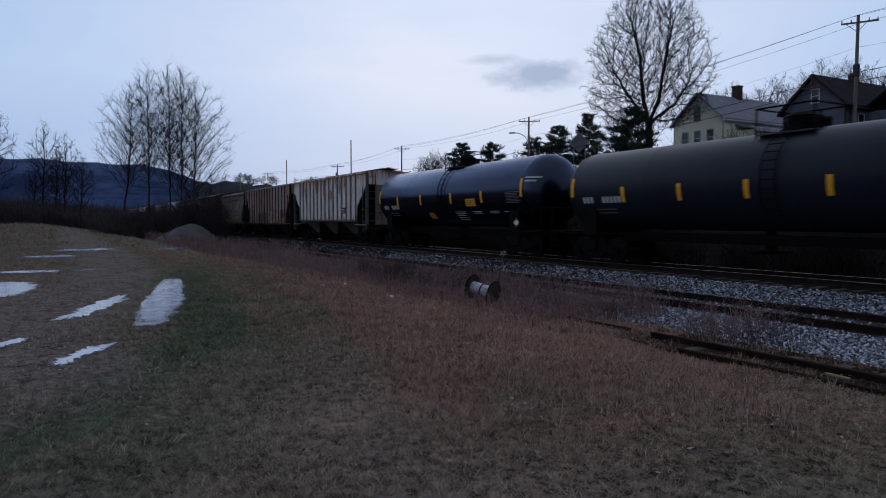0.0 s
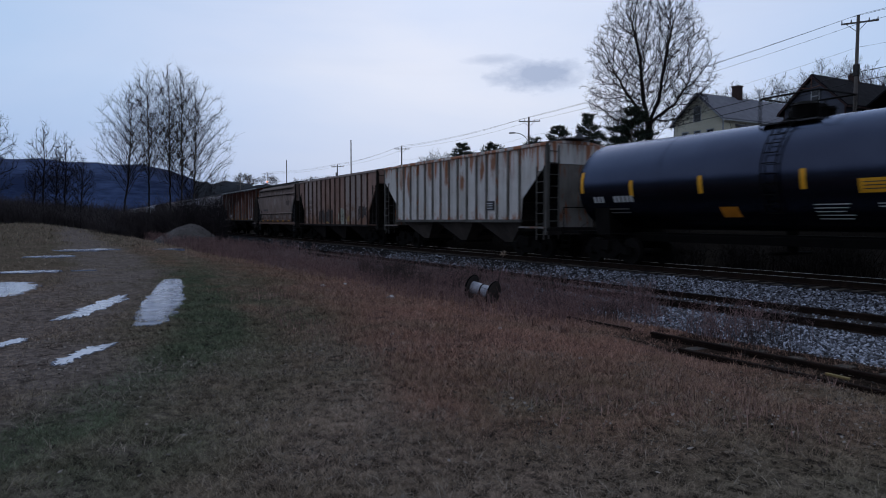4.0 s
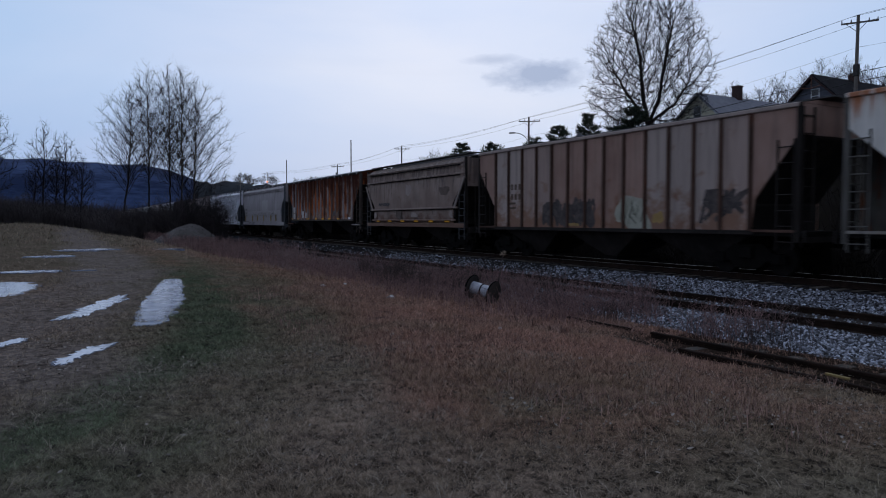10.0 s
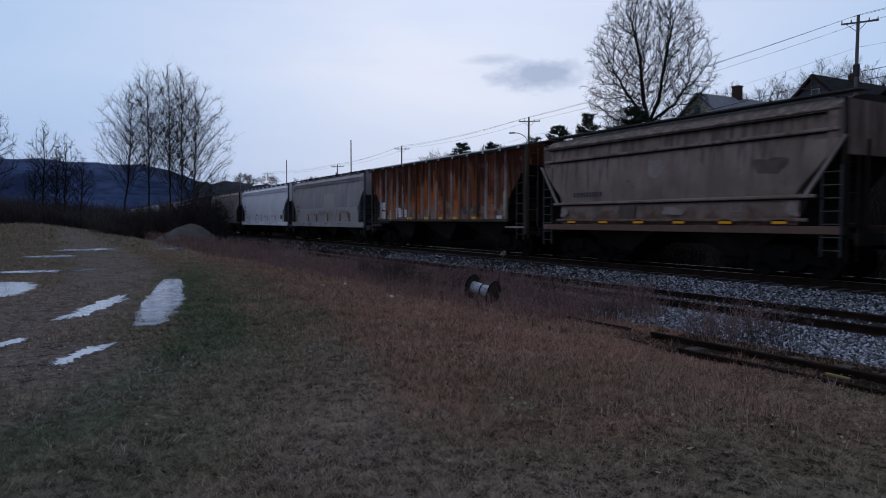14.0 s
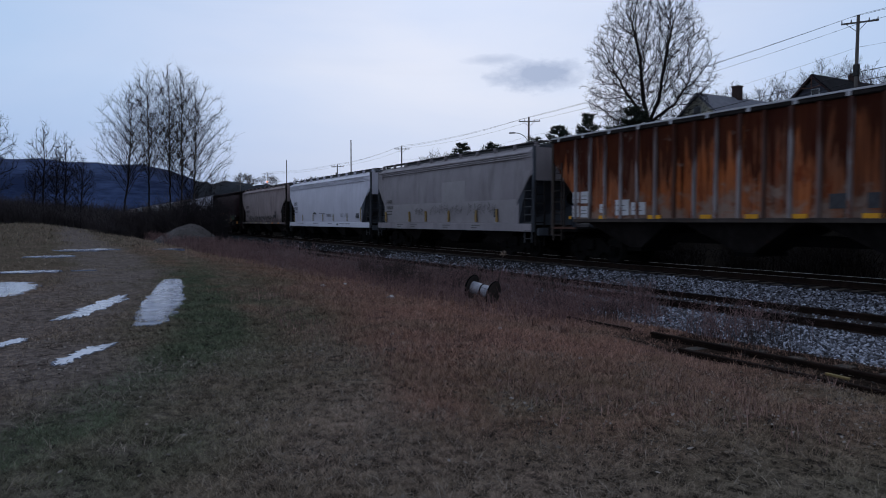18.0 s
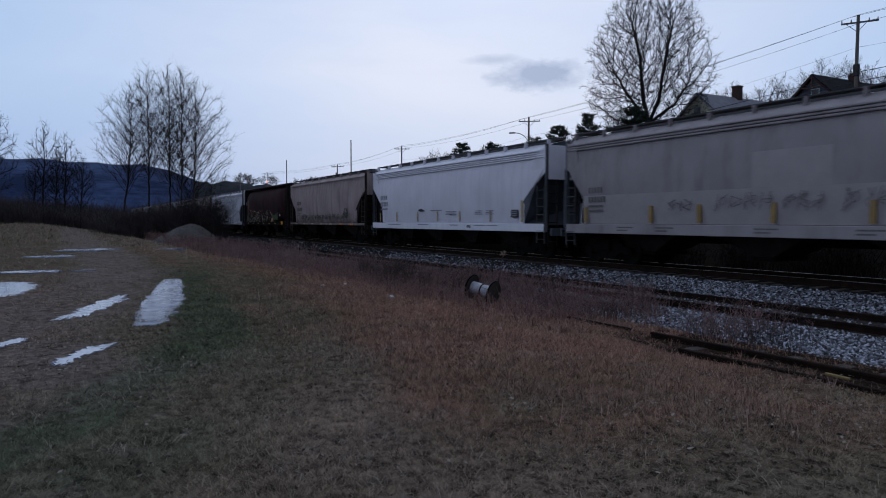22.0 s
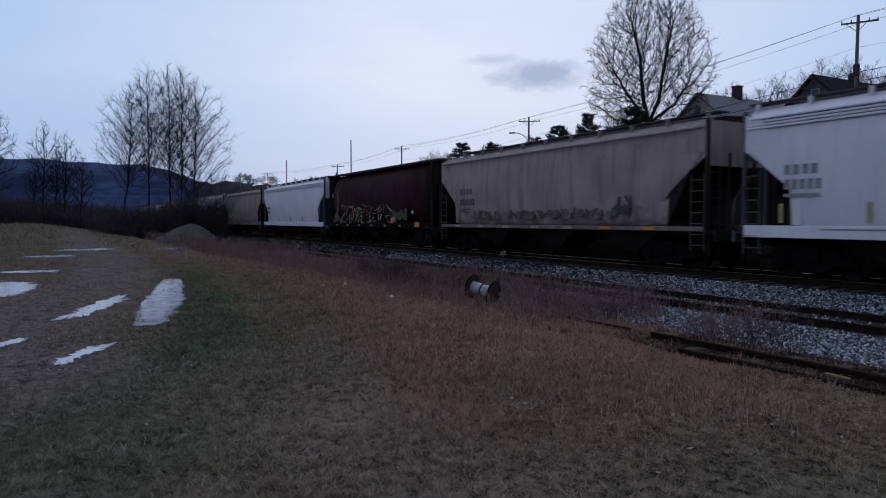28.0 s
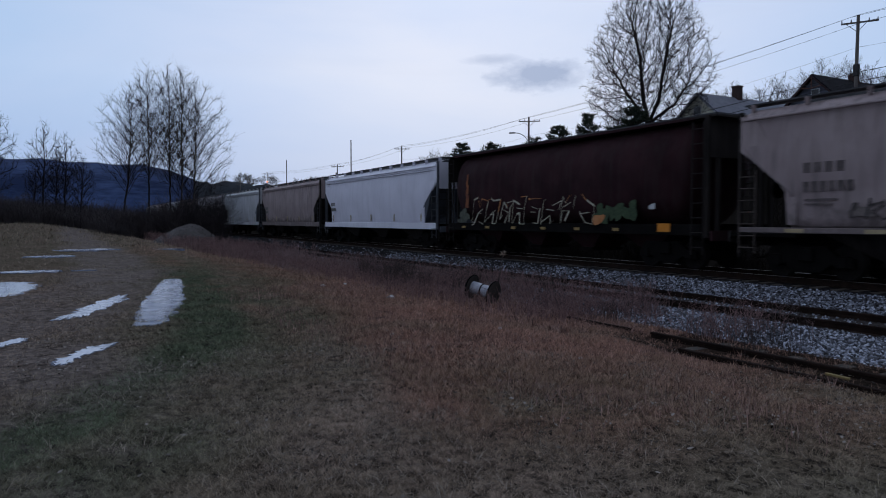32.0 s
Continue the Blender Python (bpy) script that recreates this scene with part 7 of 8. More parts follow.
M_YELLOWSIDE = mottled("pale_yellow_siding", (0.80, 0.75, 0.58), (0.86, 0.82, 0.66), 1.0, 0.8, 0.0, 0.0, 6.0, stretch=(1, 1, 6))
M_BLUESIDE = mottled("blue_grey_siding", (0.068, 0.076, 0.10), (0.10, 0.108, 0.14), 1.0, 0.8, 0.0, 0.0, 6.0, stretch=(1, 1, 6))
M_ROOFGREY = mottled("grey_shingle_roof", (0.13, 0.13, 0.155), (0.19, 0.19, 0.22), 1.5, 0.85, 0.0, 0.2, 9.0)
M_ROOFDARK = mottled("dark_shingle_roof", (0.010, 0.009, 0.011), (0.021, 0.019, 0.022), 1.5, 0.9, 0.0, 0.2, 9.0, spec=0.05)
M_TRIM = mottled("white_trim", (0.42, 0.43, 0.45), (0.52, 0.53, 0.55), 2.0, 0.7, 0.0, 0.0)
M_REDTRIM = mottled("dark_red_trim", (0.030, 0.015, 0.015), (0.050, 0.022, 0.020), 2.0, 0.7, 0.0, 0.0)
M_TRUSS = mottled("faded_red_truss", (0.14, 0.07, 0.055), (0.22, 0.12, 0.09), 3.0, 0.8, 0.0, 0.0)
M_BRICK = mottled("dark_chimney_brick", (0.035, 0.02, 0.018), (0.07, 0.04, 0.034), 8.0, 0.9, 0.0, 0.3)


def pane_material():
    m, n, s = material("dark_window_pane", 0.08, 0.0, 0.5)
    n.put(s.inputs["Base Color"], (0.012, 0.014, 0.018))
    return m


M_PANE = pane_material()
M_BLIND = mottled("pale_window_blind", (0.30, 0.32, 0.36), (0.38, 0.40, 0.44), 3.0, 0.3, 0.0, 0.0)


def window(house, face, u, z, w, h, trim, pane=None):
    """A sash window in a wall: face 'g' is the gable wall (y = 0 plane), 's' the side wall (x = half width)."""
    bm = bmesh.new()
    t = 0.09

    def b(u0, u1, z0, z1, d0, d1):
        if face == "g":
            box(bm, u0, u1, -d1, -d0, z0, z1)
        else:
            box(bm, house["half"] + d0, house["half"] + d1, u0, u1, z0, z1)
    b(u - w / 2 - t, u - w / 2, z - t, z + h + t, -0.05, 0.05)
    b(u + w / 2, u + w / 2 + t, z - t, z + h + t, -0.05, 0.05)
    b(u - w / 2, u + w / 2, z + h, z + h + t, -0.05, 0.05)
    b(u - w / 2, u + w / 2, z - t, z, -0.05, 0.08)
    b(u - w / 2, u + w / 2, z + h / 2 - 0.03, z + h / 2 + 0.03, -0.02, 0.035)
    f = part("window", bm, trim, house)
    bm = bmesh.new()
    b(u - w / 2, u + w / 2, z, z + h, 0.004, 0.015)
    part("pane", bm, pane or M_PANE, f, "dark glass pane")
    return f


def gable_house(label, at, half, eave, peak, depth, wall, roof, rake, over=0.35):
    """Gable towards -y, ridge along +y. Heights are above the base."""
    h = thing("house", label, "house", "houses on the bank", at)
    h["half"] = half
    bm = bmesh.new()
    outer = [(-half, 0), (half, 0), (half, eave), (0, peak - 0.12), (-half, eave)]
    prism(bm, outer, "y", 0, depth)
    part("wall", bm, wall, h)
    k = (peak - eave) / half
    for s in (-1, 1):
        bm = bmesh.new()
        prism(bm, [(0, peak), (s * (half + over), eave - over * k), (s * (half + over), eave - over * k + 0.16), (0, peak + 0.17)], "y", -over, depth + over)
        part("roof", bm, roof, h)
        bm = bmesh.new()
        prism(bm, [(0, peak - 0.16), (s * (half + over), eave - over * k - 0.16), (s * (half + over), eave - over * k + 0.02), (0, peak + 0.02)], "y", -over - 0.04, -over)
        part("rake_board", bm, rake, h)
        boxed("gutter", (s * (half + over) - 0.07, s * (half + over) + 0.07, -over, depth + over, eave - over * k - 0.10, eave - over * k + 0.02), rake, h)
        boxed("corner_board", (s * half - 0.06, s * half + 0.06, -0.02, 0.10, 0, eave), rake, h)
    return h


def build_houses():
    z = float(height(-53.4, 66))
    h = gable_house("pale yellow two-storey house with a grey shingle roof", (-53.5, 62, z), 3.35, 12.75 - z, 15.65 - z, 15.0, M_YELLOWSIDE, M_ROOFGREY, M_TRIM)

    window(h, "g", -0.05, 12.70 - z, 0.85, 1.55, M_TRIM)
    for u in (-1.73, -0.02, 1.72):
        window(h, "g", u, 9.95 - z, 0.8, 1.6, M_TRIM)
        window(h, "g", u, 6.95 - z, 0.8, 1.6, M_TRIM)
    for v in (3.0, 7.0, 11.0):
        window(h, "s", v, 9.6 - z, 0.8, 1.5, M_TRIM)
    c = boxed("chimney", (-0.40, 0.40, 6.1, 6.9, 14.6 - z, 17.0 - z), M_BRICK, h, "dark brick chimney")
    boxed("chimney_cap", (-0.47, 0.47, 6.03, 6.97, 17.0 - z, 17.15 - z), M_BRICK, c)
    # low white-edged lean-to on the side
    bm = bmesh.new()
    prism(bm, [(3.35, 11.9 - z), (5.6, 11.35 - z), (5.6, 11.5 - z), (3.35, 12.1 - z)], "y", 2.0, 14.0)
    part("porch_roof", bm, M_ROOFGREY, h)
    boxed("porch_fascia", (5.6, 5.68, 2.0, 14.0, 11.15 - z, 11.52 - z), M_TRIM, h)
    boxed("porch_wall", (3.36, 5.4, 2.4, 13.6, 0, 11.4 - z), M_YELLOWSIDE, h)
    z = float(height(-40, 66))
    d = gable_house("blue-grey house with a dark roof and red-brown rake boards", (-40.0, 62, z), 3.0, 12.35 - z, 15.2 - z, 13.0, M_BLUESIDE, M_ROOFDARK, M_REDTRIM, 0.45)
    window(d, "g", 0.15, 12.7 - z, 0.7, 1.2, M_TRIM)
    for u in (-1.5, 0.15):
        window(d, "g", u, 9.9 - z, 0.8, 1.55, M_TRIM, M_BLIND)
        window(d, "g", u, 7.2 - z, 0.8, 1.55, M_TRIM)
    for v in (2.5, 6.0, 9.5):
        window(d, "s", v, 9.9 - z, 0.8, 1.5, M_TRIM)
    c = boxed("chimney", (-0.35, 0.35, 6.0, 6.7, 14.4 - z, 15.95 - z), M_BRICK, d, "dark brick chimney")
    bm = bmesh.new()
    for s_ in (-1, 1):
        rod(bm, (0, -0.46, 14.0 - z), (s_ * 0.95, -0.46, 14.15 - z), 0.05, seg=4)
    rod(bm, (0, -0.46, 14.0 - z), (0, -0.46, 15.0 - z), 0.05, seg=4)
    part("gable_truss", bm, M_TRUSS, d, "reddish wooden truss under the peak")
    # wing towards the right
    boxed("wing_wall", (3.0, 9.0, 3.0, 11.0, 0, 11.6 - z), M_BLUESIDE, d)
    bm = bmesh.new()
    prism(bm, [(2.6, 11.4 - z), (7.0, 14.6 - z), (11.4, 11.4 - z), (11.4, 11.6 - z), (7.0, 14.8 - z), (2.6, 11.6 - z)][:6], "y", 2.6, 11.4)
    part("wing_roof", bm, M_ROOFDARK, d)
    # back of a diamond road sign on two posts
    s = thing("road_sign", "back of a diamond road sign on two posts", "road sign", "", (-66.0, 55.6, float(height(-66, 55.6))))
    zz = 11.2 - float(height(-66, 55.6))
    m_sign = mottled("bare_sign_metal", (0.085, 0.087, 0.10), (0.13, 0.133, 0.15), 2.0, 0.7, 0.0, 0.0)
    bm = box(bmesh.new(), -0.9, 0.9, -0.02, 0.02, -0.9, 0.9)
    bm.transform(pose(0, 0, zz, 0, 45, 0))
    bm.transform(pose(0, 0, 0, 0, 0, 28))
    part("plate", bm, m_sign, s, "bare grey back of the plate")
    for x in (-0.75, 0.75):
        part("post", box(bmesh.new(), x * 0.88 - 0.05, x * 0.88 + 0.05, 0.02 + x * 0.47, 0.1 + x * 0.47, -0.3, zz), m_sign, s)


build_houses()


# ---------------------------------------------------------------- field: puddles, heap, cable reel
def ice_material():
    m, n, s = material("grey_ice_on_puddle", 0.10, 0.0, 0.27)
    at = n.add("ShaderNodeTexCoord").outputs["Object"]
    f = n.noise(at, 1.6, 5, 0.6)
    n.put(s.inputs["Base Color"], n.mix(n.ramp(f, (0.35, 0.0), (0.65, 1.0)), (0.12, 0.14, 0.20), (0.29, 0.325, 0.43)))
    n.put(s.inputs["Roughness"], n.math("ADD", 0.06, n.math("MULTIPLY", f, 0.22)))
    return m


M_ICE = ice_material()


PUDDLES = []


def puddle(x, y, length, width, turn, bend=0.0, seed=0, ragged=0.22, taper=0.0):
    """A frozen puddle with a ragged outline, lying in the rut."""
    PUDDLES.append((x, y, length, width, turn))
    r = random.Random(seed)
    bm = bmesh.new()
    k = 180
    ph = [r.uniform(0, 6.283) for _ in range(8)]
    loop, low = [], []
    level = float(height(x, y)) + (0.03 if x < -24 else 0.010)
    for i in range(k):
        a = 6.2832 * i / k
        ca, sa = math.cos(a), math.sin(a)
        wave = 0.5 * math.sin(2 * a + ph[0]) + 0.4 * math.sin(3 * a + ph[1]) + 0.4 * math.sin(5 * a + ph[2]) + 0.3 * math.sin(11 * a + ph[3]) + 0.3 * math.sin(17 * a + ph[4]) + 0.3 * math.sin(31 * a + ph[5]) + 0.25 * math.sin(53 * a + ph[6])
        u = length / 2 * math.copysign(abs(ca) ** 0.75, ca) * (1 + 0.35 * ragged * wave + r.uniform(-0.025, 0.025))
        v = width / 2 * math.copysign(abs(sa) ** 0.75, sa) * (1 + ragged * wave + r.uniform(-0.12, 0.12))
        v = v * (1 - taper * u / length * 2) + bend * (u / length * 2) ** 2
        c, s = math.cos(math.radians(turn)), math.sin(math.radians(turn))
        px, py = x + u * c - v * s, y + u * s + v * c
        loop.append(bm.verts.new((px, py, level)))
        low.append(bm.verts.new((px, py, level - 0.12)))
    bm.faces.new(loop)
    for i in range(k):
        bm.faces.new((loop[i], low[i], low[(i + 1) % k], loop[(i + 1) % k]))
    bmesh.ops.recalc_face_normals(bm, faces=bm.faces)
    return tagged(part("puddle", bm, M_ICE), "frozen pale puddle in the dirt track", "puddle", "frozen puddles")


def build_puddles():
    puddle(-16.1, 1.92, 8.9, 0.74, 170.2, 0.03, 1, 0.14, 0.20)
    puddle(-14.6, 0.52, 3.6, 0.40, 160, 0.0, 2, 0.5)
    puddle(-9.5, 0.17, 1.2, 0.27, 152, 0.0, 3, 0.5)
    puddle(-19.3, -1.5, 4.0, 1.7, 175, 0.0, 4)
    puddle(-25.2, -1.0, 1.8, 1.0, 90, 0.0, 5, 0.3)
    puddle(-35.0, -0.6, 2.0, 1.5, 95, 0.0, 6, 0.35)
    puddle(-40.5, 0.9, 2.6, 2.0, 120, 0.0, 7, 0.35)
    puddle(-10.7, -0.75, 0.9, 0.25, 150, 0.0, 8, 0.3)
    puddle(-25.1, 0.5, 0.7, 0.22, 90, 0.0, 9, 0.3)
    puddle(-41.5, 5.0, 1.6, 0.8, 100, 0.0, 10, 0.35)


build_puddles()


def build_heap():
    x0, y0 = -60.0, 9.0
    z0 = float(height(x0, y0))
    r = np.random.default_rng(9)
    xs = np.linspace(-4.6, 4.6, 64)
    ys = np.linspace(-4.0, 4.0, 64)

    def fz(gx, gy):
        d = np.sqrt((gx / 3.9) ** 2 + ((gy + 0.15 * gx) / 3.1) ** 2)
        return 1.75 * np.clip(1 - d ** 1.5, 0, 1) * (1 + 0.10 * np.sin(2.1 * gx + 1) * np.sin(1.9 * gy)) + r.normal(0, 0.028, gx.shape) - 0.06
    v, f = lattice(xs, ys, fz)
    h = thing("gravel_heap", "heap of grey gravel at the edge of the field", "gravel heap", "", (x0, y0, z0))
    arrays("mound", v, f, M_HEAP, h, smooth=False)
    n = 900
    px, py = r.uniform(-3.8, 3.8, n), r.uniform(-3.2, 3.2, n)
    st = stones(px, py, fz(px, py), r.uniform(0.03, 0.09, n), r)
    ob = arrays("loose_stones", st[0], st[1], M_HEAP, h)
    tagged(ob, kind="stuff")


def stones(x, y, z, size, r):
    """Crushed stones: squashed, jittered octahedra."""
    n = len(x)
    base = np.array([(1, 0, 0), (0, 1, 0), (-1, 0, 0), (0, -1, 0), (0, 0, 1), (0, 0, -1)], dtype=float)
    v = base[None] * r.uniform(0.6, 1.25, (n, 6, 1)) + r.normal(0, 0.16, (n, 6, 3))
    a = r.uniform(0, 6.283, n)
    c, s = np.cos(a)[:, None], np.sin(a)[:, None]
    v = np.stack([v[..., 0] * c - v[..., 1] * s, v[..., 0] * s + v[..., 1] * c, v[..., 2] * 0.75], -1) * size[:, None, None]
    v += np.stack([x, y, z], -1)[:, None, :]
    tri = np.array([(0, 1, 4), (1, 2, 4), (2, 3, 4), (3, 0, 4), (1, 0, 5), (0, 3, 5)])
    f = (np.arange(n)[:, None, None] * 6 + tri[None]).reshape(-1, 3)
    return v.reshape(-1, 3), f


build_heap()


def build_ballast():
    r = np.random.default_rng(31)

    def scatter(name, n, x0, x1, y0, y1, prof, lo, hi, label):
        x, y = x1 - (x1 - x0) * r.uniform(0, 1, n) ** 1.25, r.uniform(y0, y1, n)
        far = r.uniform(0, 1, n) < 0.30 + 0.70 * sm(22, 12, -x) + 0.25 * (speckle(x, y, 1.2, 33) - 0.5)
        far &= r.uniform(0, 1, n) > 0.5 * sm(15.2, 15.9, y) * sm(12, 30, -x)
        x, y = x[far], y[far]
        n = len(x)
        py, pz = zip(*prof)
        st = stones(x, y, np.interp(y, py, pz) + r.uniform(-0.005, 0.022, n), r.uniform(lo, hi, n), r)
        tagged(arrays(name, st[0], st[1], M_STONE), label, "ballast", kind="stuff")
    scatter("ballast_stones", 44000, -34, 0, 14.3, 16.2, MAIN_BED, 0.020, 0.048, "loose grey ballast stones of the main line")
    scatter("ballast_stones", 36000, -30, 0, 9.9, 12.2, MID_BED, 0.020, 0.045, "loose grey ballast stones beside the middle track")
    scatter("ballast_stones", 9000, -95, -32, 14.2, 16.2, MAIN_BED, 0.028, 0.058, "loose grey ballast stones further along the main line")
    scatter("ballast_stones", 4000, -70, -29, 10.6, 12.2, MID_BED, 0.035, 0.075, "loose grey ballast stones further along the middle track")
    scatter("ballast_stones", 9000, -30, 0, 14.0, 15.0, MID_BED, 0.020, 0.045, "loose grey ballast stones between the tracks")
    scatter("ballast_stones", 2300, -17, 0, 12.45, 13.75, ((12.2, -0.345), (14.0, -0.345)), 0.018, 0.042, "scattered ballast stones between the middle rails")


build_ballast()


# ---------------------------------------------------------------- grass, weeds and litter
def straw_material(name, dark, light, rough=0.9):
    m, n, s = material(name, rough, 0.0, 0.12)
    r = n.add("ShaderNodeNewGeometry").outputs["Random Per Island"]
    at = n.add("ShaderNodeTexCoord").outputs["Object"]
    f = n.math("ADD", n.math("MULTIPLY", r, 0.75), n.math("MULTIPLY", n.noise(at, 2.6, 4), 0.55))
    n.put(s.inputs["Base Color"], n.mix(n.ramp(f, (0.25, 0.0), (1.05, 1.0)), dark, light))
    return m


M_STRAW = straw_material("dead_straw", (0.045, 0.033, 0.025), (0.395, 0.305, 0.235))
M_BLEACHED = straw_material("bleached_straw", (0.050, 0.040, 0.034), (0.40, 0.335, 0.275))
M_REDSTRAW = straw_material("reddish_dead_grass", (0.062, 0.037, 0.032), (0.430, 0.272, 0.228))
M_WEED = straw_material("red_brown_weed_stalks", (0.070, 0.043, 0.042), (0.320, 0.200, 0.190))
M_PALEWEED = straw_material("pale_pink_weed_stalks", (0.085, 0.058, 0.056), (0.36, 0.255, 0.245))
M_DARKWEED = straw_material("dark_weed_stalks", (0.022, 0.016, 0.016), (0.085, 0.064, 0.060))
M_DARKLEAF = straw_material("wet_dark_leaves", (0.012, 0.010, 0.009), (0.085, 0.065, 0.052))
M_LITTER = straw_material("fallen_leaves", (0.016, 0.012, 0.011), (0.30, 0.265, 0.235))


def sector(n, near, far, r, a0=-7.0, a1=62.0):
    """Random spots on the ground between two distances, on bearings from -x towards +y."""
    d = np.sqrt(r.uniform(near * near, far * far, n))
    a = np.radians(r.uniform(a0, a1, n))
    return -np.cos(a) * d, np.sin(a) * d


def blades(x, y, long_, wide, lie, r):
    """Bent blades of two triangles each; lie: how flat they lie."""
    n = len(x)
    z = height(x, y)
    a, b = r.uniform(0, 6.283, n), r.uniform(0, 6.283, n)
    L = long_ * r.uniform(0.45, 1.35, n)
    flat = np.clip(r.normal(lie, 0.22, n), 0.05, 0.97)
    out = np.stack([np.cos(a) * flat, np.sin(a) * flat, np.sqrt(1 - flat ** 2) * 0.9], -1) * L[:, None]
    side = np.stack([np.cos(b), np.sin(b), np.zeros(n)], -1) * (wide * r.uniform(0.6, 1.4, n))[:, None]
    p = np.stack([x, y, z - 0.006], -1)
    mid = p + out * 0.6
    tip = p + out * np.array([1.15, 1.15, 0.85])
    v = np.stack([p - side, p + side, mid + side * 0.7, mid - side * 0.7, tip], 1).reshape(-1, 3)
    k = np.arange(n)[:, None, None] * 5
    f = (k + np.array([[0, 1, 2], [0, 2, 3], [3, 2, 4]])[None]).reshape(-1, 3)
    return v, f


def in_puddle(x, y):
    hit = np.zeros(len(x), dtype=bool)
    for px, py, length, width, turn in PUDDLES:
        c, s = math.cos(math.radians(turn)), math.sin(math.radians(turn))
        u, v = (x - px) * c + (y - py) * s, -(x - px) * s + (y - py) * c
        hit |= (u / length * 2) ** 2 + (v / width * 2) ** 2 < 0.95
    return hit


def grass_material():
    m, n, s = material("matted_dead_grass", 0.95, 0.0, 0.06)
    col, hand, fine = field_colour(n, True)
    n.put(s.inputs["Base Color"], col)
    return m


def build_grass():
    r = np.random.default_rng(55)
    piles = {"dry_grass": [], "reddish_grass": [], "green_grass": []}
    labels = {"dry_grass": "short matted straw-coloured dead grass", "reddish_grass": "short reddish dead grass", "green_grass": "short green grass beside the dirt track"}
    mat = grass_material()
    for n, near, far, long_, wide, lie in ((290000, 3.4, 7.5, 0.060, 0.0017, 0.84), (210000, 7.0, 14.0, 0.075, 0.0028, 0.80), (130000, 13.0, 27.0, 0.085, 0.0042, 0.72), (40000, 25.0, 60.0, 0.11, 0.009, 0.62), (22000, 44.0, 88.0, 0.24, 0.022, 0.5)):
        x, y = sector(n, near, far, r)
        tuft = np.clip(0.75 * speckle(x, y, 0.10, 1) + 0.75 * speckle(x, y, 0.28, 2) + 0.55 * speckle(x, y, 1.3, 3) - 0.62, 0, 1)
        siding = (x > -8.6) & (y > 7.85) & (r.uniform(0, 1, n) < np.where((y > 8.55) & (y < 9.1) | (y < 8.2), 0.97, 0.72))
        keep = (r.uniform(0, 1, n) > 0.85 * ruts(x, y)) & (r.uniform(0, 1, n) < (0.10 + 1.9 * tuft) * (1 - 0.72 * sm(8.0, 3.5, -x) * sm(2.2, 4.0, y))) & (y < 9.9) & (y > -9) & ~in_puddle(x, y) & ~siding
        x, y, tuft = x[keep], y[keep], tuft[keep]
        u = r.uniform(0, 1, len(x))
        g, rd = greenness(x, y), reddish(x, y)
        kind = np.where((g > 0.45) & (y < 3.0 - 0.25 * x), 2, np.where(u < 0.85 * rd, 1, 0))
        tall = (0.75 + 0.7 * tuft) * (1 - 0.35 * paleness(x, y))
        for k, name in enumerate(piles):
            m = kind == k
            if m.sum():
                piles[name].append((x[m], y[m], *blades(x[m], y[m], long_ * tall[m] * (1.3 if k == 1 else 1.0), wide, lie - (0.10 if k == 1 else 0), r)))
    # flat dead strands over the thin spots near the viewer
    x, y = sector(90000, 3.4, 8.5, r)
    ok = (y < 9) & ~in_puddle(x, y) & (r.uniform(0, 1, len(x)) > 0.7 * ruts(x, y))
    x, y = x[ok], y[ok]
    piles["dry_grass"].append((x, y, *blades(x, y, 0.05 * (0.6 + speckle(x, y, 0.2, 8)), 0.0021, 0.95, r)))
    for name, sets in piles.items():
        vs, fs, xs, ys, base = [], [], [], [], 0
        for x, y, v, f in sets:
            vs.append(v)
            fs.append(f + base)
            xs.append(np.repeat(x, 5))
            ys.append(np.repeat(y, 5))
            base += len(v)
        ob = arrays(name, np.concatenate(vs), np.concatenate(fs), mat)
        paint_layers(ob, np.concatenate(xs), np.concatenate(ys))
        tagged(ob, labels[name], "grass", kind="stuff")
    # long bleached strands lying in loose mats near the viewer
    x, y = sector(70000, 3.3, 9.0, r, -7.0, 64.0)
    mat_of = 0.7 * speckle(x, y, 0.45, 121) + 0.5 * speckle(x, y, 0.14, 122)
    ok = (y < 9) & ~in_puddle(x, y) & (r.uniform(0, 1, len(x)) < np.clip(2.4 * (mat_of - 0.50), 0.02, 1) * (1 - 0.55 * sm(8.0, 3.5, -x) * sm(2.2, 4.0, y))) & (ruts(x, y) < 0.75)
    x, y = x[ok], y[ok]
    v, f = blades(x, y, 0.105, 0.0023, 0.90, r)
    tagged(arrays("bleached_straw", v, f, M_BLEACHED), "loose bleached strands of dead grass lying on the field", "grass", kind="stuff")
    # thin reddish stems that still stand
    x, y = sector(60000, 5.0, 19.0, r, 8.0, 60.0)
    ok = (y > 2.8) & (y < 9.3) & (r.uniform(0, 1, len(x)) < np.clip(1.7 * (speckle(x, y, 0.8, 131) - 0.35) * reddish(x, y), 0, 1)) & ~((x > -8.3) & (y > 7.9))
    x, y = x[ok], y[ok]
    v, f = blades(x, y, 0.15, 0.0026, 0.38, r)
    tagged(arrays("standing_grass", v, f, M_REDSTRAW), "thin reddish dead grass stems still standing", "grass", kind="stuff")
    # taller dry tufts here and there
    x0, y0 = sector(380, 4.0, 24.0, r)
    ok = (ruts(x0, y0) < 0.3) & (y0 < 9.5) & (y0 > 1.5)
    x0, y0 = x0[ok], y0[ok]
    k = 24
    x = np.repeat(x0, k) + r.normal(0, 0.06, len(x0) * k)
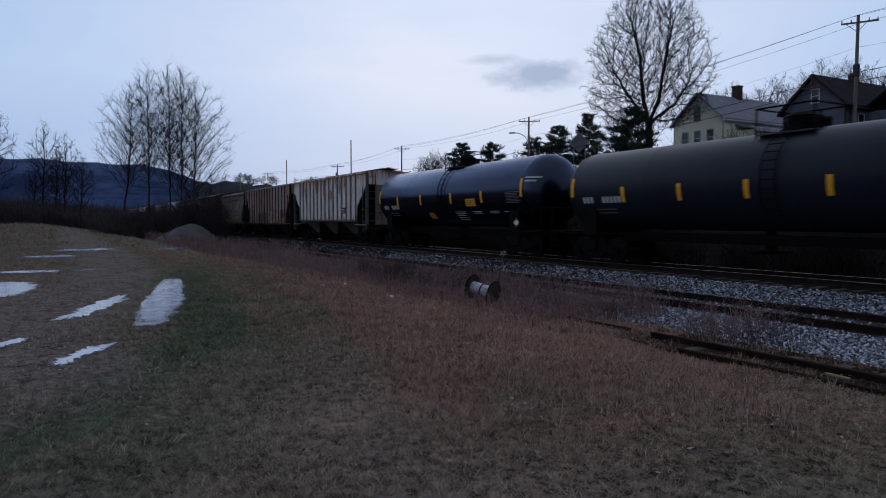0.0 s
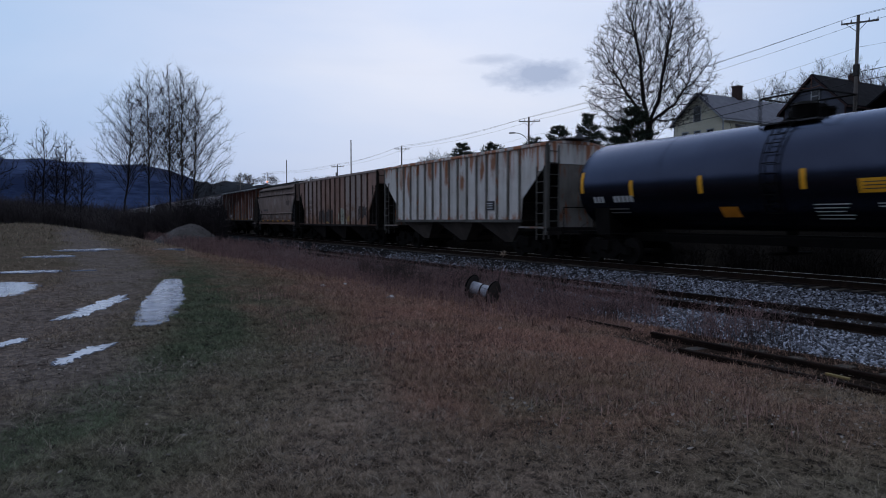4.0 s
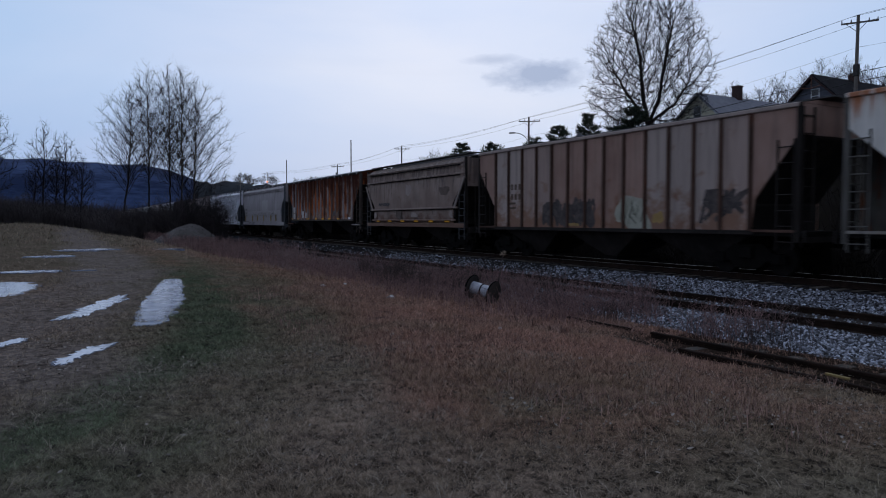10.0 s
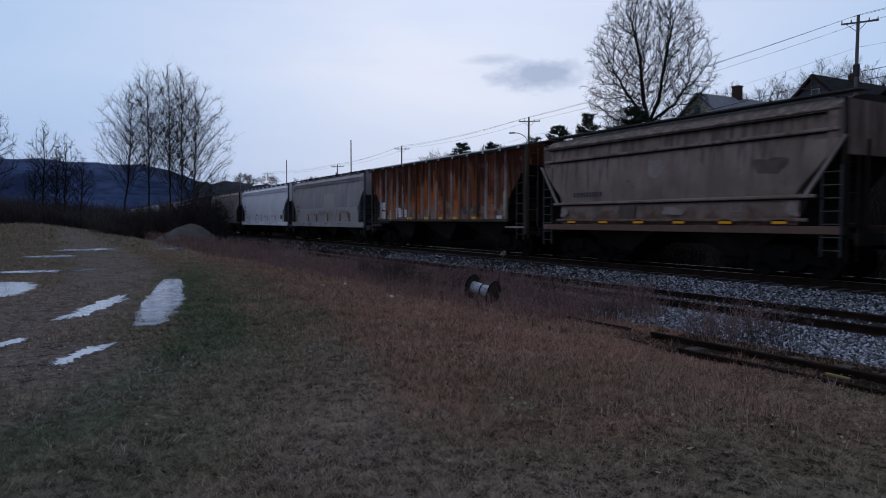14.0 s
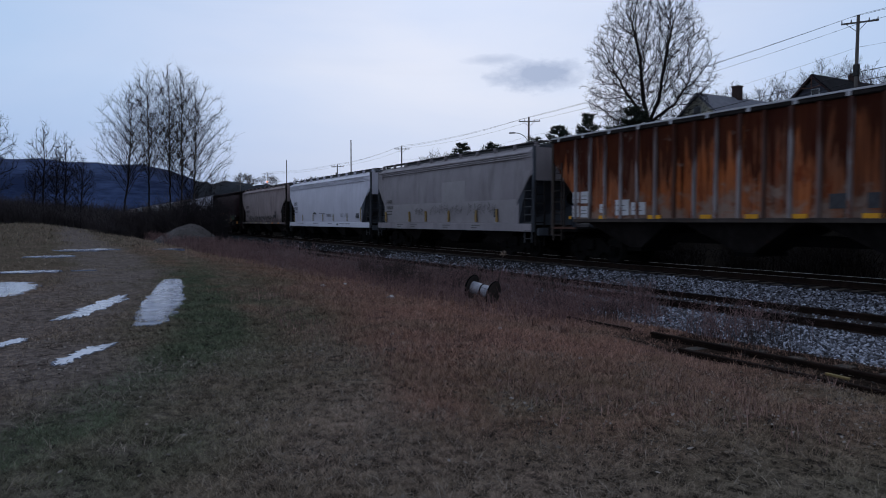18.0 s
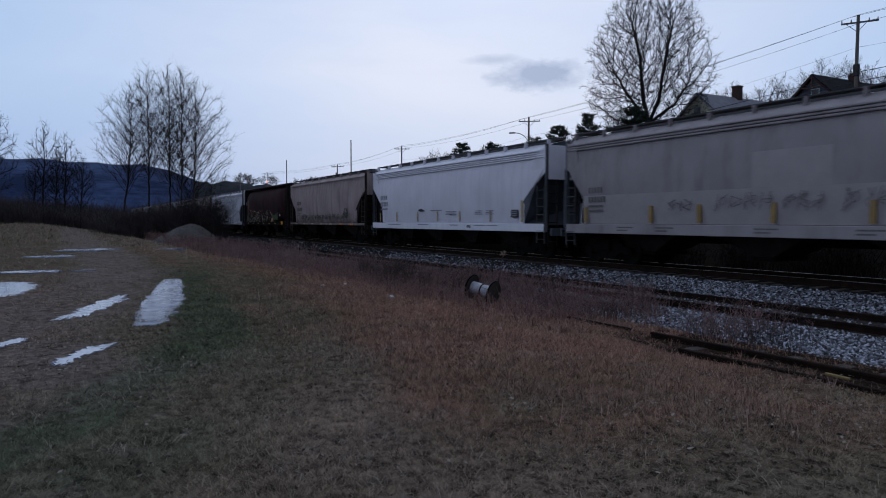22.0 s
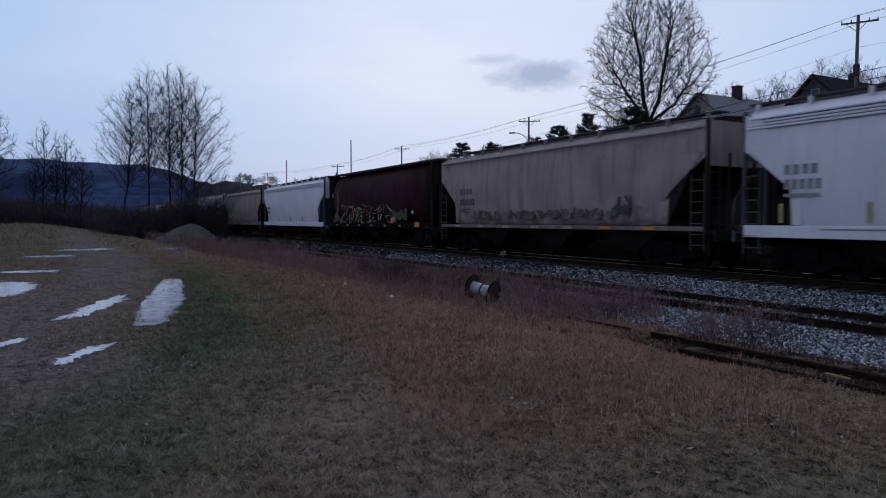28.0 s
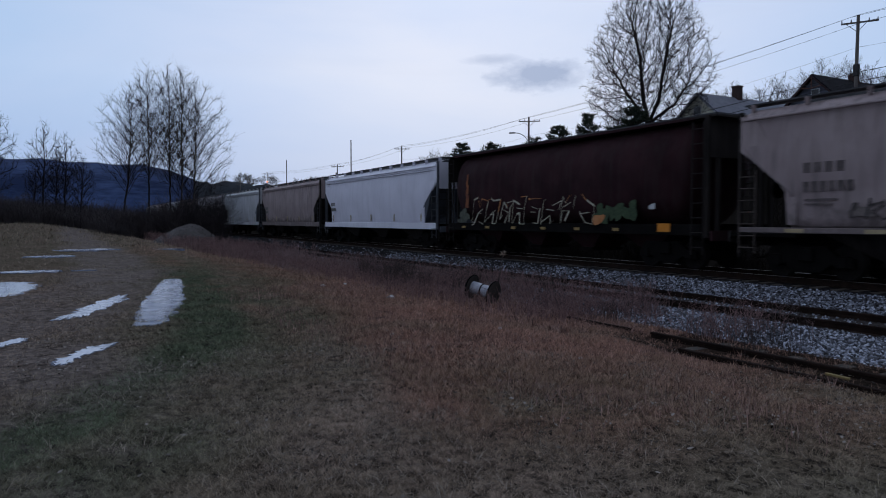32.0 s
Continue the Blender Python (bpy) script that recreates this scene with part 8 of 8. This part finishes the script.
    y = np.repeat(y0, k) + r.normal(0, 0.06, len(x0) * k)
    v, f = blades(x, y, 0.12, 0.0022, 0.5, r)
    ob = arrays("grass_tufts", v, f, mat)
    paint_layers(ob, np.repeat(x, 5), np.repeat(y, 5))
    tagged(ob, "taller tufts of dead grass", "grass", kind="stuff")


def stalks(x, y, tall, r, spread=0.16, twigs=4, thick=0.005, base_z=None):
    """Dead weed stalks: a bent stem and short side twigs."""
    n = len(x)
    z = height(x, y) if base_z is None else base_z
    h = tall * r.uniform(0.5, 1.25, n)
    p = np.stack([x, y, z - 0.03], -1)
    mid = p + np.stack([r.normal(0, spread * 0.5, n) * h, r.normal(0, spread * 0.5, n) * h, h * 0.55], -1)
    tip = mid + np.stack([r.normal(0, spread, n) * h, r.normal(0, spread, n) * h, h * 0.45], -1)
    w = np.full((n, 1), thick)
    rows = [np.hstack([p, mid, w, w * 0.8]), np.hstack([mid, tip, w * 0.8, w * 0.4])]
    for _ in range(twigs):
        t = r.uniform(0.2, 1.0, (n, 1))
        a = mid + (tip - mid) * t
        b = a + np.stack([r.normal(0, 0.14, n) * h, r.normal(0, 0.14, n) * h, r.uniform(0.04, 0.2, n) * h], -1)
        rows.append(np.hstack([a, b, w * 0.6, w * 0.5]))
    return tubes(np.concatenate(rows), 3)


def build_weeds():
    r = np.random.default_rng(66)
    # reddish belt between field and ballast
    n = 5200
    x = -10.5 - 38 * r.uniform(0, 1, n) ** 1.2
    y = np.clip(r.normal(9.0, 1.0, n) + 0.35 * np.sin(x * 0.9), 6.8, 11.2)
    v, f = stalks(x, y, 0.34, r, 0.22, 3, 0.0055)
    tagged(arrays("weeds", v, f, M_WEED), "belt of dead reddish weeds beside the ballast", "weeds", kind="stuff")
    n = 2600
    x = -34 - 50 * r.uniform(0, 1, n)
    y = r.uniform(6.5, 11.6, n)
    v, f = stalks(x, y, 0.7, r, 0.22, 3, 0.012)
    tagged(arrays("weeds", v, f, M_WEED), "tall dead weeds along the railway", "weeds", kind="stuff")
    n = 1500
    x = -11.5 - 20 * r.uniform(0, 1, n)
    y = r.uniform(9.6, 11.9, n)
    v, f = stalks(x, y, 0.55, r, 0.14, 3, 0.004)
    tagged(arrays("weeds", v, f, M_WEED), "thin dead stalks standing on the ballast", "weeds", kind="stuff")
    # pale clumps among them
    spots = np.stack([-17 - 46 * r.uniform(0, 1, 60), r.uniform(7.4, 11.3, 60)], -1)
    size = r.uniform(0.45, 1.0, 60)
    pick = r.integers(0, 60, 3000)
    v, f = stalks(spots[pick, 0] + r.normal(0, 0.45, 3000), spots[pick, 1] + r.normal(0, 0.28, 3000), 0.62 * size[pick], r, 0.15, 4, 0.006)
    tagged(arrays("weeds", v, f, M_PALEWEED), "pale pinkish clumps of tall dead weeds", "weeds", kind="stuff")
    # taller dark stalks on the near ballast edge
    spots = np.stack([-6.5 - 17 * r.uniform(0, 1, 34), r.normal(9.9, 0.45, 34)], -1)
    size = r.uniform(0.35, 1.0, 34)
    pick = r.integers(0, 34, 900)
    v, f = stalks(spots[pick, 0] + r.normal(0, 0.26, 900), spots[pick, 1] + r.normal(0, 0.2, 900), 0.78 * size[pick], r, 0.16, 5, 0.0045)
    tagged(arrays("weeds", v, f, M_DARKWEED), "dark dead weed stalks at the ballast edge", "weeds", kind="stuff")
    spots = np.stack([-7.5 - 12 * r.uniform(0, 1, 46), r.uniform(9.35, 11.6, 46)], -1)
    size = r.uniform(0.4, 1.0, 46)
    pick = r.integers(0, 46, 1500)
    v, f = stalks(spots[pick, 0] + r.normal(0, 0.30, 1500), spots[pick, 1] + r.normal(0, 0.14, 1500), 0.60 * size[pick], r, 0.20, 5, 0.0042)
    tagged(arrays("weeds", v, f, M_WEED), "brown dead weeds growing through the ballast", "weeds", kind="stuff")
    # dead grass that creeps over the ballast further off
    n = 30000
    x = -9 - 60 * r.uniform(0, 1, n) ** 1.2
    y = r.uniform(8.6, 11.9, n) - 1.5 * sm(17, 9, -x)
    ok = speckle(x, y, 0.6, 91) * 0.6 + speckle(x, y, 2.0, 92) * 0.5 > 0.42 * sm(22, 10, -x) + 0.15
    x, y = x[ok], y[ok]
    v, f = blades(x, y, 0.20, 0.007, 0.45, r)
    tagged(arrays("creeping_grass", v, f, M_REDSTRAW), "long dead grass creeping over the ballast edge", "grass", kind="stuff")


def build_shrubs():
    """Thin bare shrubs at the foot of the embankment, beside the heap."""
    r = np.random.default_rng(97)
    for x, y, tall in ((-52.0, 10.3, 2.9), (-54.5, 10.7, 3.6), (-57.5, 10.9, 3.3), (-60.5, 10.7, 3.9), (-63.5, 10.5, 3.4), (-66.5, 10.2, 3.8), (-69.5, 10.4, 3.6)):
        v, f = stalks(x + r.normal(0, 0.55, 26), y + r.normal(0, 0.30, 26), tall, r, 0.10, 9, 0.012)
        tagged(arrays("bare_shrub", v, f, M_DARKTWIG), "thin bare shrub with many upright stems", "shrub", "shrubs beside the railway")


def build_litter():
    """Fallen leaves and pale scraps on the grass."""
    r = np.random.default_rng(88)
    x, y = sector(15000, 3.3, 12.0, r)
    ok = (y < 9) & (r.uniform(0, 1, len(x)) < np.clip(2.4 * (0.6 * speckle(x, y, 0.5, 141) + 0.4 * speckle(x, y, 1.7, 142) - 0.52), 0.03, 1)) & ~in_puddle(x, y)
    x, y = x[ok], y[ok]
    n = len(x)
    a = r.uniform(0, 6.283, n)
    s = r.uniform(0.008, 0.024, n)
    u = np.stack([np.cos(a), np.sin(a), r.normal(0, 0.25, n)], -1) * s[:, None]
    w = np.stack([-np.sin(a), np.cos(a), r.normal(0, 0.25, n)], -1) * (s * 0.6)[:, None]
    p = np.stack([x, y, height(x, y) + 0.025], -1)
    v = np.stack([p - u, p + w, p + u * 1.2, p - w], 1).reshape(-1, 3)
    f = np.arange(n * 4).reshape(-1, 4)
    tagged(arrays("fallen_leaves", v, f, M_LITTER), "small dry fallen leaves in the grass", "leaves", kind="stuff")


def build_dark_leaves():
    """Wet, dark leaves caught in the grass in small drifts."""
    r = np.random.default_rng(93)
    x0, y0 = sector(620, 3.6, 15.0, r, -6.0, 60.0)
    k = 22
    x = np.repeat(x0, k) + r.normal(0, 1, len(x0) * k) * np.repeat(r.uniform(0.04, 0.16, len(x0)), k)
    y = np.repeat(y0, k) + r.normal(0, 1, len(x0) * k) * np.repeat(r.uniform(0.04, 0.16, len(x0)), k)
    ok = (y < 7.8) & (y > -6) & ~in_puddle(x, y) & (ruts(x, y) < 0.35)
    x, y = x[ok], y[ok]
    n = len(x)
    a = r.uniform(0, 6.283, n)
    s = r.uniform(0.006, 0.018, n)
    u = np.stack([np.cos(a), np.sin(a), r.normal(0, 0.45, n)], -1) * s[:, None]
    w = np.stack([-np.sin(a), np.cos(a), r.normal(0, 0.45, n)], -1) * (s * 0.6)[:, None]
    p = np.stack([x, y, height(x, y) + r.uniform(0.005, 0.035, n)], -1)
    v = np.stack([p - u, p + w, p + u * 1.2, p - w], 1).reshape(-1, 3)
    tagged(arrays("wet_leaves", v, np.arange(n * 4).reshape(-1, 4), M_DARKLEAF), "dark wet leaves lying in drifts in the grass", "leaves", kind="stuff")


build_grass()
build_dark_leaves()
build_weeds()
build_shrubs()
build_litter()

M_REELWOOD = mottled("dark_reel_wood", (0.022, 0.018, 0.016), (0.055, 0.045, 0.040), 4.0, 0.85, 0.0, 0.3, 30.0, stretch=(1, 1, 0.3))
M_REELDRUM = mottled("pale_wrapped_drum", (0.24, 0.245, 0.28), (0.40, 0.405, 0.45), 5.0, 0.6, 0.0, 0.2, 20.0)
M_SCRAP = mottled("pale_scrap", (0.35, 0.34, 0.34), (0.55, 0.54, 0.53), 5.0, 0.7, 0.0, 0.1)
M_PLANKYELLOW = mottled("broken_yellow_wood", (0.16, 0.115, 0.045), (0.28, 0.20, 0.08), 6.0, 0.8, 0.0, 0.3)


def build_reel():
    """A tipped cable reel: two flanges on a pale drum."""
    x, y = -14.35, 9.05
    t = thing("cable_reel", "old cable reel with dark flanges and pale drum among weeds", "cable reel", "", (x, y, float(height(x, y))), 25)
    tilt = pose(0, 0, 0.31, 0, 12, 0) @ Matrix.Diagonal((1.15, 1.2, 1.2, 1))
    for s in (-1, 1):
        bm = bmesh.new()
        rod(bm, (s * 0.255, 0, 0), (s * 0.300, 0, 0), 0.245, seg=28)
        bm.transform(tilt)
        fl = part("flange", bm, M_REELWOOD, t)
        bm = bmesh.new()
        k = 28
        for i in range(k):
            a, b = 6.2832 * i / k, 6.2832 * (i + 1) / k
            rod(bm, (s * 0.2775, 0.246 * math.cos(a), 0.246 * math.sin(a)), (s * 0.2775, 0.246 * math.cos(b), 0.246 * math.sin(b)), 0.018, seg=5)
        bm.transform(tilt)
        part("rim", bm, M_STEEL, fl)
    bm = rod(bmesh.new(), (-0.26, 0, 0), (0.26, 0, 0), 0.125, seg=20)
    bm.transform(tilt)
    d = part("drum", bm, M_REELDRUM, t, "pale wrapped drum")
    bm = rod(bmesh.new(), (-0.015, 0, 0), (0.015, 0, 0), 0.131, seg=20)
    bm.transform(tilt)
    part("strap", bm, M_STEEL, d, "dark strap round the drum")


build_reel()


def build_tall_weed():
    """One tall dead stalk with a pale seed head beside the reel."""
    x, y = -14.4, 9.5
    t = thing("tall_weed", "tall dead weed stalk with a pale seed head", "weed", "", (x, y, float(height(x, y))))
    bm = bmesh.new()
    rod(bm, (0, 0, -0.03), (0.03, 0.04, 0.55), 0.014, 0.011, 5)
    rod(bm, (0.03, 0.04, 0.55), (0.08, 0.14, 1.20), 0.011, 0.008, 5)
    part("stalk", bm, M_DARKWEED, t)
    r = random.Random(3)
    bm = bmesh.new()
    for _ in range(46):
        d = Vector((r.gauss(0, 1), r.gauss(0, 1), r.gauss(0.3, 0.8))).normalized() * r.uniform(0.04, 0.11)
        rod(bm, (0.08, 0.14, 1.20), Vector((0.08, 0.14, 1.20)) + d, 0.003, 0.010, 3)
    part("seed_head", bm, M_STRAW, t, "pale dry seed head")


build_tall_weed()


def build_scraps():
    for k, (x, y, s) in enumerate(((-15.0, 6.85, 0.10), (-17.5, 6.0, 0.07), (-9.3, 6.2, 0.04), (-5.2, 3.6, 0.022), (-6.6, 5.6, 0.03), (-19.0, 7.2, 0.05))):
        r = random.Random(900 + k)
        bm = bmesh.new()
        bmesh.ops.create_icosphere(bm, subdivisions=2, radius=s)
        for v in bm.verts:
            v.co *= r.uniform(0.7, 1.2)
            v.co.z *= 0.55
        bm.transform(pose(x, y, float(height(x, y)) + s * 0.35, 0, 0, r.uniform(0, 180)))
        tagged(part("pale_stone", bm, M_SCRAP), "pale stone lying in the dry grass", "stone", "loose pale stones")
    bm = box(bmesh.new(), -0.14, 0.14, -0.025, 0.03, 0, 0.03, 0.006)
    bm.transform(pose(-5.0, 8.35, float(height(-5.0, 8.35)) + 0.05, 0, 4, 8))
    tagged(part("broken_plank", bm, M_PLANKYELLOW), "splintered yellowish piece of wood by the siding", "plank")


build_scraps()


# ---------------------------------------------------------------- what moves
def motions():
    times = [0.0, 8.0, 16.0, 24.0, 32.0]
    for car, x in CARS:
        walk(car, [(t, pose(x + q(t), MAIN, RAIL)) for t in times])
    # wheels roll with the train: equal steps of turn
    n = 240
    ts = [32.0 * i / n for i in range(n + 1)]
    for w in WHEELS:
        at = w.matrix_basis.translation.copy()
        if not w.parent or w.parent.parent is None:
            continue
        walk(w, [(t, pose(at.x, at.y, at.z, 0, math.degrees(q(t) / 0.44) % 360.0, 0)) for t in ts])


motions()
